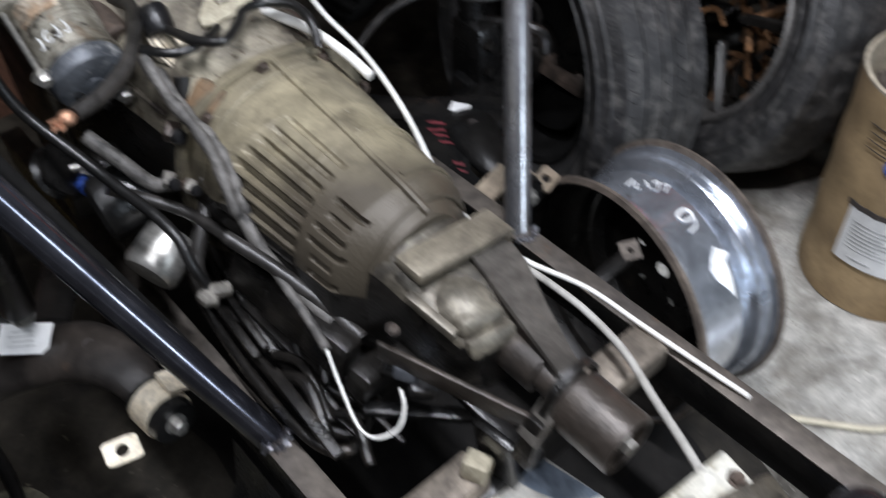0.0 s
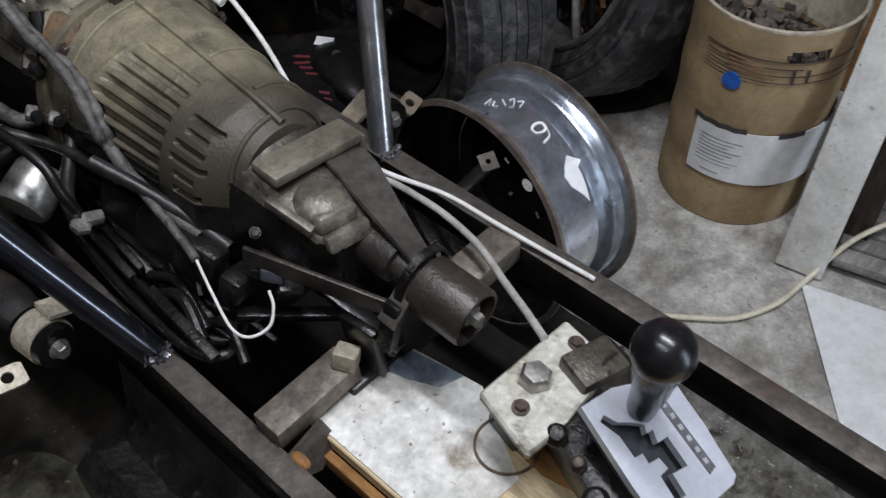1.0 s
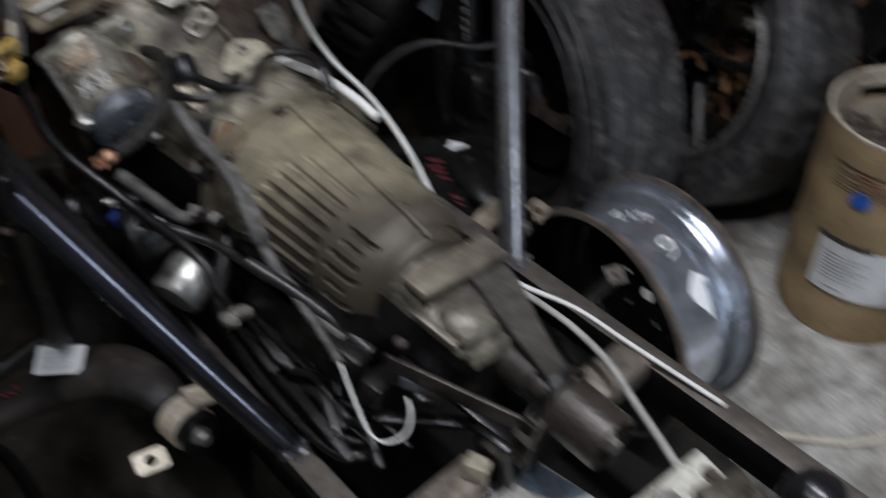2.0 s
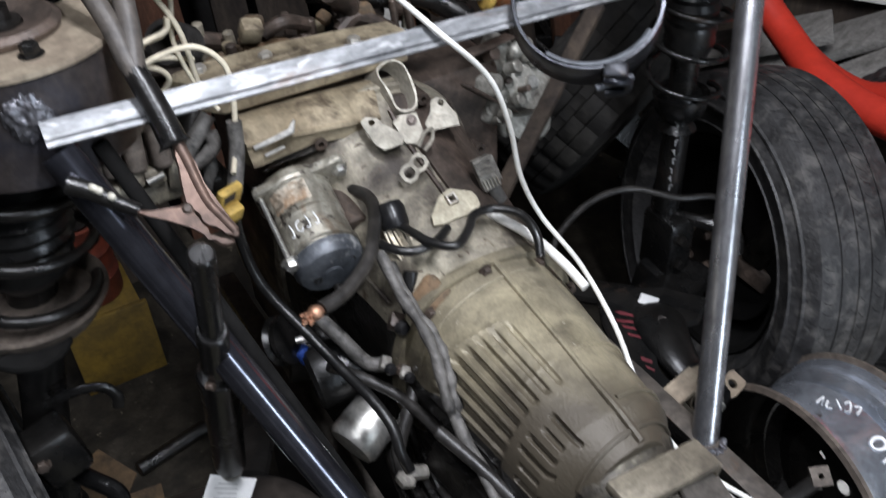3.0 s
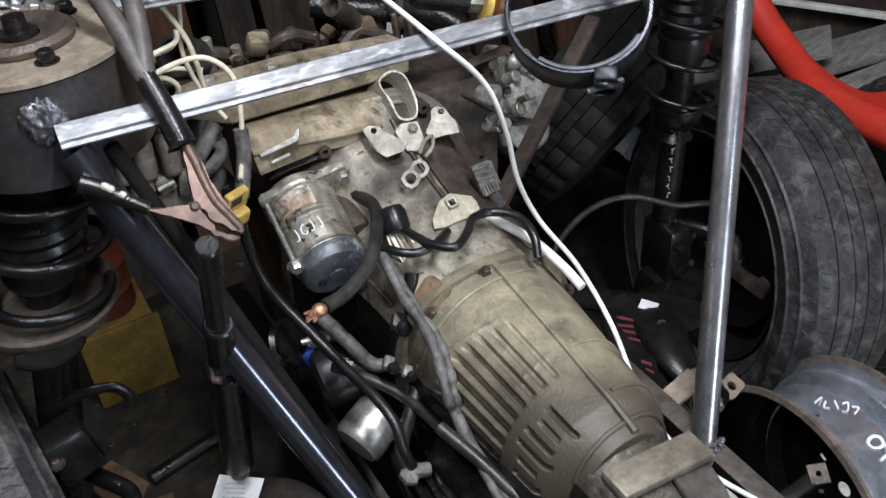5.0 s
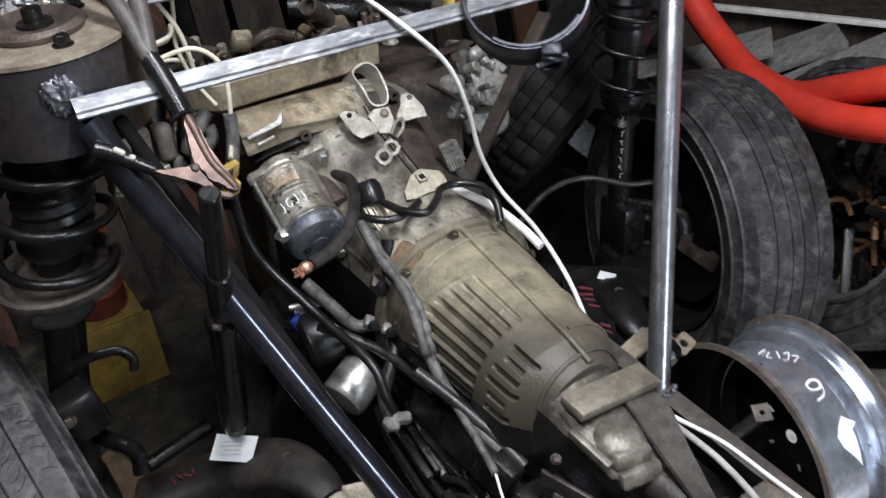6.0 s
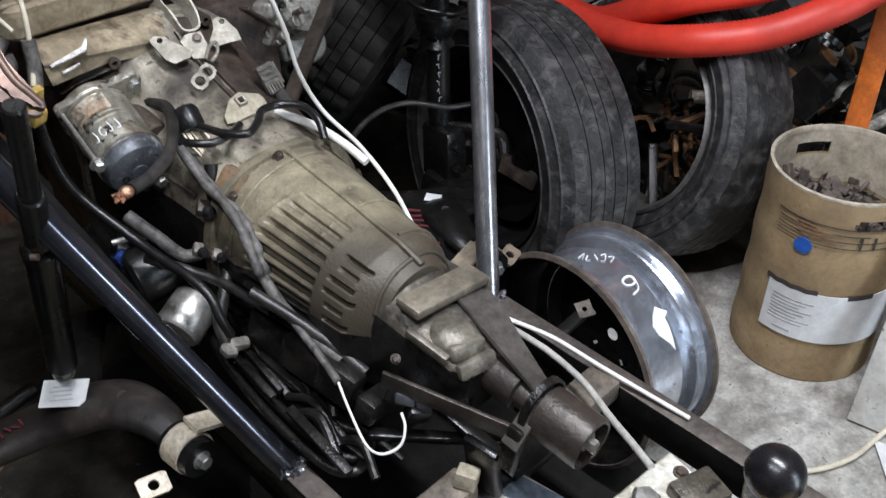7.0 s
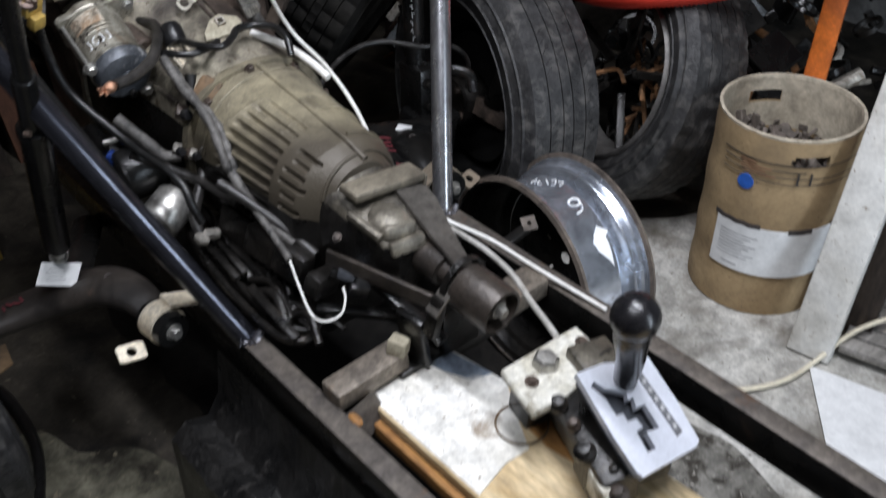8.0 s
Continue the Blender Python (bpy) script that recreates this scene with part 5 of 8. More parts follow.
# ---- suspension: struts, arms, tyres ----
def tilt(bm, x, y, lean):
    """Shears a strut sideways below its mount."""
    for v in bm.verts:
        drop = 1.05 - v.co.z
        v.co.x += lean[0] * drop
        v.co.y += lean[1] * drop
    return bm


def strut(x, y, label, lean=(0.0, 0.0), dish=1.0, coil=0.072, bellows=1.0, tube=0.028, wire=0.0068, seat=0.0, turns=4):
    s = thing("suspension_strut", (x, y, 0.25), label, "strut", "front struts")
    bm = bmesh.new()
    prof = [(0.02, 0.94)]
    for k in range(9):
        z = 0.935 - 0.018 * k
        prof += [((0.052 - 0.001 * k) * bellows, z), (0.042 * bellows, z - 0.009)]
    prof += [(0.03, 0.765)]
    lathe(bm, prof, (x, y, 0), (0, 0, 1), 32)
    tilt(bm, x, y, lean)
    part("boot", bm, RUBBER, s, "black bellows boot")
    bm = bmesh.new()
    pts = []
    for k in range(0, turns * 24 + 1):
        a = 2 * math.pi * k / 24
        pts.append((x + coil * math.cos(a), y + coil * math.sin(a), 0.945 - (0.245 - seat) * k / (24 * turns)))
    sweep(bm, pts, wire, 8, smooth=False)
    tilt(bm, x, y, lean)
    part("coil_spring", bm, BLACKMETAL, s, "black coil spring", 60)
    bm = bmesh.new()
    lathe(bm, [(0.03, 0.703), (0.085 * dish, 0.690), (0.102 * dish, 0.702), (0.104 * dish, 0.697), (0.090 * dish, 0.672), (0.05 * dish, 0.652), (0.03, 0.64)], (x, y, seat), (0, 0, 1), 40)
    tilt(bm, x, y, lean)
    part("spring_seat", bm, RUSTRIM if dish > 0.7 else BLACKMETAL, s, "dished spring seat")
    part("damper", tilt(rod(bmesh.new(), (x, y, 0.36), (x, y, 0.78), tube, 24), x, y, lean), BLACKMETAL, s, "black damper tube")
    bm = bmesh.new()
    box(bm, (x, y - 0.012, 0.42), (0.055, 0.075, 0.12), (0, 0, 0), 0.01)
    box(bm, (x, y - 0.03, 0.32), (0.09, 0.11, 0.12), (10, 0, 5), 0.02)
    sweep(bm, [(x, y, 0.47), (x + 0.03, y - 0.06, 0.475), (x + 0.06, y - 0.1, 0.465), (x + 0.065, y - 0.11, 0.43)], 0.011, 10)
    tilt(bm, x, y, lean)
    part("knuckle", bm, BLACKMETAL, s, "black steering knuckle")
    for z in (0.45, 0.40):
        part("bolt", tilt(hexbolt(bmesh.new(), (x - 0.01, y - 0.05, z), (0, -1, 0), 0.009, 0.012), x, y, lean), GREASESHADE, s)
    return s


strut(-0.412, 0.356, "black coil-over strut under the rusty strut tower", (-0.21, 0.09), dish=0.80, coil=0.071, bellows=1.10, wire=0.0068, seat=0.042, turns=3)
right_strut = strut(0.475, 0.368, "black coil-over strut beside the standing tyre", dish=0.42, coil=0.056, bellows=0.86, tube=0.0215, wire=0.0046)
bm = bmesh.new()
rng = random.Random(6)
for k in range(9):
    box(bm, (0.457 + rng.uniform(-0.003, 0.003), 0.3485, 0.68 - 0.017 * k), (0.007, 0.0012, 0.0014), (0, rng.uniform(-70, 70), 0))
    box(bm, (0.457, 0.3485, 0.675 - 0.017 * k), (0.0014, 0.0012, rng.uniform(0.005, 0.010)), (0, rng.uniform(-40, 40), 0))
part("chalk_scribble", bm, GREYINK, right_strut, "white chalk scribble")
left_strut = bpy.data.objects["suspension_strut"]
lsm = bmesh.new()
prism(lsm, [(-0.046, 0.004), (-0.030, -0.008), (-0.004, -0.016), (0.022, -0.008), (0.036, 0.006), (0.03, 0.016), (-0.04, 0.016)], 0.012, lay((-0.490, 0.310, 0.712), (1, 0, 0), (0, -0.5, 1)), 0.003)
part("seat_bracket", lsm, FLATBLACK, left_strut, "bent edge of the spring seat")
part("hose_bracket", sweep(bmesh.new(), [(-0.505, 0.360, 0.602), (-0.480, 0.345, 0.618), (-0.448, 0.338, 0.616), (-0.434, 0.334, 0.598), (-0.437, 0.333, 0.580)], 0.0048, 10, flat=1.5), BLACKMETAL, left_strut, "curved black hose bracket")
part("pinch_lug", box(bmesh.new(), (-0.520, 0.342, 0.545), (0.058, 0.05, 0.075), (0, -10, 8), 0.009), BLACKMETAL, left_strut, "black knuckle lug")
part("bolt", hexbolt(bmesh.new(), (-0.538, 0.316, 0.556), (0, -1, 0.2), 0.008, 0.009), GRIMY, left_strut)


def control_arm(s, x0, label, paint):
    arm = thing("control_arm", (x0 + s * 0.2, 0.3, 0.33), label, "control arm", "lower arms")
    line = [(x0 + s * dx, y, z) for dx, y, z in ((0.074, 0.100, 0.402), (0.080, 0.150, 0.412), (0.100, 0.205, 0.410), (0.135, 0.262, 0.384), (0.20, 0.305, 0.360), (0.29, 0.335, 0.345))]
    bm = bmesh.new()
    sweep(bm, line, lambda f: 0.023 + 0.036 * min(1, f * 1.7) - 0.012 * f, 18, 6, flat=0.5)
    part("arm_body", bm, paint, arm, "curved pressed-steel arm", 50)
    bm = bmesh.new()
    sweep(bm, [(x0 + s * 0.12, 0.30, 0.392), (x0 + s * 0.08, 0.38, 0.37), (x0 + s * 0.03, 0.47, 0.36)], 0.028, 12, 6, flat=0.5)
    part("front_leg", bm, BLACKMETAL, arm)
    part("hole", lathe(bmesh.new(), [(0.006, 0), (0.0075, 0.001), (0.0075, 0.0)], (x0 + s * 0.098, 0.200, 0.431), (0, -0.2, 1), 16), INK, arm)
    return arm


left_arm = control_arm(-1, -0.198, "black pressed-steel lower arm with a white sticker", ARMPAINT)
right_arm = control_arm(1, 0.229, "black pressed-steel lower arm with red paint marks", BLACKMETAL)
m = lay((-0.351, 0.265, 0.428), (0.870, -0.478, -0.124), (-0.244, -0.635, 0.733))
bm = prism(bmesh.new(), [(-0.0251, 0.0203), (0.0347, 0.0164), (0.0251, -0.0211), (-0.0344, -0.0163)], 0.001, m)
sticker = part("sticker", bm, PAPER, left_arm, "white paper sticker")
bm = bmesh.new()
for k in range(4):
    box(bm, m @ V(-0.004 + 0.002 * (k % 2), -0.009 + 0.006 * k, 0.0012), (0.03 - 0.006 * (k % 2), 0.0012, 0.0004), matrix=m.to_3x3())
part("print", bm, GREYINK, sticker, "grey print bars")
part("arm_plate", prism(bmesh.new(), [(0.293, 0.315), (0.34, 0.308), (0.392, 0.273), (0.437, 0.212), (0.386, 0.18), (0.333, 0.2), (0.296, 0.192), (0.26, 0.136), (0.263, 0.087), (0.235, 0.096), (0.23, 0.18), (0.258, 0.258)], 0.014, Matrix.Translation((0, 0, 0.4015)), 0.004), BLACKMETAL, right_arm, "wide pressed-steel arm plate")
part("sticker", prism(bmesh.new(), [(0.353, 0.277), (0.368, 0.251), (0.349, 0.24), (0.334, 0.264)], 0.001, Matrix.Translation((0, 0, 0.4157))), PAPER, right_arm, "small white sticker")
for outline in [[(0.29, 0.267), (0.298, 0.263), (0.309, 0.246), (0.307, 0.242), (0.292, 0.258)], [(0.281, 0.253), (0.309, 0.226), (0.306, 0.222), (0.278, 0.247)], [(0.279, 0.238), (0.302, 0.209), (0.3, 0.205), (0.278, 0.231)], [(0.275, 0.219), (0.29, 0.2), (0.285, 0.198), (0.273, 0.214)], [(0.259, 0.169), (0.268, 0.154), (0.263, 0.149), (0.255, 0.163)], [(0.253, 0.152), (0.259, 0.138), (0.255, 0.135), (0.251, 0.147)]]:
    part("paint_mark", prism(bmesh.new(), outline, 0.0008, Matrix.Translation((0, 0, 0.4156))), REDINK, right_arm, "red paint mark")
for k in range(4):
    part("paint_mark", box(bmesh.new(), (-0.44 + 0.010 * k, 0.298 + 0.004 * (k % 2), 0.386), (0.003, 0.015, 0.0015), (-10, -12, 20 * (k % 3))), REDINK, left_arm, "red paint mark")


def tyre_mesh(R, width, bead, yc=0.0):
    """Profile of a tyre about its axle: (radius, height along the axle)."""
    w = width / 2
    ring = [(bead, -w * 0.62), (bead + 0.006, -w * 0.78), (bead + 0.027, -w * 0.97), (bead + 0.029, -w * 1.02), (bead + 0.032, -w * 1.03), (bead + 0.034, -w * 1.0), ((R + bead) / 2 + 0.005, -w * 1.065), ((R + bead) / 2 + 0.007, -w * 1.09), ((R + bead) / 2 + 0.010, -w * 1.09), ((R + bead) / 2 + 0.012, -w * 1.055), (R - 0.031, -w * 0.965), (R - 0.029, -w * 0.99), (R - 0.026, -w * 0.985), (R - 0.024, -w * 0.94), (R - 0.012, -w * 0.86)]
    ribs = [-0.80, -0.46, -0.43, -0.14, -0.11, 0.11, 0.14, 0.43, 0.46, 0.80]
    for k, f in enumerate(ribs):
        crown = R - 0.007 * f * f
        ring.append((crown, w * f))
        if k % 2 and k < len(ribs) - 1:
            ring += [(crown - 0.007, w * (f + 0.006)), (crown - 0.007, w * (ribs[k + 1] - 0.006))]
    side = [(R - 0.012, w * 0.86), (R - 0.024, w * 0.94), (R - 0.026, w * 0.985), (R - 0.029, w * 0.99), (R - 0.031, w * 0.965), ((R + bead) / 2 + 0.012, w * 1.055), ((R + bead) / 2 + 0.010, w * 1.09), ((R + bead) / 2 + 0.007, w * 1.09), ((R + bead) / 2 + 0.005, w * 1.065), (bead + 0.034, w * 1.0), (bead + 0.032, w * 1.03), (bead + 0.029, w * 1.02)]
    ring += side + [(bead + 0.027, w * 0.97), (bead + 0.006, w * 0.78), (bead, w * 0.62), (bead - 0.002, w * 0.4), (R - 0.03, w * 0.5), (R - 0.026, 0), (R - 0.03, -w * 0.5), (bead - 0.002, -w * 0.4)]
    return ring


def tyre(parent, R, width, bead, centre, axis, label="", seg=144, cut=0.004, blocks=True, mat=TYRE):
    bm = bmesh.new()
    w = width / 2

    def notch(a, h):
        k = int(round(a / (2 * math.pi) * seg))
        if blocks and abs(h) < w * 0.88 and abs(h) > w * 0.08 and k % 4 == (0 if h > 0 else 2):
            return 1 - cut / R
        return 1.0
    lathe(bm, tyre_mesh(R, width, bead), centre, axis, seg, ring=True, wobble=notch)
    return part("tyre", bm, mat, parent, label, 28)


def sipes(parent, R, width, centre, axis):
    """Curved cuts across the tread ribs and shoulder, as thin slits standing just proud."""
    f, o, w = frame_of(axis), Vector(centre), width / 2
    bm = bmesh.new()
    for j, (h0, h1, count, bend) in enumerate(((-0.86, -0.50, 84, 0.016), (-0.40, -0.17, 96, -0.012), (-0.09, 0.09, 84, 0.010), (0.17, 0.40, 96, 0.012), (0.50, 0.86, 84, -0.016))):
        for k in range(count):
            if noise.noise(V(k * 0.23, j * 5.3, 2.0)) < -0.05:
                continue
            a = 2 * math.pi * (k + 0.3 * j + 0.5 * noise.noise(V(k * 3.1, j * 7.7, 0))) / count
            reach = 0.75 + 0.25 * noise.noise(V(k * 1.7, j * 2.1, 5))
            edge = []
            for i in range(5):
                u = i / 4 * reach
                h = h0 + (h1 - h0) * u
                r = R - 0.007 * h * h + 0.0004 - (0.010 * max(0.0, abs(h) - 0.78) / 0.1)
                b = a + bend * math.sin(2.2 * u) / r
                half = 0.0006 * (1 - 0.5 * u)
                edge.append([bm.verts.new(o + f @ V(r * math.cos(b + d / r), r * math.sin(b + d / r), w * h)) for d in (-half, half)])
            for one, two in zip(edge, edge[1:]):
                bm.faces.new((one[0], one[1], two[1], two[0]))
    return tagged(part("tread_pattern", bm, OLDRUBBER, parent, "fine tread cuts"), kind="stuff")


def dished_wheel(parent, R, width, centre, axis, mat, flange_mat, holes=True):
    """A steel wheel: a drop-centre barrel and its disc, set towards the axis end."""
    w = width / 2
    bm = bmesh.new()
    outer = [(R - 0.003, -w), (R - 0.002, -w + 0.004), (R - 0.009, -w + 0.009), (R - 0.012, -w + 0.018), (R - 0.013, -w + 0.030), (R - 0.0208, -w + 0.036), (R - 0.0232, 0.024), (R - 0.027, 0.027), (R - 0.037, 0.033), (R - 0.037, 0.037),
             (R - 0.020, 0.044), (R - 0.012, 0.0475), (R - 0.010, 0.051), (R - 0.0125, 0.055), (R - 0.014, w - 0.015), (R - 0.011, w - 0.010), (R - 0.002, w - 0.006), (R + 0.003, w - 0.004), (R + 0.003, w)]
    inner = [(r - 0.003, h) for r, h in reversed(outer)]
    lathe(bm, outer + inner, centre, axis, 72, ring=True)
    # Near-black inner skin puts the shade inside the rim into its colour.
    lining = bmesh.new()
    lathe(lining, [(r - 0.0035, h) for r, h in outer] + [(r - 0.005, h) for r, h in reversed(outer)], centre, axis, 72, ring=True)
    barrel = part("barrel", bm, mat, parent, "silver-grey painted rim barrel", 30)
    part("inner_lining", lining, GREASESHADE, parent, "dark skin inside the rim, taken to near-black for its shade")
    bm = bmesh.new()
    lathe(bm, [(R - 0.004, -w - 0.002), (R + 0.004, -w + 0.001), (R + 0.004, -w + 0.007), (R - 0.003, -w + 0.010)], centre, axis, 72, ring=True)
    lathe(bm, [(R - 0.003, w + 0.002), (R + 0.006, w + 0.001), (R + 0.0065, w - 0.004), (R - 0.002, w - 0.006)], centre, axis, 72, ring=True)
    part("flange", bm, flange_mat, parent, "rust-worn rim edge", 30)
    bm = bmesh.new()
    f, o = frame_of(axis), Vector(centre)
    rows = []
    for r, h in ((0.012, w - 0.035), (0.05, w - 0.035), (0.062, w - 0.035), (0.10, w - 0.05), (R - 0.06, w - 0.03), (R - 0.046, w - 0.05)):
        rows.append([bm.verts.new(o + f @ V(r * math.cos(2 * math.pi * k / 60), r * math.sin(2 * math.pi * k / 60), h)) for k in range(60)])
    for i in range(5):
        for k in range(60):
            if i == 1 and holes and k % 12 == 3:
                continue
            bm.faces.new((rows[i][k], rows[i][(k + 1) % 60], rows[i + 1][(k + 1) % 60], rows[i + 1][k]))
    part("disc", bm, GREASESHADE, parent, "dark wheel disc")
    return barrel


# the mounted front wheels
def road_wheel(name, centre, axis, label):
    wheel = thing(name, (centre[0], centre[1], 0.0), label, "wheel", "front wheels")
    tyre(wheel, 0.320, 0.195, 0.205, centre, axis, "dusty worn road tyre", 144, 0.002, False)
    sipes(wheel, 0.320, 0.195, centre, axis)
    rim = bmesh.new()
    R = 0.205
    lathe(rim, [(R, -0.075), (R - 0.012, -0.07), (R - 0.03, -0.03), (R - 0.03, 0.02), (R - 0.05, 0.03), (0.06, 0.045), (0.06, 0.049), (R - 0.048, 0.035), (R - 0.02, 0.03), (R - 0.02, -0.03), (R - 0.004, -0.074)], centre, axis, 60, ring=True)
    part("rim", rim, FLATBLACK, wheel, "dark rim")
    # Lower arc made tan and the rest black, to paint the light on it.
    down = (V(0, 0, -1) + Vector(axis).normalized() * Vector(axis).normalized().z).normalized()
    side = Vector(axis).normalized().cross(down)
    rows = []
    for k in range(-9, 10):
        a = radians(5 * k)
        n = down * math.cos(a) + side * math.sin(a)
        rows.append([Vector(centre) + n * r + Vector(axis).normalized() * h for r, h in ((0.204, -0.070), (0.194, -0.066), (0.178, -0.030), (0.182, -0.028), (0.200, -0.062))])
    part("rim_lip", loft(bmesh.new(), rows), PLATESTEEL, wheel, "dusty tan lower arc of the rim lip, for the light on it")
    f, o = frame_of(axis), Vector(centre)
    bm = bmesh.new()
    lathe(bm, [(0.02, -0.02), (0.135, -0.02), (0.137, -0.015), (0.137, 0.0), (0.02, 0.0)], o, axis, 48, ring=True)
    part("brake_disc", bm, GREASESHADE, wheel, "greasy black brake disc")
    n = Vector(axis).normalized()
    part("hub", lathe(bmesh.new(), [(0.05, -0.09), (0.055, -0.085), (0.055, -0.03), (0.03, -0.02)], o, axis, 30), GREASESHADE, wheel)
    part("caliper", box(bmesh.new(), o - n * 0.035 + V(0.0, -0.10, 0.07), (0.06, 0.05, 0.11), (20, 5, 14), 0.010), GREASESHADE, wheel, "greasy brake caliper")
    part("caliper_bracket", box(bmesh.new(), o - n * 0.06 + V(0.0, -0.09, 0.0), (0.03, 0.10, 0.04), (10, 25, 10), 0.006), GRIMY, wheel)
    for k in range(4):
        a = 1.57 * k + 0.5
        part("bolt", hexbolt(bmesh.new(), o + f @ V(0.04 * math.cos(a), 0.04 * math.sin(a), -0.09), -n, 0.007, 0.01), GRIMY, wheel)
    part("splash_shield", lathe(bmesh.new(), [(0.06, -0.03), (0.15, -0.032), (0.152, -0.028), (0.06, -0.026)], o, axis, 48, ring=True), FLATBLACK, wheel, "black splash shield")
    return wheel


road_wheel("front_wheel", (0.690, 0.372, 0.318), (1, -0.23, -0.10), "worn front wheel with dusty tyre, standing beside the strut")
road_wheel("front_wheel", (-0.646, 0.372, 0.320), (-1, -0.10, -0.05), "worn front wheel with dusty tyre, seen beside the strut")

# ---- loose things on the workshop floor ----
bare = thing("car_wheel", (0.437, -0.066, 0.0), "bare silver steel wheel without a tyre, standing on the floor", "wheel rim")
RIM_AXIS = V(math.cos(radians(-6)), math.sin(radians(-6)), -0.066).normalized()
RIM_C = V(0.518, -0.075, 0.206) - RIM_AXIS * 0.0815
dished_wheel(bare, 0.200, 0.163, RIM_C, RIM_AXIS, RIMSTEEL, RUSTRIM)


def on_rim(deg, h, out=0.0015, R=0.200):
    """A point on the barrel's outside at an angle from straight up towards the camera, h along the axle."""
    f = frame_of(RIM_AXIS)
    up = (V(0, 0, 1) - RIM_AXIS * RIM_AXIS.z).normalized()
    side = RIM_AXIS.cross(up)
    a = radians(deg)
    n = up * math.cos(a) + side * math.sin(a)
    return RIM_C + n * (R + out) + RIM_AXIS * h, n


def rim_mark(name, mat, points, r, label, seg=6):
    """A painted stroke on the barrel, through (degrees from the top, along the axle) pairs."""
    bm = bmesh.new()
    sweep(bm, [on_rim(d, h, 0.0, rr)[0] for d, h, rr in points], r, seg, 6, flat=0.35)
    return part(name, bm, mat, bare, label)


rim_mark("paint_stroke", CHALK, [(17.0, 0.011, 0.1784), (13.6, 0.012, 0.1784), (12.2, 0.002, 0.1787), (13.6, -0.010, 0.1791), (16.6, -0.010, 0.1791), (17.8, 0.001, 0.1788), (17.4, 0.011, 0.1784), (21.4, 0.005, 0.1786), (23.0, -0.012, 0.1792)], 0.0022, "white hand-painted digit")
edge_a = [(34.0, 0.01, 0.1785), (38.0, -0.004, 0.1789), (42.5, -0.013, 0.1792), (48.0, -0.01, 0.1791), (55.0, 0.007, 0.1786)]
edge_b = [(39.0, 0.029, 0.1778), (41.5, 0.018, 0.1782), (46.5, 0.018, 0.1782), (52.0, 0.017, 0.1782), (59.5, 0.015, 0.1783)]
rows = []
for one, two in zip(edge_a, edge_b):
    rows.append([on_rim(one[0], one[1], 0.0, one[2] - 0.002)[0], on_rim(two[0], two[1], 0.0, two[2] - 0.002)[0], on_rim(two[0], two[1], 0.0, two[2])[0], on_rim(one[0], one[1], 0.0, one[2])[0]])
part("paint_patch", loft(bmesh.new(), rows), CHALK, bare, "white paint patch")
for stroke in [[(-15.5, -0.023, 0.1796), (-17.5, -0.003, 0.1789), (-13.5, -0.02, 0.1795)], [(-14.0, -0.006, 0.179), (-11.0, -0.019, 0.1794), (-9.0, -0.014, 0.1793)], [(-12.5, 0.006, 0.1786), (-7.0, -0.004, 0.1789)], [(-9.0, 0.01, 0.1785), (-8.5, 0.019, 0.1782), (-4.0, 0.004, 0.1787), (-5.0, -0.003, 0.1789)], [(-5.5, 0.017, 0.1782), (-3.5, 0.024, 0.178), (-1.0, 0.008, 0.1785)]]:
    rim_mark("paint_stroke", CHALK, stroke, 0.0013, "white scribble")

# second tyre with an alloy wheel, leaning
spare = thing("spare_wheel", (1.0, 0.2, 0.0), "old tyre on a dull alloy wheel, leaning among the scrap", "wheel")
SP_A = V(math.cos(radians(-15)) * 0.93, math.sin(radians(-15)) * 0.93, -0.36).normalized()
SP_C = V(1.061, 0.193, 0.30) - SP_A * 0.08
tyre(spare, 0.300, 0.185, 0.205, SP_C, SP_A, "dusty all-season tyre", 160, 0.0028)
bm = bmesh.new()
lathe(bm, [(0.205, -0.075), (0.208, -0.07), (0.19, -0.05), (0.18, 0.05), (0.176, 0.05), (0.186, -0.05), (0.20, -0.078)], SP_C, SP_A, 60, ring=True)
part("rim_lip", bm, ALLOY, spare, "dull alloy rim lip")
f = frame_of(SP_A)
for k in range(5):
    a = 2 * math.pi * k / 5 + 0.3
    d = f @ V(math.cos(a), math.sin(a), 0)
    bm = square_tube(bmesh.new(), SP_C + d * 0.05 - SP_A * 0.015, SP_C + d * 0.187 - SP_A * 0.03, 0.020, 0.016)
    part("spoke", bm, GREASESHADE, spare)
# fibre drum
BX, BY, BH = 0.957, -0.228, 0.432
drum = thing("fibre_drum", (BX, BY, 0.0), "tall kraft cardboard drum with a white label and blue dot", "drum")


def drum_r(z):
    return 0.1425 - 0.003 * z / BH


bm = bmesh.new()
N = 144
outer, inner = [], []
for i in range(65):
    z = BH * i / 64
    rr = drum_r(z) + 0.0012 * math.sin(7 * z / BH * math.pi)
    outer.append([V(BX + (rr + 0.002 * noise.noise(V(math.cos(2 * math.pi * k / N) * 2, math.sin(2 * math.pi * k / N) * 2, z * 6))) * math.cos(2 * math.pi * k / N), BY + rr * math.sin(2 * math.pi * k / N), z) for k in range(N)])
for i in range(64, -1, -1):
    z = max(0.01, BH * i / 64)
    rr = drum_r(z) - 0.005
    inner.append([V(BX + rr * math.cos(2 * math.pi * k / N), BY + rr * math.sin(2 * math.pi * k / N), z) for k in range(N)])


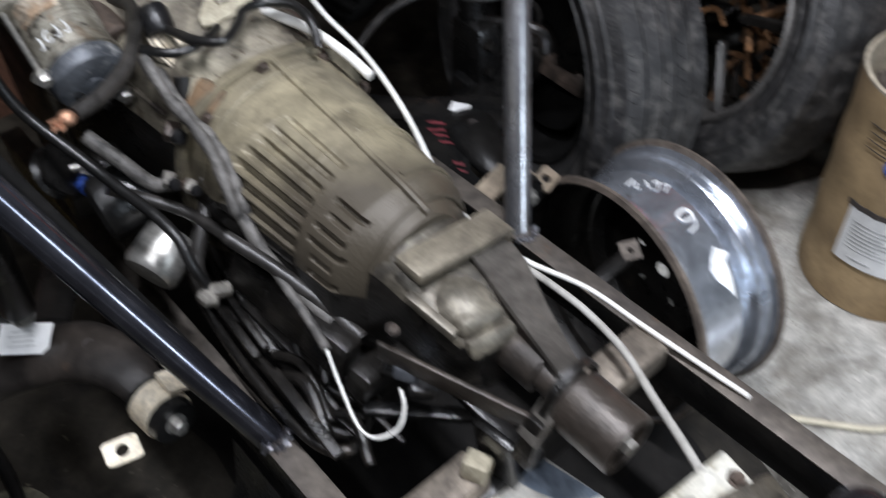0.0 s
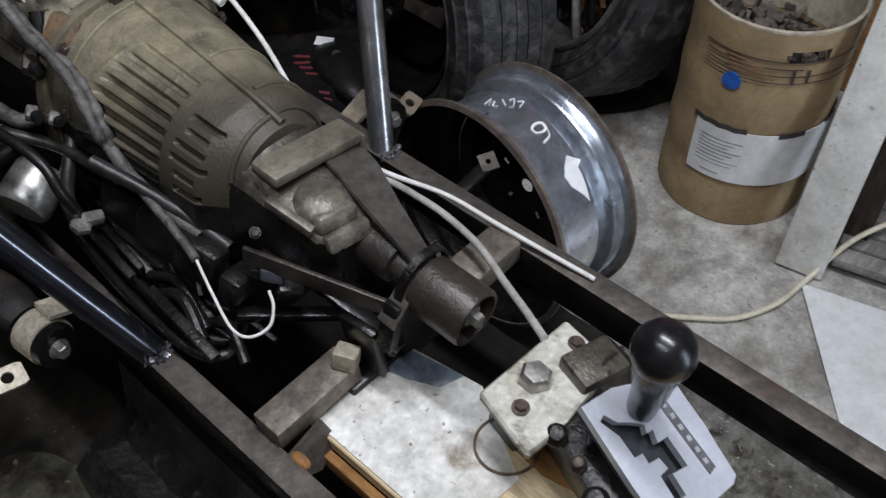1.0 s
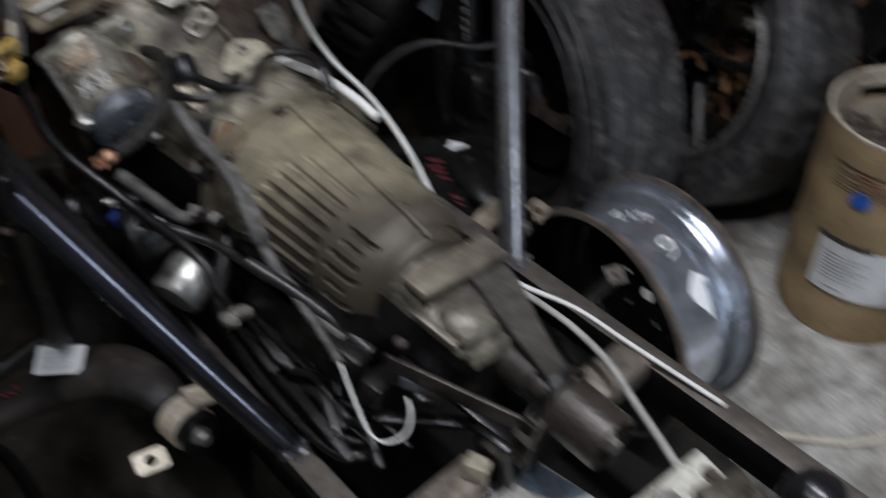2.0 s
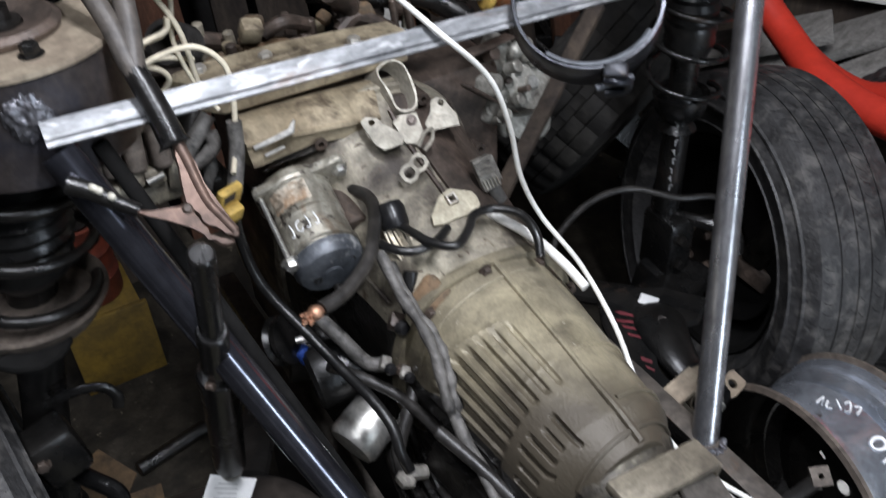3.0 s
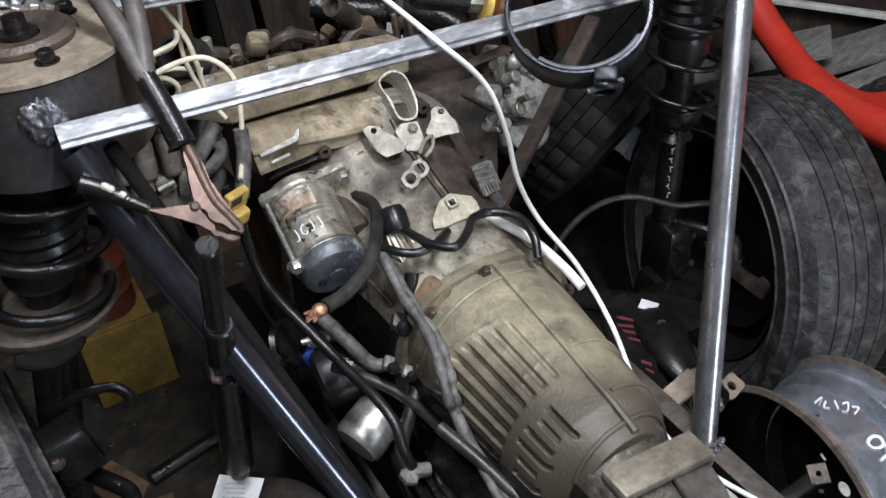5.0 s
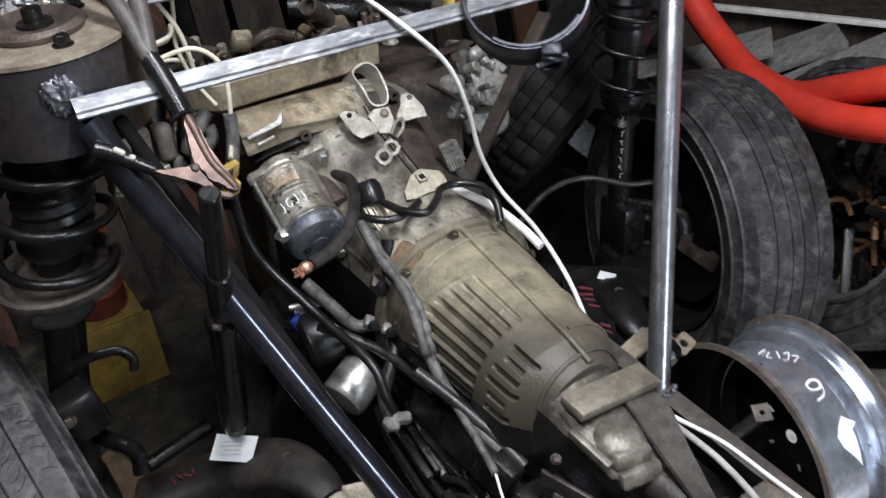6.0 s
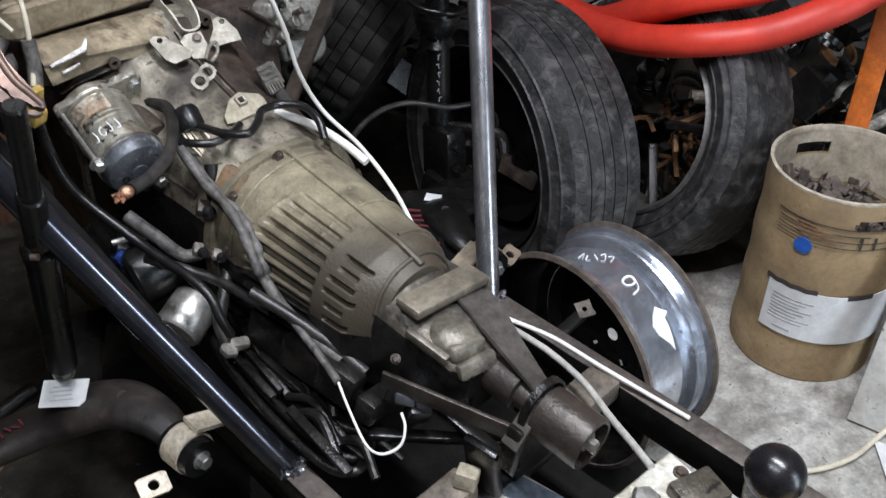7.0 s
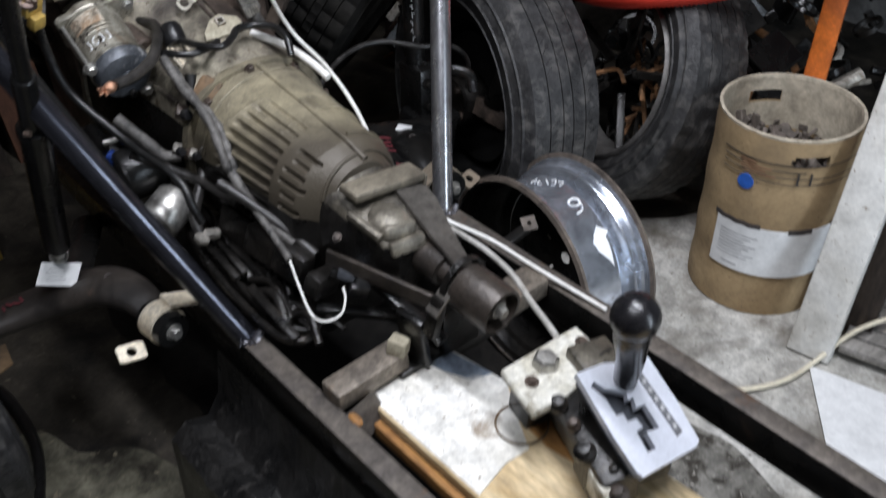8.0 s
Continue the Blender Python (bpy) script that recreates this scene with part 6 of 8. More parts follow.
def slot(row, k):
    """Two rounded hand slots below the rim."""
    a, z = math.degrees(2 * math.pi * (k + 0.5) / N), BH * (row + 0.5) / 64
    return any((((a - c + 180) % 360 - 180) / 15) ** 4 + ((z - 0.385) / 0.0165) ** 4 < 1 for c in (231, 52))


made = [[bm.verts.new(v) for v in row] for row in outer]
made_in = [[bm.verts.new(v) for v in row] for row in inner]
for i in range(64):
    for k in range(N):
        if not slot(i, k):
            bm.faces.new((made[i][k], made[i][(k + 1) % N], made[i + 1][(k + 1) % N], made[i + 1][k]))
            j = 64 - i
            bm.faces.new((made_in[j][k], made_in[j][(k + 1) % N], made_in[j - 1][(k + 1) % N], made_in[j - 1][k]))
for k in range(N):
    bm.faces.new((made[64][k], made[64][(k + 1) % N], made_in[0][(k + 1) % N], made_in[0][k]))
bm.faces.new(made[0][::-1])
bm.faces.new(made_in[64])
lining = bmesh.new()
near = [[lining.verts.new((BX + (drum_r(z) - d) * math.cos(2 * math.pi * k / N), BY + (drum_r(z) - d) * math.sin(2 * math.pi * k / N), z)) for k in range(N)] for z, d in [(BH * i / 64 - 0.001, 0.0058) for i in range(46, 65)]]
for i in range(18):
    for k in range(N):
        if not slot(46 + i, k):
            lining.faces.new((near[i][k], near[i + 1][k], near[i + 1][(k + 1) % N], near[i][(k + 1) % N]))
part("lining", lining, CARDINSIDE, drum, "pale scuffed inside of the drum", 60)
shell = part("shell", bm, CARDBOARD, drum, "kraft cardboard shell with hand slots", 40)


def wrap(name, mat, parent, a0, a1, z0, z1, out, label="", wave=0.0, n=24):
    """A strip on the drum between two angles (degrees) and heights."""
    bm = bmesh.new()
    rows = []
    for i in range(n + 1):
        a = radians(a0 + (a1 - a0) * i / n)
        cols = []
        for z, o in ((z0, 0.0), (z1, 0.0), (z1, out), (z0, out)):
            zz = z + wave * math.sin(i * 0.9)
            r = drum_r(zz) + 0.0022 + o
            cols.append(V(BX + r * math.cos(a), BY + r * math.sin(a), zz))
        rows.append(cols)
    loft(bm, rows)
    return part(name, bm, mat, parent, label)


label = wrap("label", PAPER, drum, 166, 300, 0.106, 0.224, 0.0012, "white printed label")
wrap("label_edge", INK, label, 163, 204, 0.221, 0.231, 0.0016, "torn black label edge", 0.001)
wrap("label_edge", INK, label, 226, 246, 0.217, 0.228, 0.0018, "black label bar")
wrap("label_edge", INK, label, 266, 300, 0.219, 0.226, 0.0016, "black label edge", 0.001)
for k in range(8):
    wrap("print_line", GREYINK, label, 172, 204 - 5 * (k % 3), 0.195 - 0.008 * k, 0.1975 - 0.008 * k, 0.0018, "grey print bar", n=8)
wrap("print_line", GREYINK, label, 178, 192, 0.118, 0.122, 0.0018, "grey print bar", n=8)
for z, a0, a1 in ((0.335, 160, 300), (0.349, 160, 300), (0.363, 160, 228), (0.377, 158, 300)):
    wrap("print_rule", INK, drum, a0, a1, z, z + 0.0016, 0.0008, "thin printed rule")
for k, (a0, a1) in enumerate(((176, 190), (178, 202), (177, 198), (180, 206))):
    wrap("print_line", PRINTBROWN, drum, a0, a1, 0.3695 - 0.0075 * k, 0.3725 - 0.0075 * k, 0.0009, "faded brown print bar", n=8)
for a in (222, 232):
    wrap("print_rule", INK, drum, a, a + 1.6, 0.335, 0.362, 0.0008, "thin printed bar", n=2)
bm = bmesh.new()
a = radians(184)
o = V(BX + drum_r(0.322) * math.cos(a), BY + drum_r(0.322) * math.sin(a), 0.322)
lathe(bm, [(0.0165, 0.0), (0.0165, 0.0035)], o, (math.cos(a), math.sin(a), 0), 28)
part("blue_dot", bm, BLUE, drum, "round blue sticker")
part("worn_rim", lathe(bmesh.new(), [(0.1335, BH - 0.010), (0.1405, BH - 0.003), (0.1408, BH + 0.0015), (0.1345, BH + 0.002), (0.1330, BH - 0.004)], (BX, BY, 0), (0, 0, 1), 72, ring=True), CARDINSIDE, drum, "pale worn rim edge")
scrap = thing("scrap_pieces", (BX, BY, 0.25), "grey metal scrap filling the drum", "scrap", kind="stuff")
bm = bmesh.new()
rng = random.Random(21)
for k in range(170):
    a, r = rng.uniform(0, 6.28), 0.13 * math.sqrt(rng.random())
    box(bm, (BX + r * math.cos(a), BY + r * math.sin(a), 0.318 + rng.uniform(-0.02, 0.035) - 0.02 * math.cos(a)), (rng.uniform(0.008, 0.045), rng.uniform(0.006, 0.022), rng.uniform(0.003, 0.02)), [rng.uniform(0, 180) for _ in range(3)], 0.002, 1)
part("pieces", bm, PORTIRON, scrap)
bm = lathe(bmesh.new(), [(0.132, 0.2), (0.13, 0.305), (0.01, 0.315)], (BX, BY, 0), (0, 0, 1), 30)
part("heap", bm, GREASESHADE, scrap)

# shifter
shifter = thing("gear_selector", (0.04, -0.55, 0.40), "automatic gear selector with silver gate plate and black knob", "gear selector")
SX = V(0.955, -0.296, -0.02).normalized()
SY = V(0.40, 0.90, 0.09).normalized()
SN = SX.cross(SY).normalized()
bm = prism(bmesh.new(), [(-0.028, -0.403), (0.107, -0.412), (0.094, -0.486), (0.005, -0.491), (-0.051, -0.486)], 0.012, Matrix.Translation((0, 0, 0.483)), 0.003)
base = part("base_plate", bm, GRIMYWHITE, shifter, "dirty white base plate")
part("base_leg", box(bmesh.new(), (0.045, -0.435, 0.44), (0.11, 0.05, 0.085), (4, 3, -14), 0.006), DARKPLASTIC, shifter)
bm = bmesh.new()
lathe(bm, [(0.018, 0), (0.018, 0.010), (0.014, 0.015), (0.006, 0.016)], (0.022, -0.436, 0.496), (0.05, -0.1, 1), 6)
part("pivot_cap", bm, BRIGHT, shifter, "shiny metal pivot cap")
for q in ((-0.014, -0.447, 0.497), (0.088, -0.440, 0.495)):
    part("bolt", hexbolt(bmesh.new(), q, (0.05, -0.1, 1), 0.007, 0.006), GRIMY, shifter)
part("cable_box", box(bmesh.new(), (0.075, -0.472, 0.500), (0.06, 0.045, 0.02), (4, 4, -16), 0.004), TAILCAST, shifter)
bm = box(bmesh.new(), (0.0, -0.535, 0.455), (0.05, 0.17, 0.06), (3, -6, -22), 0.008)
box(bm, (-0.035, -0.59, 0.44), (0.03, 0.11, 0.05), (3, 10, -24), 0.008)
for k, (x, y, z, r) in enumerate(((-0.01, -0.49, 0.485, 0.012), (-0.02, -0.525, 0.482, 0.009), (-0.038, -0.56, 0.478, 0.014), (-0.03, -0.60, 0.470, 0.008), (-0.05, -0.625, 0.470, 0.012))):
    part("pivot_stub", lathe(bmesh.new(), [(r, 0), (r, 0.008), (r * 0.6, 0.012), (r * 0.6, 0.018), (0.003, 0.019)], (x, y, z), (-0.3, 0.1 * k - 0.2, 1), 14), (GREASESHADE, GRIMY, GREASESHADE)[k % 3], shifter)
part("side_frame", bm, GREASESHADE, shifter, "oily side frame")
bm = box(bmesh.new(), (-0.055, -0.62, 0.45), (0.022, 0.10, 0.04), (0, 0, -24), 0.004)
part("side_bracket", bm, GRIMYWHITE, shifter, "dirty white side bracket")
bm = box(bmesh.new(), (0.038, -0.565, 0.452), (0.070, 0.105, 0.05), (3, 0, -22), 0.006)
part("gate_box", bm, DARKPLASTIC, shifter, "dark gate box")
m = lay((0.03, -0.58, 0.512), (0.955, -0.296, -0.02), (0, -0.42, 1))


def slotted_plate(outer, inner, thick, m):
    """A flat plate with one slot of any outline."""
    bm = bmesh.new()
    loops = []
    for z in (thick, 0.0):
        edges, verts = [], []
        for line in (outer, inner):
            vs = [bm.verts.new(m @ V(x, y, z)) for x, y in line]
            edges += [bm.edges.new((a, b)) for a, b in zip(vs, vs[1:] + vs[:1])]
            verts.append(vs)
        bmesh.ops.triangle_fill(bm, use_beauty=True, use_dissolve=False, edges=edges)
        loops.append(verts)
    for high, low in zip(*loops):
        for k in range(len(high)):
            j = (k + 1) % len(high)
            bm.faces.new((high[k], high[j], low[j], low[k]))
    return bm


gate = part("gate_plate", slotted_plate([(-0.0566, 0.068), (-0.018, 0.071), (0.0103, 0.0645), (0.046, 0.0623), (0.0519, -0.001), (0.0516, -0.0208), (0.0524, -0.0533), (0.0445, -0.059), (-0.04, -0.0707), (-0.0447, -0.0636), (-0.051, -0.0175)], [(-0.0469, 0.0482), (-0.0398, 0.0523), (-0.0315, 0.0406), (-0.0177, 0.0343), (-0.0068, 0.0272), (-0.0099, 0.0189), (-0.0013, 0.0194), (-0.0045, 0.0067), (0.0084, 0.0074), (0.0113, -0.0243), (-0.0075, -0.0237), (-0.0067, -0.0458), (-0.0192, -0.0462), (-0.02, -0.0199), (-0.0087, -0.0174), (-0.0116, -0.0054), (-0.0239, -0.0054), (-0.0243, 0.0052), (-0.0341, 0.0052), (-0.0366, 0.0284)], 0.010, m), BEZEL, shifter, "silver gate plate with a stepped slot")
part("slot_floor", prism(bmesh.new(), [(-0.052072, 0.06256), (-0.01656, 0.06532), (0.009476, 0.059340000000000004), (0.04232, 0.057316000000000006), (0.047748000000000006, -0.00092), (0.047472, -0.019136), (0.048208, -0.049036), (0.04094, -0.05428), (-0.0368, -0.065044), (-0.041124, -0.05851200000000001), (-0.046919999999999996, -0.016100000000000003)], 0.002, m @ Matrix.Translation((0, 0, -0.012))), SLOTGREY, gate, "dark slot floor")
bm = prism(bmesh.new(), [(0.0169, 0.0436), (0.0262, 0.0448), (0.0369, -0.0374), (0.027, -0.041)], 0.0012, m @ Matrix.Translation((0, 0, 0.0098)))
part("position_strip", bm, STRIPGREY, gate, "grey position strip")
bm = bmesh.new()
for k in range(6):
    f = 0.12 + 0.15 * k
    box(bm, m @ V(0.0215 + 0.0104 * f, 0.0442 + -0.0834 * f, 0.0114), (0.0045, 0.0055, 0.0006), matrix=m.to_3x3())
part("position_marks", bm, GREYINK, gate, "pale marks that cannot be read")
bm = bmesh.new()
KB, KT = V(0.046, -0.543, 0.508), V(0.020, -0.562, 0.664)
sweep(bm, [KB, KB.lerp(KT, 0.2), KB.lerp(KT, 0.45) + V(0.002, -0.001, 0), KB.lerp(KT, 0.7), KB.lerp(KT, 0.9), KT], lambda f: 0.0125 + 0.0095 * min(1, 1.5 * f) ** 1.3, 26)
ball(bm, KT, 0.0285, (1.0, 1.0, 1.0), 36)
part("knob", bm, KNOB, shifter, "black leather-look knob", 60)

# board under the selector
board = thing("wooden_board", (-0.02, -0.62, 0.37), "old board with flaking white paint, laid between the rails", "board")
m = lay((-0.134, -0.252, 0.4005), (1, 0, 0), (0, 0, 1))
part("panel", prism(bmesh.new(), [(-0.002, 0.002), (0.143, 0.002), (0.160, -0.12), (0.19, -0.2), (0.235, -0.82), (-0.002, -0.82)], 0.018, m @ Matrix.Translation((0, 0, -0.0182)), 0.0015), PALEWOOD, board, "pale bare wood panel")
part("paint_sheet", prism(bmesh.new(), [(0.002, 0.0), (0.145, 0.002), (0.162, -0.11), (0.125, -0.17), (0.10, -0.215), (0.06, -0.212), (0.002, -0.225)], 0.002, m), OLDBOARD, board, "flaking white paint skin")
part("stain", prism(bmesh.new(), [(0.100, -0.002), (0.140, 0.0), (0.150, -0.045), (0.158, -0.085), (0.128, -0.075), (0.112, -0.04)], 0.003, m), PAINTBLUE, board, "blue-grey smeared paint")
part("stain", prism(bmesh.new(), [(0.128, -0.16), (0.165, -0.115), (0.19, -0.30), (0.14, -0.33), (0.12, -0.23)], 0.003, m), ORANGEWOOD, board, "orange-stained wood")
part("edge_strip", box(bmesh.new(), (-0.143, -0.62, 0.372), (0.012, 0.72, 0.022), bevel=0.002), ORANGEWOOD, board, "dark orange board edge")
bm = lathe(bmesh.new(), [(0.034, 0.0), (0.037, 0.0), (0.037, 0.0012), (0.034, 0.0012)], (-0.012, -0.432, 0.4035), (0, 0, 1), 36, ring=True)
part("washer", bm, RUSTSTAIN, board, "large worn washer")
block = thing("wooden_block", (-0.075, -0.255, 0.44), "small dirty pale wooden block on the crossmember", "wood block")
part("block", box(bmesh.new(), (-0.070, -0.246, 0.453), (0.024, 0.028, 0.024), (6, 10, 28), 0.003), STAYZINC, block)

# white leaning frame, step and paper
leaf = thing("old_door", (0.83, -0.46, 0.0), "chipped white-painted timber door leaning beside the drum", "door")
bm = square_tube(bmesh.new(), (0.822, -0.455, 0.0), (0.985, -0.425, 0.62), 0.085, 0.035, 0.003)
part("stile", bm, WHITEPAINT, leaf, "chipped white stile")
bm = square_tube(bmesh.new(), (0.92, -0.475, 0.02), (1.08, -0.44, 0.62), 0.10, 0.02, 0.003)
part("inner_panel", bm, DARKWOOD, leaf, "brown inner panel")
pallet = thing("plank_step", (0.98, -0.62, 0.0), "weathered grey slatted wooden step on the floor", "step")
for k in range(5):
    o = V(0.845, -0.545, 0.028) + V(0.042, 0.010, 0) * k * 1.0 + V(0.02, 0.02, 0)
    bm = square_tube(bmesh.new(), o + V(0.0, 0.03, 0), o + V(0.10, -0.36, 0), 0.036, 0.02, 0.002)
    part("slat", bm, GREYWOOD, pallet)
sheet = thing("paper_sheet", (0.7, -0.6, 0.0), "white sheet of paper lying on the concrete", "paper")
bm = prism(bmesh.new(), [(0.785, -0.477), (0.542, -0.678), (0.549, -0.87), (0.83, -0.87), (0.836, -0.66)], 0.0015, Matrix.Translation((0, 0, 0.004)))
part("sheet", bm, PAPER, sheet)

# orange post and brown post behind the drum
post = thing("orange_post", (1.2, -0.12, 0.0), "orange-painted steel strut leaning behind the drum", "post")
part("bar", square_tube(bmesh.new(), (1.17, -0.15, 0.0), (1.62, 0.02, 1.5), 0.05, 0.03), ORANGEPAINT, post)
post = thing("brown_post", (1.45, -0.2, 0.0), "brown timber post leaning on the wall", "post")
part("bar", square_tube(bmesh.new(), (1.38, -0.30, 0.0), (1.80, -0.25, 1.6), 0.07, 0.05), ORANGEWOOD, post)

# red corrugated hose in a hanging coil
coil = thing("red_hose", (1.25, 0.6, 0.55), "coil of red corrugated plastic hose hanging over the scrap", "hose")


def ribbed(points, r, pitch, depth):
    """A corrugated hose: rings of alternate radius at even steps along the line."""
    path = spline(points, 60)
    out, due = [path[0]], pitch / 2
    for a, b in zip(path, path[1:]):
        span = (b - a).length
        while due <= span:
            out.append(a.lerp(b, due / span))
            due += pitch / 2
        due -= span
    bm = bmesh.new()
    n = len(out)
    return sweep(bm, out, lambda s: r + depth * (0.5 if round(s * (n - 1)) % 2 else -0.5), 18, smooth=False)


part("loop", ribbed([(1.30, 2.06, 1.55), (1.18, 1.50, 1.15), (1.09, 1.02, 0.80), (1.045, 0.76, 0.61), (1.019, 0.62, 0.541), (0.97, 0.5, 0.525), (0.935, 0.367, 0.525), (0.908, 0.231, 0.547), (0.913, 0.106, 0.582), (0.98, 0.004, 0.607), (1.051, -0.065, 0.642), (1.14, -0.111, 0.676), (1.26, -0.140, 0.735), (1.45, -0.165, 0.835), (1.75, -0.2, 1.0), (2.32, -0.25, 1.35)], 0.032, 0.009, 0.0020), REDPLASTIC, coil, "", 60)
part("loop", ribbed([(1.38, 2.06, 1.47), (1.25, 1.55, 1.09), (1.155, 1.06, 0.755), (1.105, 0.80, 0.575), (1.076, 0.66, 0.505), (1.030, 0.53, 0.492), (0.992, 0.40, 0.508), (0.962, 0.281, 0.572), (0.958, 0.156, 0.640), (1.02, 0.054, 0.672), (1.091, -0.015, 0.707), (1.18, -0.061, 0.741), (1.30, -0.085, 0.805), (1.48, -0.105, 0.905), (1.75, -0.12, 1.07), (2.32, -0.17, 1.42)], 0.032, 0.009, 0.0020), REDPLASTIC, coil, "", 60)

# ---- cables, hoses and clutter ----
def cable(name, points, r, mat, label, category="cable", group="", parent=None, seg=8, steps=8, kind="thing"):
    bm = sweep(bmesh.new(), points, r, seg, steps)
    if parent is not None:
        return part(name, bm, mat, parent, label, 60)
    return tagged(part(name, bm, mat, None, label, 60), label, category, group)


cable("white_wire", [(-0.09, 0.60, 1.12), (-0.075, 0.44, 1.06), (-0.04, 0.333, 1.015), (-0.028, 0.232, 0.994), (0.03, 0.225, 0.926), (0.062, 0.23, 0.85), (0.082, 0.235, 0.771), (0.108, 0.225, 0.705), (0.122, 0.16, 0.665), (0.116, 0.080, 0.625), (0.120, 0.02, 0.545), (0.136, -0.035, 0.492), (0.160, -0.085, 0.470), (0.200, -0.150, 0.444), (0.211, -0.225, 0.434), (0.221, -0.300, 0.426), (0.229, -0.37, 0.421)], 0.0034, WHITEWIRE, "long white insulated wire looped over the cross bar", "wire", "wires")
cable("white_tube", [(0.052, 0.262, 0.712), (0.078, 0.205, 0.700), (0.090, 0.155, 0.686), (0.095, 0.115, 0.672)], 0.0062, WHITEWIRE, "short white plastic tube beside the gearbox", "tube")
cable("black_hose", [(-0.066, 0.290, 0.728), (-0.061, 0.247, 0.735), (-0.056, 0.222, 0.738), (-0.035, 0.199, 0.738), (-0.006, 0.217, 0.738), (0.016, 0.238, 0.738), (0.045, 0.238, 0.735), (0.067, 0.214, 0.733), (0.067, 0.180, 0.725), (0.060, 0.160, 0.705)], 0.0058, RUBBER, "thin black vacuum hose bent over the gearbox front", "hose", "hoses", seg=10)
cable("black_hose", [(-0.105, 0.285, 0.722), (-0.094, 0.243, 0.730), (-0.074, 0.228, 0.728), (-0.046, 0.230, 0.727), (-0.015, 0.252, 0.722)], 0.0058, RUBBER, "thin black vacuum hose bent over the gearbox front", "hose", "hoses", seg=10)
starter_cable = cable("starter_cable", [(-0.086, 0.385, 0.735), (-0.077, 0.333, 0.742), (-0.099, 0.280, 0.742), (-0.135, 0.229, 0.740), (-0.182, 0.192, 0.742), (-0.216, 0.178, 0.746)], 0.0085, HOSE, "thick dusty battery cable with a bare copper end", "cable")
bm = bmesh.new()
rng = random.Random(5)
for k in range(22):
    d = V(-0.03, -0.01, 0.002) + V(*(rng.uniform(-1, 1) * 0.007 for _ in range(3)))
    rod(bm, V(-0.214, 0.179, 0.746), V(-0.212, 0.179, 0.746) + d * rng.uniform(0.4, 0.9), 0.0018, 6)
ball(bm, (-0.224, 0.175, 0.747), 0.009, (1.1, 1, 0.9), 10)
part("copper_end", bm, COPPER, starter_cable, "frayed bare copper strands")

loom = thing("wiring_hoses", (-0.15, 0.15, 0.43), "tangle of dusty rubber hoses beside the gearbox", "hoses")


def hose(points, r, mat=HOSE, label=""):
    return part("hose", sweep(bmesh.new(), points, r, 10, 8), mat, loom, label, 60)


hose([(-0.250, 0.325, 0.815), (-0.248, 0.330, 0.755), (-0.238, 0.315, 0.690), (-0.208, 0.257, 0.635), (-0.192, 0.205, 0.612), (-0.181, 0.155, 0.602), (-0.176, 0.118, 0.588), (-0.178, 0.098, 0.565), (-0.172, 0.09, 0.535)], 0.0068, RUBBER, "dusty black bent cable")
hose([(-0.107, 0.255, 0.723), (-0.108, 0.208, 0.694), (-0.104, 0.165, 0.672), (-0.104, 0.135, 0.645), (-0.113, 0.1, 0.617), (-0.112, 0.085, 0.595)], lambda f: 0.0070 + 0.0010 * math.sin(31 * f), GREYHOSE, "grey taped hose")
hose([(-0.097, 0.25, 0.704), (-0.097, 0.2, 0.674), (-0.092, 0.16, 0.657), (-0.094, 0.128, 0.638), (-0.103, 0.1, 0.615), (-0.104, 0.08, 0.59)], lambda f: 0.0066 + 0.0010 * math.sin(37 * f + 1), GREYHOSE, "grey taped hose")
hose([(-0.106, 0.105, 0.612), (-0.110, 0.080, 0.590), (-0.112, 0.045, 0.570), (-0.108, 0.0, 0.555), (-0.100, -0.05, 0.535)], 0.0085, GREYHOSE, "grey taped hose junction")
hose([(-0.112, 0.06, 0.578), (-0.118, 0.01, 0.565), (-0.120, -0.03, 0.550), (-0.123, -0.06, 0.540), (-0.126, -0.077, 0.536)], 0.0055, GREYHOSE, "grey taped hose")
hose([(-0.14, 0.075, 0.60), (-0.115, 0.02, 0.572), (-0.095, -0.04, 0.545), (-0.085, -0.08, 0.525)], 0.0078)
hose([(-0.20, 0.235, 0.60), (-0.165, 0.22, 0.572), (-0.135, 0.185, 0.555), (-0.12, 0.12, 0.55), (-0.112, 0.08, 0.545)], 0.0075)
hose([(-0.185, 0.30, 0.63), (-0.165, 0.262, 0.60), (-0.148, 0.235, 0.575), (-0.125, 0.225, 0.57)], 0.0095, GREYHOSE, "pale dusty elbow hose")
hose([(-0.10, 0.19, 0.57), (-0.13, 0.165, 0.545), (-0.158, 0.145, 0.515), (-0.165, 0.125, 0.49)], 0.0095)
hose([(-0.085, 0.10, 0.53), (-0.075, 0.05, 0.515), (-0.085, 0.0, 0.50), (-0.09, -0.06, 0.49)], 0.012, RUBBER)
hose([(-0.075, 0.24, 0.69), (-0.095, 0.215, 0.64), (-0.105, 0.185, 0.60), (-0.1, 0.15, 0.57)], 0.010, RUBBER)
curl = cable("white_lead", [(-0.126, -0.077, 0.536), (-0.135, -0.109, 0.512), (-0.144, -0.148, 0.492), (-0.1365, -0.1685, 0.487), (-0.115, -0.177, 0.492), (-0.100, -0.170, 0.507), (-0.092, -0.155, 0.515)], 0.0019, WHITEWIRE, "thin white lead curling from a grey hose", "wire", "wires")

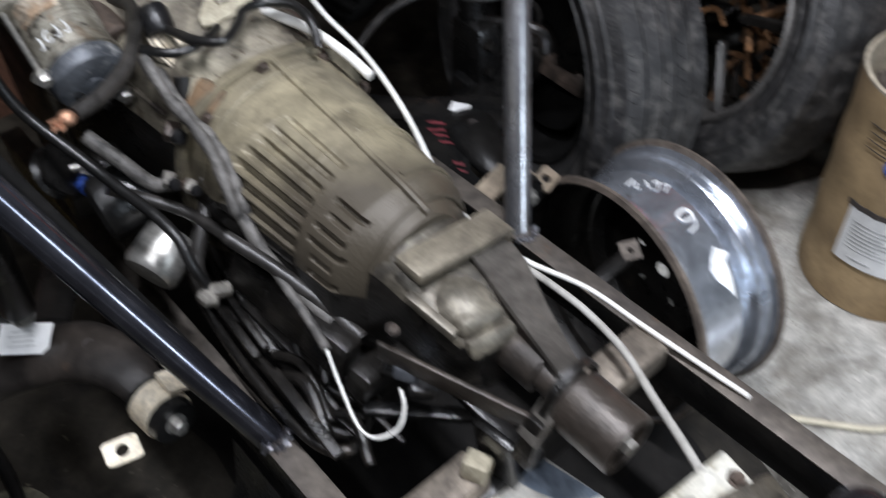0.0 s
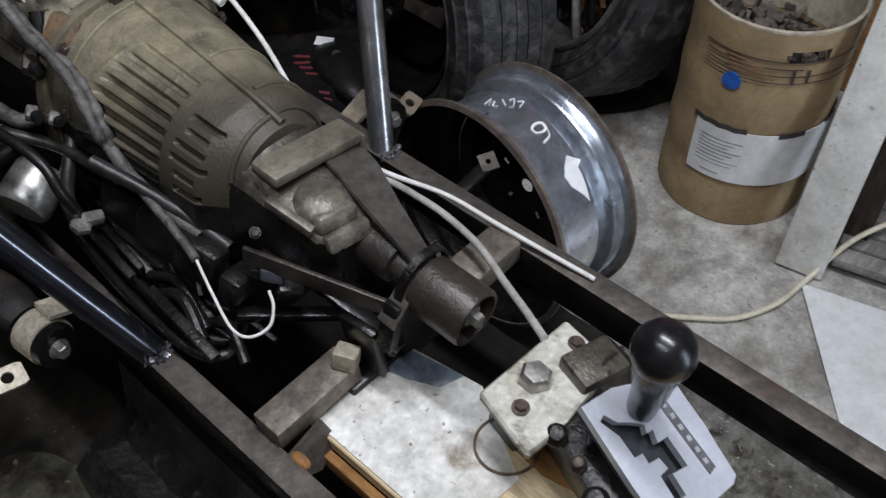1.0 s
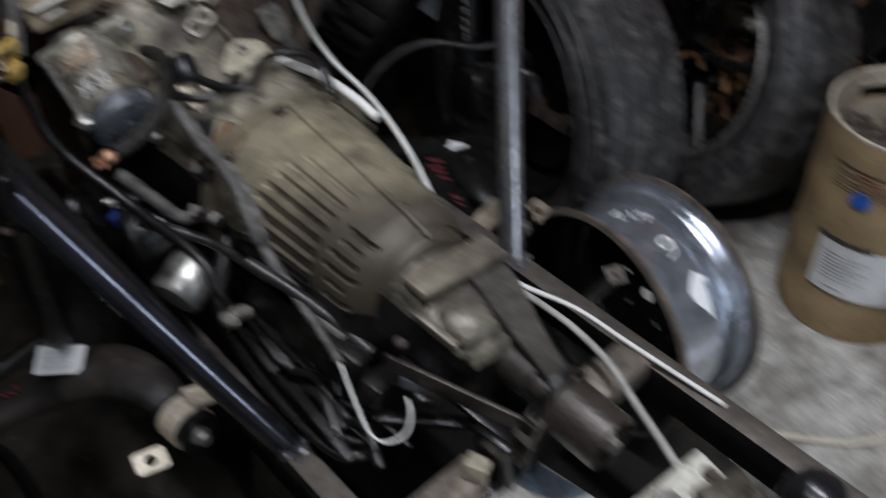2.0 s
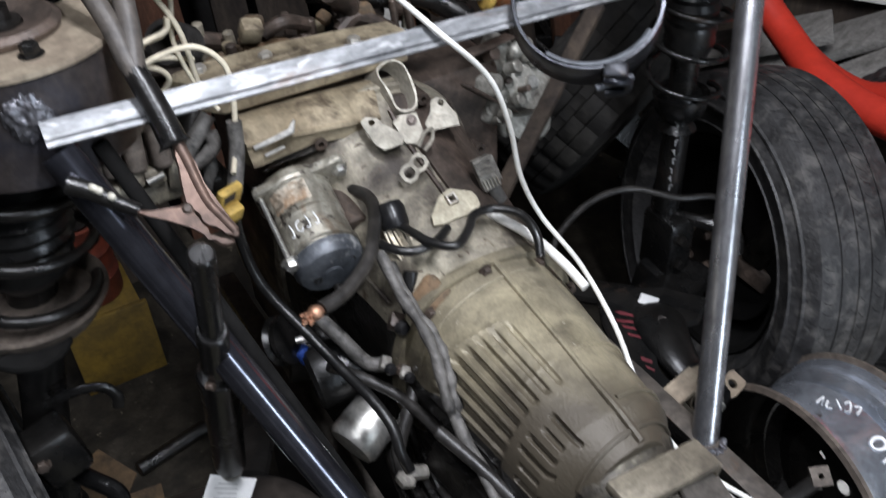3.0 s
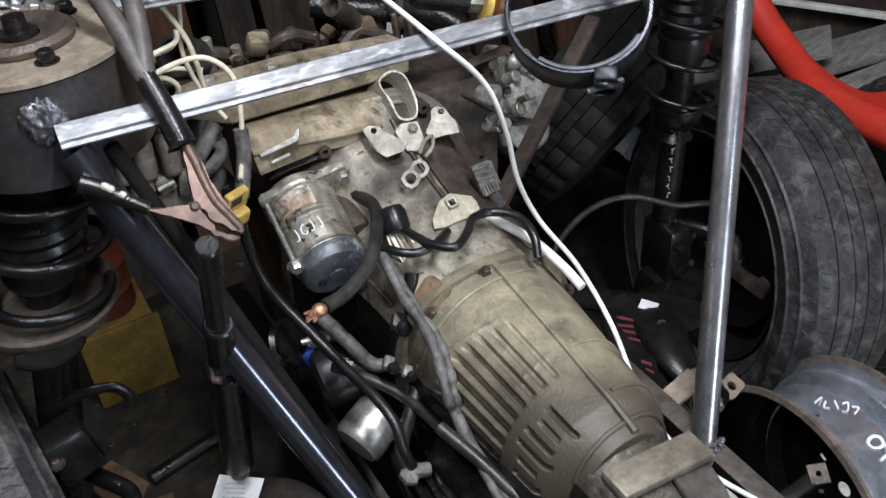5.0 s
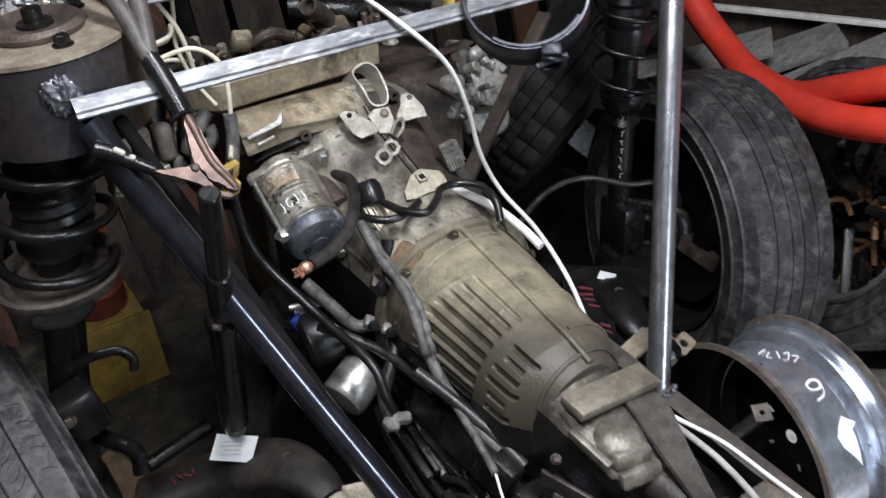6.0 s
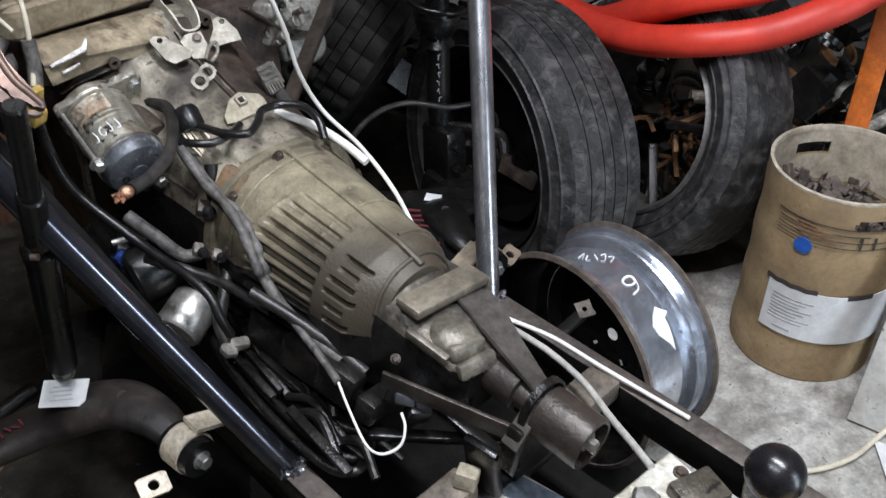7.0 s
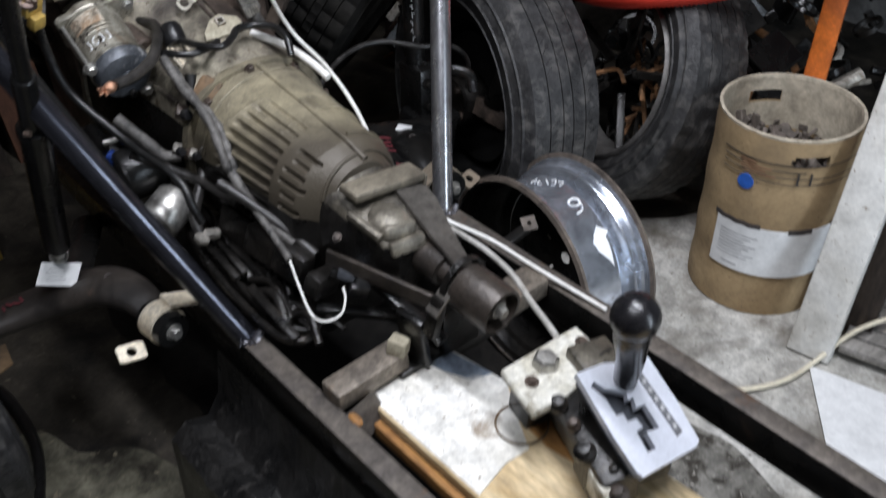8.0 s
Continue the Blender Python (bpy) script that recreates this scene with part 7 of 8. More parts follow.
# oil lines along the left rail
for k in range(5):
    x = -0.168 + 0.019 * k
    e = -0.105 + 0.012 * k
    cable("oil_line", [(x + 0.035, 0.26, 0.46), (x + 0.008, 0.16, 0.447 - 0.003 * k), (x - 0.006, 0.06, 0.442 - 0.003 * k), (x - 0.010, -0.03, 0.438), (x - 0.004, e, 0.436), (x + 0.018, e - 0.026, 0.434), (x + 0.045, e - 0.012, 0.432)], 0.0072, GREASESHADE, "greasy dark metal oil line between rail and gearbox", "pipe", "oil lines", seg=8, steps=6)
rng = random.Random(14)
for k in range(22):
    x, y = -0.165 + 0.085 * rng.random(), 0.22 - 0.33 * rng.random()
    l = rng.uniform(0.03, 0.09)
    name = "greasy_bracket"
    b = thing(name, (x, y, 0.40), "small greasy black bracket among the oil lines", "bracket", "greasy brackets")
    if k % 3:
        bm = square_tube(bmesh.new(), (x, y, 0.455 + 0.03 * rng.random()), (x + rng.uniform(-0.02, 0.02), y - l * 1.5, 0.44 + 0.03 * rng.random()), rng.uniform(0.006, 0.014), rng.uniform(0.006, 0.014), 0.002)
    else:
        bm = sweep(bmesh.new(), [(x, y, 0.45), (x + 0.01, y - l * 0.6, 0.468), (x - 0.006, y - l * 1.4, 0.452)], rng.uniform(0.005, 0.008), 10)
    part("plate", bm, GREASESHADE, b)

# canister filter, pulley with blue cap and fittings left of the gearbox
can = thing("oil_filter", (-0.19, 0.215, 0.45), "black oil filter with a shiny silver end", "oil filter")
bm = bmesh.new()
lathe(bm, [(0.033, 0.0), (0.035, 0.004), (0.035, 0.052), (0.031, 0.058), (0.012, 0.060)], (-0.150, 0.215, 0.505), (-0.80, -0.30, -0.25), 32)
part("end_can", bm, BRIGHT, can, "shiny dented silver can")
bm = bmesh.new()
lathe(bm, [(0.040, 0.0), (0.043, 0.006), (0.043, 0.06), (0.036, 0.066)], (-0.145, 0.275, 0.545), (-0.75, 0.1, -0.1), 28)
part("body", bm, RUBBER, can, "black filter body")
pulley = thing("pump_pulley", (-0.22, 0.30, 0.52), "black pump with a blue cap beside the engine", "pump")
bm = bmesh.new()
lathe(bm, [(0.020, 0), (0.033, 0.002), (0.028, 0.008), (0.033, 0.014), (0.033, 0.020), (0.02, 0.022)], (-0.232, 0.325, 0.585), (0.55, -0.5, 0.35), 30)
part("pulley", bm, BLACKMETAL, pulley)
part("cap", rod(bmesh.new(), (-0.212, 0.306, 0.575), (-0.203, 0.297, 0.560), 0.011, 18, bevel=0.002), BLUECAP, pulley, "blue plastic cap")
part("stud", rod(bmesh.new(), (-0.215, 0.30, 0.598), (-0.195, 0.292, 0.600), 0.0045, 10), BRIGHT, pulley)
part("stud", rod(bmesh.new(), (-0.205, 0.290, 0.553), (-0.185, 0.284, 0.556), 0.0055, 10), BRIGHT, pulley)
part("body", lathe(bmesh.new(), [(0.02, 0), (0.042, 0.006), (0.045, 0.05), (0.04, 0.075), (0.02, 0.085)], (-0.225, 0.345, 0.545), (0.75, -0.15, -0.1), 28), GREASESHADE, pulley)
fit_ = thing("pipe_fitting", (-0.165, 0.12, 0.45), "pale zinc pipe fitting with hose stub", "fitting")
part("nut", lathe(bmesh.new(), [(0.012, 0), (0.014, 0.003), (0.014, 0.010), (0.010, 0.014)], (-0.168, 0.118, 0.482), (0.3, -0.3, 0.9), 6), DUSTPLUG, fit_)
part("neck", box(bmesh.new(), (-0.15, 0.115, 0.488), (0.028, 0.018, 0.014), (10, 10, -20), 0.005), DUSTPLUG, fit_)
for q, s, mt in (((-0.118, 0.205, 0.655), 0.012, GRIMY), ((-0.105, 0.175, 0.60), 0.011, DUSTPLUG), ((-0.125, 0.178, 0.595), 0.009, DUSTPLUG), ((-0.09, 0.19, 0.615), 0.013, GRIMY), ((-0.14, 0.20, 0.60), 0.010, DUSTPLUG)):
    f_ = thing("plug_fitting", q, "small wiring plug on the gearbox side", "plug", "plugs")
    part("plug", box(bmesh.new(), q, (s * 1.4, s * 1.8, s * 1.3), (20, 25, -30), 0.003), mt, f_)
    part("collar", lathe(bmesh.new(), [(s * 0.7, 0), (s * 0.8, s * 0.4), (s * 0.6, s * 0.9)], V(*q) + V(0, -s * 0.8, 0), (0.2, -1, 0.2), 12), DARKPLASTIC, f_)

# selector cable with its pale jacket, and the solenoid plug under the tail
cable("selector_cable", [(0.135, -0.04, 0.478), (0.158, -0.09, 0.460), (0.161, -0.134, 0.460), (0.159, -0.184, 0.462), (0.148, -0.25, 0.462), (0.120, -0.318, 0.466), (0.093, -0.370, 0.482), (0.069, -0.412, 0.497)], 0.0048, PALEHOSE, "pale grey selector cable curving to the gear selector", "cable", seg=10)
plug = thing("sensor_plug", (-0.06, -0.16, 0.49), "dark grey sensor plug under the gearbox tail", "plug")
part("shell", box(bmesh.new(), (-0.068, -0.158, 0.508), (0.030, 0.034, 0.022), (10, 20, -30), 0.004), DARKPLASTIC, plug)
part("nose", rod(bmesh.new(), (-0.075, -0.145, 0.515), (-0.09, -0.125, 0.525), 0.009, 14), RUBBER, plug)

# floor cable, cream coloured
cable("floor_cable", [(0.541, -0.316, 0.008), (0.585, -0.375, 0.008), (0.634, -0.431, 0.008), (0.71, -0.468, 0.008), (0.787, -0.48, 0.010), (0.88, -0.505, 0.055), (0.97, -0.545, 0.07), (1.08, -0.60, 0.06)], 0.0052, CREAMWIRE, "cream cable lying across the concrete and the step", "cable")
cable("floor_hose", [(-0.50, 0.62, 0.012), (-0.467, 0.553, 0.012), (-0.465, 0.414, 0.012), (-0.488, 0.309, 0.012), (-0.56, 0.15, 0.012)], 0.011, RUBBER, "black hose lying on the dirty floor", "hose", seg=10)

# wires round the left tower
cable("cream_wire", [(-0.262, 0.50, 1.045), (-0.285, 0.49, 0.985), (-0.315, 0.49, 0.92), (-0.325, 0.49, 0.885), (-0.30, 0.47, 0.87)], 0.003, CREAMWIRE, "cream wire looped behind the cross bar", "wire", "wires")
cable("cream_wire", [(-0.225, 0.46, 1.07), (-0.235, 0.455, 1.0), (-0.243, 0.45, 0.955), (-0.232, 0.44, 0.905), (-0.215, 0.43, 0.87)], 0.003, CREAMWIRE, "cream wire looped behind the cross bar", "wire", "wires")
cable("cream_wire", [(-0.335, 0.45, 0.885), (-0.328, 0.45, 0.937), (-0.285, 0.45, 0.961), (-0.253, 0.45, 0.968), (-0.245, 0.45, 0.985)], 0.003, CREAMWIRE, "cream wire looped behind the cross bar", "wire", "wires")
cable("cream_wire", [(-0.34, 0.46, 0.875), (-0.318, 0.455, 0.918), (-0.27, 0.45, 0.942), (-0.225, 0.45, 0.93)], 0.003, CREAMWIRE, "cream wire looped behind the cross bar", "wire", "wires")
for loop in ([(-0.292, 0.44, 0.935), (-0.291, 0.44, 0.984), (-0.278, 0.44, 1.026), (-0.265, 0.44, 1.032), (-0.254, 0.44, 1.016), (-0.236, 0.44, 0.971), (-0.229, 0.44, 0.905)],
             [(-0.345, 0.44, 0.920), (-0.324, 0.437, 0.944), (-0.304, 0.437, 0.960), (-0.279, 0.437, 0.970), (-0.251, 0.44, 0.976), (-0.246, 0.44, 0.990)],
             [(-0.350, 0.43, 0.905), (-0.332, 0.425, 0.926), (-0.303, 0.425, 0.950), (-0.275, 0.425, 0.944), (-0.262, 0.43, 0.925), (-0.275, 0.44, 0.905), (-0.31, 0.44, 0.900)]):
    cable("cream_wire", loop, 0.0033, CREAMWIRE, "cream wire looped behind the cross bar", "wire", "wires")
lead = cable("cream_wire", [(-0.345, 0.42, 0.90), (-0.31, 0.42, 0.94), (-0.276, 0.42, 0.957), (-0.231, 0.42, 0.959), (-0.203, 0.415, 0.934), (-0.200, 0.41, 0.896), (-0.210, 0.405, 0.835), (-0.228, 0.375, 0.815)], 0.0035, CREAMWIRE, "cream wire ending in a grey sleeve and yellow plug", "wire", "wires")
part("sleeve", sweep(bmesh.new(), [(-0.206, 0.408, 0.862), (-0.212, 0.40, 0.825), (-0.232, 0.372, 0.792)], 0.0095, 12), GREYHOSE, lead, "grey sleeve")
bm = bmesh.new()
box(bm, (-0.256, 0.305, 0.835), (0.030, 0.010, 0.028), (25, 0, 20), 0.002)
box(bm, (-0.256, 0.307, 0.812), (0.022, 0.016, 0.022), (25, 0, 20), 0.003)
part("plug", bm, YELLOW, lead, "yellow plastic plug")
part("plug_window", box(bmesh.new(), (-0.2575, 0.2995, 0.8365), (0.016, 0.003, 0.014), (25, 0, 20)), INK, lead)

# welding clamp on the brace
clamp = thing("welding_clamp", (-0.33, 0.16, 0.86), "copper-jawed welding earth clamp with black handles, biting the brace", "clamp")
CLAMP_AT = ((-0.327, 0.175, 0.926), (0.711, -0.434, -0.553), (-0.019, -0.798, 0.602))


def jaw(outline, thick, out):
    m = lay(*CLAMP_AT) @ Matrix.Translation((0, 0, out - thick / 2))
    return prism(bmesh.new(), outline, thick, m, 0.0022)


part("handle", sweep(bmesh.new(), [(-0.3255, 0.254, 1.031), (-0.3225, 0.243, 1.017), (-0.319, 0.228, 0.997), (-0.3155, 0.2095, 0.972)], lambda s: 0.0105 + 0.0024 * s + (0.003 if s > 0.96 else 0), 18), BLACKMETAL, clamp, "black insulated handle")
part("handle", sweep(bmesh.new(), [(-0.414, 0.209, 0.968), (-0.400, 0.203, 0.960), (-0.384, 0.193, 0.948), (-0.366, 0.183, 0.935)], lambda s: 0.0088 - 0.0022 * s, 14), BLACKMETAL, clamp, "black insulated handle, its paint chipped")
for p, q in (((-0.398, 0.196, 0.967), (-0.389, 0.1905, 0.960)), ((-0.386, 0.1885, 0.957), (-0.381, 0.1865, 0.953))):
    part("paint_chip", rod(bmesh.new(), p, q, 0.0034, 10, bevel=0.0015), GRIMYWHITE, clamp, "pale chipped patch")
part("jaw", jaw([(-0.0343, 0.0463), (-0.0263, 0.0535), (-0.0100, 0.0410), (0.0031, 0.0286), (0.0166, 0.0179), (0.0343, 0.0102), (0.0466, 0.0050), (0.0523, -0.0015), (0.0509, -0.0060), (0.0440, -0.0068),
                 (0.0405, -0.0039), (0.0353, -0.0045), (0.0289, -0.0062), (0.0232, -0.0032), (0.0165, -0.0017), (0.0116, -0.0017), (0.0075, 0.0015), (0.0015, 0.0054), (-0.0050, 0.0031), (-0.0074, 0.0109), (-0.0125, 0.0213), (-0.0208, 0.0303), (-0.0284, 0.0390)], 0.013, 0.0), JAWCOPPER, clamp, "curved copper-plated upper jaw with worn teeth")
part("jaw_back", sweep(bmesh.new(), [lay(*CLAMP_AT) @ V(x, y, 0.004) for x, y in ((-0.0305, 0.0500), (-0.0170, 0.0395), (-0.0020, 0.0260), (0.0150, 0.0130), (0.0330, 0.0055), (0.0470, -0.0005))], lambda s: 0.0058 - 0.0012 * s, 12), JAWCOPPER, clamp, "rounded copper back of the jaw", 60)
part("jaw", jaw([(-0.0383, -0.0191), (-0.0242, -0.0133), (-0.0112, -0.0069), (-0.0068, 0.0000), (-0.0023, 0.0043), (0.0034, 0.0035), (0.0077, -0.0001), (0.0111, -0.0052), (0.0158, -0.0087), (0.0233, -0.0109), (0.0278, -0.0112), (0.0326, -0.0140), (0.0385, -0.0140), (0.0434, -0.0116),
                 (0.0446, -0.0082), (0.0511, -0.0075), (0.0511, -0.0116), (0.0461, -0.0165), (0.0390, -0.0182), (0.0326, -0.0172), (0.0286, -0.0155), (0.0223, -0.0150), (0.0103, -0.0140), (-0.0007, -0.0131), (-0.0132, -0.0148), (-0.0267, -0.0198), (-0.0365, -0.0236)], 0.009, 0.003), JAWCOPPER, clamp, "thin copper-plated lower jaw with worn teeth")
part("pivot", rod(bmesh.new(), lay(*CLAMP_AT) @ V(0.0, 0.0, 0.003), lay(*CLAMP_AT) @ V(0.0, 0.0, 0.0105), 0.0050, 14, bevel=0.002), GRIMY, clamp, "domed pivot rivet")
for dx, dy in ((-0.006, 0.0), (0.026, 0.012)):
    cable("welding_cable", [(-0.40 + dx, 0.75 + dy, 1.32), (-0.36 + dx, 0.52 + dy, 1.18), (-0.337 + dx, 0.363 + dy, 1.106), (-0.331 + dx * 0.9, 0.323, 1.089), (-0.327 + dx * 0.5, 0.285, 1.063), (-0.327 + dx * 0.2, 0.261, 1.040), (-0.3255, 0.251, 1.028)], 0.0100, DUSTYCABLE, "thick dusty grey-brown welding cable", "cable", "welding cables", seg=12)

# telescopic steering link in front of the brace
link = thing("steering_damper", (-0.338, 0.29, 0.42), "black telescopic damper standing on the lower arm", "damper")
b0, b1 = V(-0.340, 0.277, 0.444), V(-0.344, 0.068, 0.960)
for f0, f1, r, name in ((0.07, 0.56, 0.0200, "outer_tube"), (0.56, 0.74, 0.0155, "middle_tube"), (0.74, 0.985, 0.0115, "rod")):
    part(name, rod(bmesh.new(), b0.lerp(b1, f0), b0.lerp(b1, f1), r, 24, bevel=0.002), BLACKMETAL, link)
part("collar", rod(bmesh.new(), b0.lerp(b1, 0.545), b0.lerp(b1, 0.575), 0.0220, 24, bevel=0.002), BLACKMETAL, link)
part("pinch_bolt", rod(bmesh.new(), b0.lerp(b1, 0.555) + V(-0.016, -0.016, 0.01), b0.lerp(b1, 0.555) + V(-0.010, -0.022, 0.01), 0.004, 10), GRIMY, link)
part("end_nut", hexbolt(bmesh.new(), b0.lerp(b1, 0.02), b1 - b0, 0.011, 0.026), BRIGHT, link, "bright end nut")

# air tool lying on the engine behind the bar
tool = thing("air_tool", (0.16, 0.43, 0.90), "dark air tool with an amber collar, lying on the engine", "tool")
TOOL_AXIS = V(1.0, -0.25, -0.25).normalized()
TOOL_AT = V(0.144, 0.432, 0.930)
part("grip", rod(bmesh.new(), TOOL_AT - TOOL_AXIS * 0.085, TOOL_AT - TOOL_AXIS * 0.006, 0.017, 24, r2=0.019, bevel=0.004), GREASESHADE, tool, "greasy black grip")
part("hex_nut", lathe(bmesh.new(), [(0.004, -0.008), (0.0155, -0.008), (0.0165, -0.006), (0.0165, 0.010), (0.0155, 0.012), (0.004, 0.012)], TOOL_AT, TOOL_AXIS, 6), PORTCAST, tool, "dull grey hex nut")
part("collar", lathe(bmesh.new(), [(0.006, 0.013), (0.026, 0.013), (0.030, 0.016), (0.030, 0.021), (0.026, 0.024), (0.006, 0.024)], TOOL_AT, TOOL_AXIS, 36), YELLOW, tool, "yellow collar ring")
part("bowl", lathe(bmesh.new(), [(0.006, 0.025), (0.026, 0.025), (0.030, 0.029), (0.031, 0.042), (0.026, 0.048), (0.004, 0.049)], TOOL_AT, TOOL_AXIS, 36), TOOLORANGE, tool, "amber plastic bowl")

# ring clamp hanging on the cross bar
ring = thing("hose_clamp", (0.135, 0.19, 0.895), "large black band clamp hooked over the galvanised bar", "band clamp")
rc, rn = V(0.139, 0.198, 0.988), V(-0.40, -0.50, 0.77).normalized()
DOWN = (V(0, 0, -1) + rn * rn.z).normalized()
ASIDE = DOWN.cross(rn).normalized()
if ASIDE.x < 0:
    ASIDE = -ASIDE


def on_band(deg, r, h):
    """deg: from the lowest point towards the right; h: along the axis, towards the front."""
    return rc + (DOWN * math.cos(radians(deg)) + ASIDE * math.sin(radians(deg))) * r + rn * h


def band_piece(d0, d1, profile, steps):
    return loft(bmesh.new(), [[on_band(d0 + (d1 - d0) * i / steps, r, h) for r, h in profile] for i in range(steps + 1)])


part("band", band_piece(-176, 176, [(0.0765, -0.0215), (0.0795, -0.0215), (0.0808, -0.0195), (0.0808, 0.0195), (0.0795, 0.0215), (0.0765, 0.0215), (0.0755, 0.019), (0.0755, -0.019)], 88), BANDSTEEL, ring, "blue-black steel band")
part("liner", band_piece(-32, 62, [(0.0725, -0.0175), (0.0752, -0.0175), (0.0752, 0.0195), (0.0765, 0.0235), (0.0740, 0.0245), (0.0710, 0.0200), (0.0705, 0.0)], 40), LINERGREY, ring, "grey rubber liner strip")
for d0, d1 in ((-62, -57), (-52, -47), (50, 54)):
    part("slot", band_piece(d0, d1, [(0.0735, 0.004), (0.0752, 0.004), (0.0752, 0.010), (0.0735, 0.010)], 3), LINERGREY, ring, "worn slot edge")
mt = lay(on_band(22, 0.0825, 0.0), ASIDE, rn)
part("latch", box(bmesh.new(), on_band(22, 0.0850, 0.004), (0.026, 0.018, 0.040), bevel=0.004, matrix=mt.to_3x3()), BANDSTEEL, ring, "black latch block")
part("latch_hook", sweep(bmesh.new(), [on_band(14, 0.090, 0.012), on_band(20, 0.096, 0.014), on_band(28, 0.098, 0.006), on_band(25, 0.100, -0.006), on_band(14, 0.096, -0.010)], 0.0048, 12), BANDSTEEL, ring, "bent latch hook")
part("latch_bolt", rod(bmesh.new(), on_band(8, 0.093, 0.0), on_band(34, 0.093, 0.0), 0.0036, 12, bevel=0.001), BLUEGREY, ring, "worn latch bolt")

# Bolt shapes that stand in for shiny weld beads on the plate.
for k, (x, y) in enumerate(((-0.402, 0.425), (-0.386, 0.43), (-0.370, 0.42), (-0.425, 0.43))):
    b = thing("bead_stand_in", (x, y, 1.055), "shiny bolt shape standing in for a weld bead on the tower plate", "bolt", "loose bolts")
    part("head", hexbolt(bmesh.new(), (x, y, 1.0535), (0.3, -0.2 * k, 1), 0.008, 0.009), BRIGHT, b)

chip_ = thing("wood_chip", (0.525, 0.709, 0.40), "small pale wood offcut caught behind the strut", "offcut")
part("piece", prism(bmesh.new(), [(-0.0278, -0.0154), (-0.0119, 0.0192), (0.0384, 0.0393), (0.049, 0.029), (0.0224, -0.0061)], 0.012, lay((0.525, 0.709, 0.425), (0.855, -0.496, -0.151), (-0.309, -0.722, 0.619)), 0.002), CREAM, chip_)

# brake hose of the front wheel
cable("brake_hose", [(0.20, 0.33, 0.50), (0.254, 0.368, 0.525), (0.33, 0.385, 0.545), (0.40, 0.375, 0.545), (0.46, 0.33, 0.53), (0.52, 0.31, 0.52), (0.57, 0.31, 0.47), (0.575, 0.315, 0.40)], 0.0055, HOSE, "grey brake hose arching to the wheel", "hose")

# black trough beside the left rail
sill = thing("plastic_sill", (-0.27, -0.5, 0.1), "scuffed black plastic sill panel lying beside the rail", "sill panel")
rows = []
rng = random.Random(8)
for i in range(110):
    y = 0.02 - 1.25 * i / 109
    o = 0.020 * noise.noise(V(0, y * 7, 1)) + 0.014 * noise.noise(V(3, y * 26, 1)) + 0.006 * noise.noise(V(9, y * 70, 1))
    rows.append([V(-0.222, y, 0.355), V(-0.235 + o, y, 0.27), V(-0.262 + o, y, 0.235 + o), V(-0.300, y, 0.250 + o), V(-0.328 + o, y, 0.225), V(-0.336, y, 0.06), V(-0.322, y, 0.06), V(-0.316, y, 0.20), V(-0.262, y, 0.215), V(-0.226, y, 0.25), V(-0.218, y, 0.34)])
part("panel", loft(bmesh.new(), rows), SCUFFED, sill, "", 40)

# yellow sheet box, cardboard and a bar on the ground at the left
bin_ = thing("yellow_box", (-0.384, 1.058, 0.0), "yellow-painted sheet metal box standing in the dark", "box")
part("front", box(bmesh.new(), (-0.384, 0.998, 0.095), (0.166, 0.012, 0.19), (0, 0, 0.3), 0.003), YELLOWBOX, bin_)
part("lid", box(bmesh.new(), (-0.396, 1.073, 0.192), (0.166, 0.15, 0.006), (0, 0, 0.3), 0.002), YELLOWBOX, bin_)
cards = thing("cardboard_scrap", (-0.52, 0.75, 0.01), "torn brown cardboard lying on the dirty floor", "cardboard")
for x, y, a, sx, sy in ((-0.53, 0.75, 20, 0.16, 0.13), (-0.46, 0.66, -15, 0.10, 0.08), (-0.62, 0.32, 40, 0.14, 0.2), (-0.60, 0.1, 10, 0.10, 0.14)):
    bm = bmesh.new()
    prism(bm, [(-sx / 2, -sy / 2), (sx * 0.2, -sy * 0.56), (sx / 2, -sy * 0.3), (sx * 0.42, sy / 2), (-sx * 0.1, sy * 0.4), (-sx / 2, sy * 0.5)], 0.004, pose(x, y, 0.008, 3, 2, a))
    part("flap", bm, SOILEDCARD, cards)
bar = thing("steel_bar", (-0.436, 0.736, 0.0), "dark steel tube lying on the dirty floor", "bar")
part("bar", rod(bmesh.new(), (-0.436, 0.736, 0.018), (-0.290, 0.769, 0.018), 0.015, 16, bevel=0.002), GREASESHADE, bar)

tin = thing("paint_tin", (-0.385, 1.075, 0.195), "dull red ribbed tin standing on the yellow box", "tin")
part("can", lathe(bmesh.new(), [(0.002, 0.197), (0.058, 0.197), (0.060, 0.203), (0.060, 0.245), (0.0625, 0.250), (0.060, 0.255), (0.060, 0.305), (0.0625, 0.310), (0.060, 0.315), (0.060, 0.372), (0.063, 0.378), (0.056, 0.380), (0.055, 0.372), (0.002, 0.372)], (-0.385, 1.075, 0), (0, 0, 1), 36), TINRED, tin)
part("lid", lathe(bmesh.new(), [(0.002, 0.376), (0.046, 0.376), (0.048, 0.381), (0.044, 0.383), (0.002, 0.380)], (-0.385, 1.075, 0), (0, 0, 1), 30), GREASESHADE, tin, "grimy pressed lid")

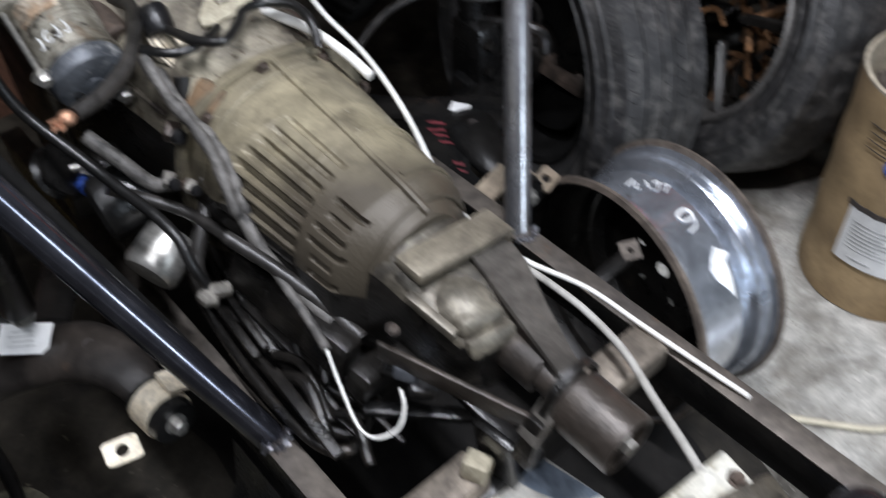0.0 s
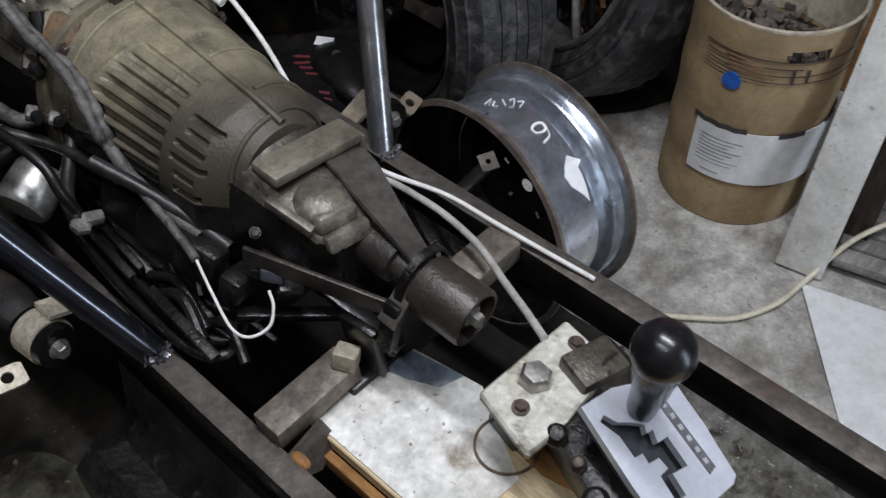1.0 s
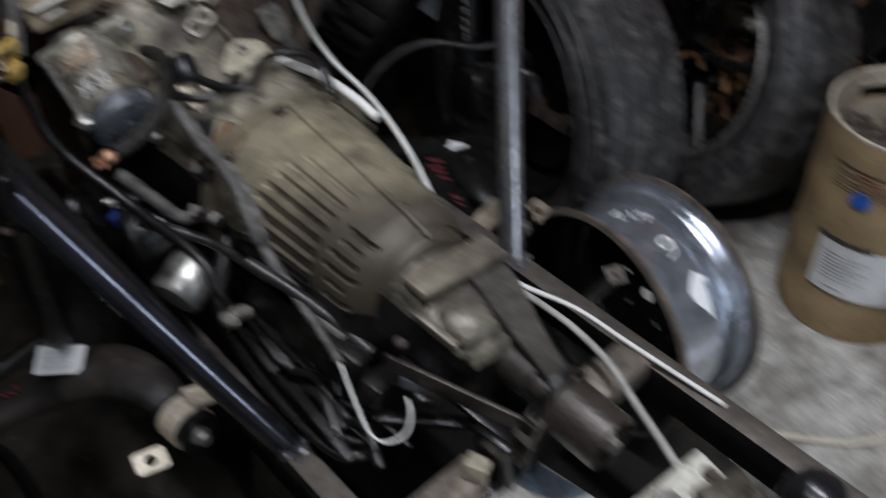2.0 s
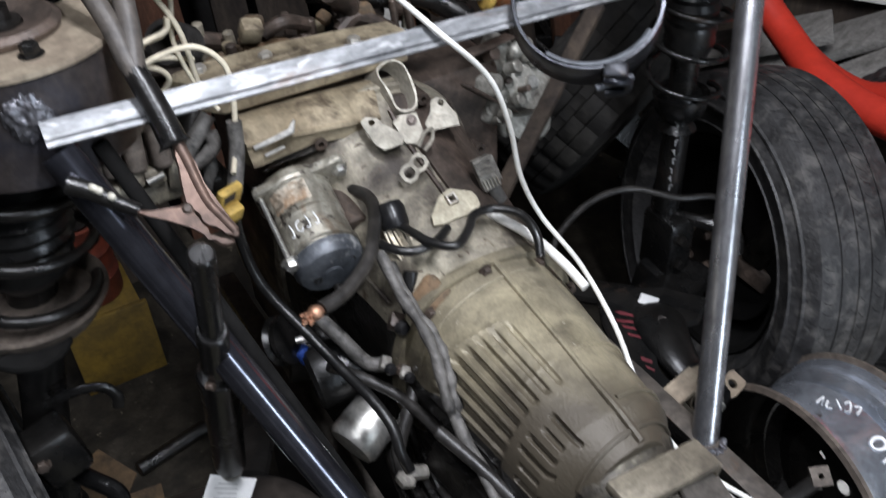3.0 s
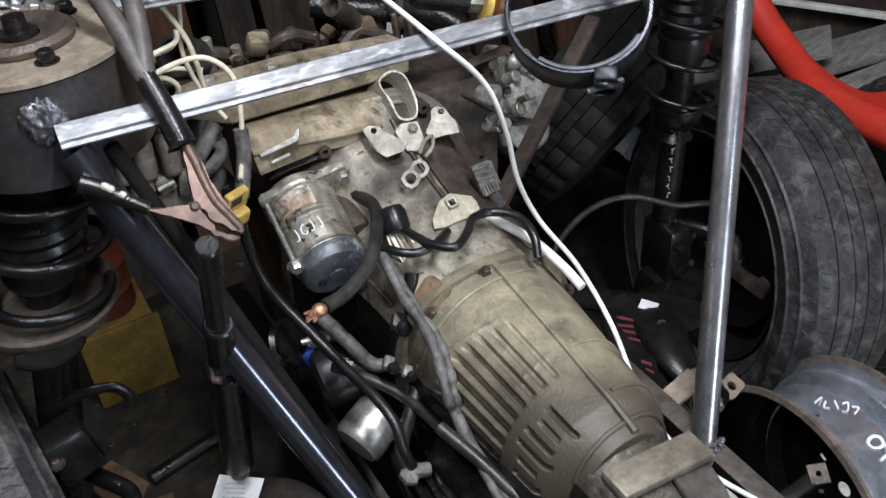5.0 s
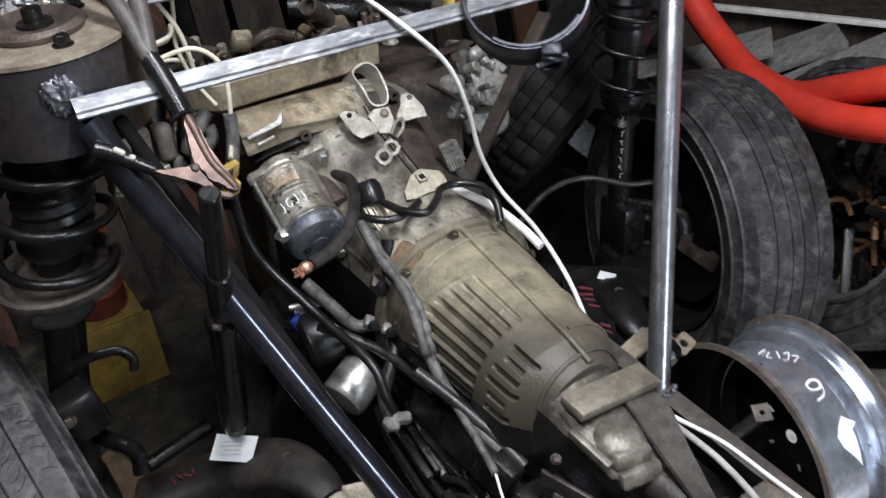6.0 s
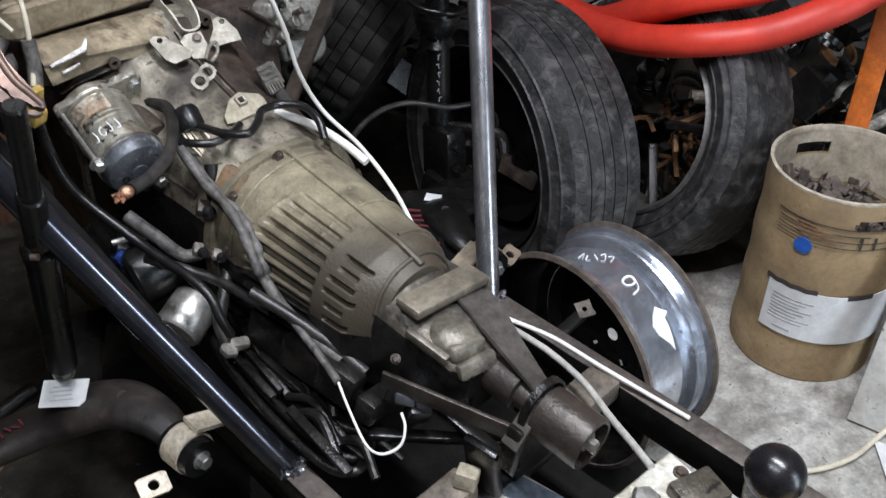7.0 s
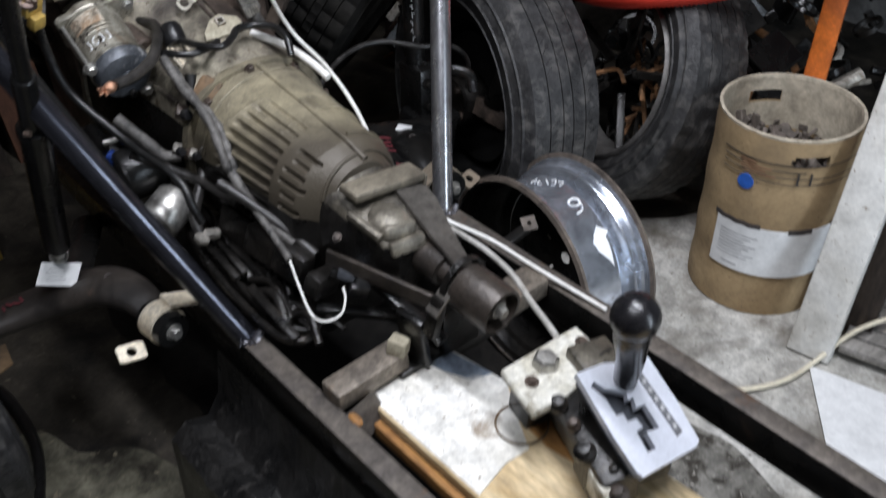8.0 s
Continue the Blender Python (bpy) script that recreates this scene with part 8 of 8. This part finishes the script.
# third tyre, leaning behind the right strut, and a board before it
back = thing("stored_tyre", (0.562, 0.724, 0.0), "dusty black tyre leaning behind the strut", "tyre")
BACK_C, BACK_A = V(0.643, 0.726, 0.562), V(0.423, -0.714, -0.560)
tyre(back, 0.31, 0.17, 0.20, BACK_C, BACK_A, "dusty old casing, darkened for the shade it stands in", 144, 0.006, mat=SHADEDTREAD)
part("bead_ring", lathe(bmesh.new(), [(0.20, -0.06), (0.212, -0.07), (0.206, -0.055), (0.20, -0.05)], BACK_C, BACK_A, 48, ring=True), HOSE, back)
b = thing("leaning_lath", (0.032, 0.302, 0.0), "dusty grey lath leaning across the stored tyre", "lath")
part("board", square_tube(bmesh.new(), (0.032, 0.302, 0.593), (0.376, 0.462, 0.834), 0.024, 0.012, 0.002), DARKWOOD, b)

# timber and boards along the back
rng = random.Random(31)
for k in range(15):
    x = -0.75 + 0.145 * k + rng.uniform(-0.03, 0.03)
    b = thing("standing_plank", (x, 1.45, 0.0), "dark rough plank standing at the back wall", "plank", "standing planks")
    part("board", square_tube(bmesh.new(), (x, 1.38 + rng.uniform(-0.08, 0.08), 0.0), (x + rng.uniform(-0.1, 0.1), 1.95, 1.75 + rng.uniform(-0.2, 0.3)), rng.uniform(0.08, 0.14), 0.025, 0.002), DARKWOOD if k % 4 != 1 else REDBROWN, b)
b = thing("pale_post", (0.42, 1.2, 0.0), "pale grey painted post standing behind the engine", "post")
part("bar", square_tube(bmesh.new(), (0.40, 1.2, 0.0), (0.43, 1.22, 1.3), 0.06, 0.04), WHITEPAINT, b)
b = thing("white_strip", (1.5, 0.85, 0.40), "white painted strip on the edge of a bench", "strip")
part("bar", square_tube(bmesh.new(), (1.35, 1.16, 0.42), (1.75, 0.47, 0.42), 0.02, 0.016), WHITEPAINT, b)
part("bench", box(bmesh.new(), (1.78, 0.95, 0.20), (0.45, 1.0, 0.40), (0, 0, 30), 0.01), DARKWOOD, b, "dark bench")
for k, (x, y, l, a) in enumerate(((1.35, 0.85, 0.55, -35), (1.22, 0.95, 0.5, -48), (1.5, 0.62, 0.4, -25))):
    b = thing("leaning_board", (x, y, 0.0), "weathered grey board lying on the scrap", "board", "leaning boards")
    part("board", box(bmesh.new(), (x, y, 0.31 + 0.02 * k), (l, 0.11, 0.03), (8, -18, a), 0.003), GREYWOOD, b)

heap = thing("scrap_heap", (1.3, 0.6, 0.0), "dark heap of scrap metal parts against the wall", "scrap heap", kind="stuff")
for part_name, mat, count, seed in (("dark_scrap", BLACKMETAL, 190, 41), ("greasy_scrap", GREASESHADE, 120, 42), ("rusty_scrap", RUST, 26, 43), ("grey_scrap", CASTING, 26, 44)):
    rng = random.Random(seed)
    bm = bmesh.new()
    for k in range(count):
        u, v = rng.random(), rng.random()
        x, y = 0.95 + 1.2 * u, -0.05 + 1.75 * v
        if (x - 0.957) ** 2 + (y + 0.228) ** 2 < 0.06 or (x < 1.25 and y < 0.42):
            x += 0.36
        z = rng.random() * (0.16 + 0.30 * u)
        s = rng.uniform(0.02, 0.12)
        kind = rng.random()
        if kind < 0.45:
            box(bm, (x, y, z), (s, s * rng.uniform(0.3, 1), s * rng.uniform(0.1, 0.6)), [rng.uniform(0, 180) for _ in range(3)], 0.003, 1)
        elif kind < 0.8:
            d = V(rng.uniform(-1, 1), rng.uniform(-1, 1), rng.uniform(-0.3, 0.6)).normalized() * s * 1.6
            rod(bm, V(x, y, z), V(x, y, z) + d, rng.uniform(0.006, 0.02), 10)
        else:
            lathe(bm, [(s * 0.5, 0), (s * 0.6, 0), (s * 0.6, s * 0.2), (s * 0.5, s * 0.2)], (x, y, z), (rng.uniform(-1, 1), rng.uniform(-1, 1), 1), 20, ring=True)
    part(part_name, bm, mat, heap)
inside = thing("wheel_scrap", (1.02, 0.2, 0.1), "rusty brackets and clips heaped inside the leaning wheel", "scrap", kind="stuff")
rng = random.Random(50)
for nm, mat in (("rusty_bits", RUST), ("dark_bits", GREASESHADE)):
    bm = bmesh.new()
    for k in range(24):
        q = V(1.03 + rng.uniform(-0.06, 0.06), 0.19 + rng.uniform(-0.12, 0.12), 0.27 + rng.uniform(-0.14, 0.10))
        sweep(bm, [q, q + V(*(rng.uniform(-0.04, 0.04) for _ in range(3))), q + V(*(rng.uniform(-0.06, 0.06) for _ in range(3)))], 0.006, 6, 4)
    part(nm, bm, mat, inside)
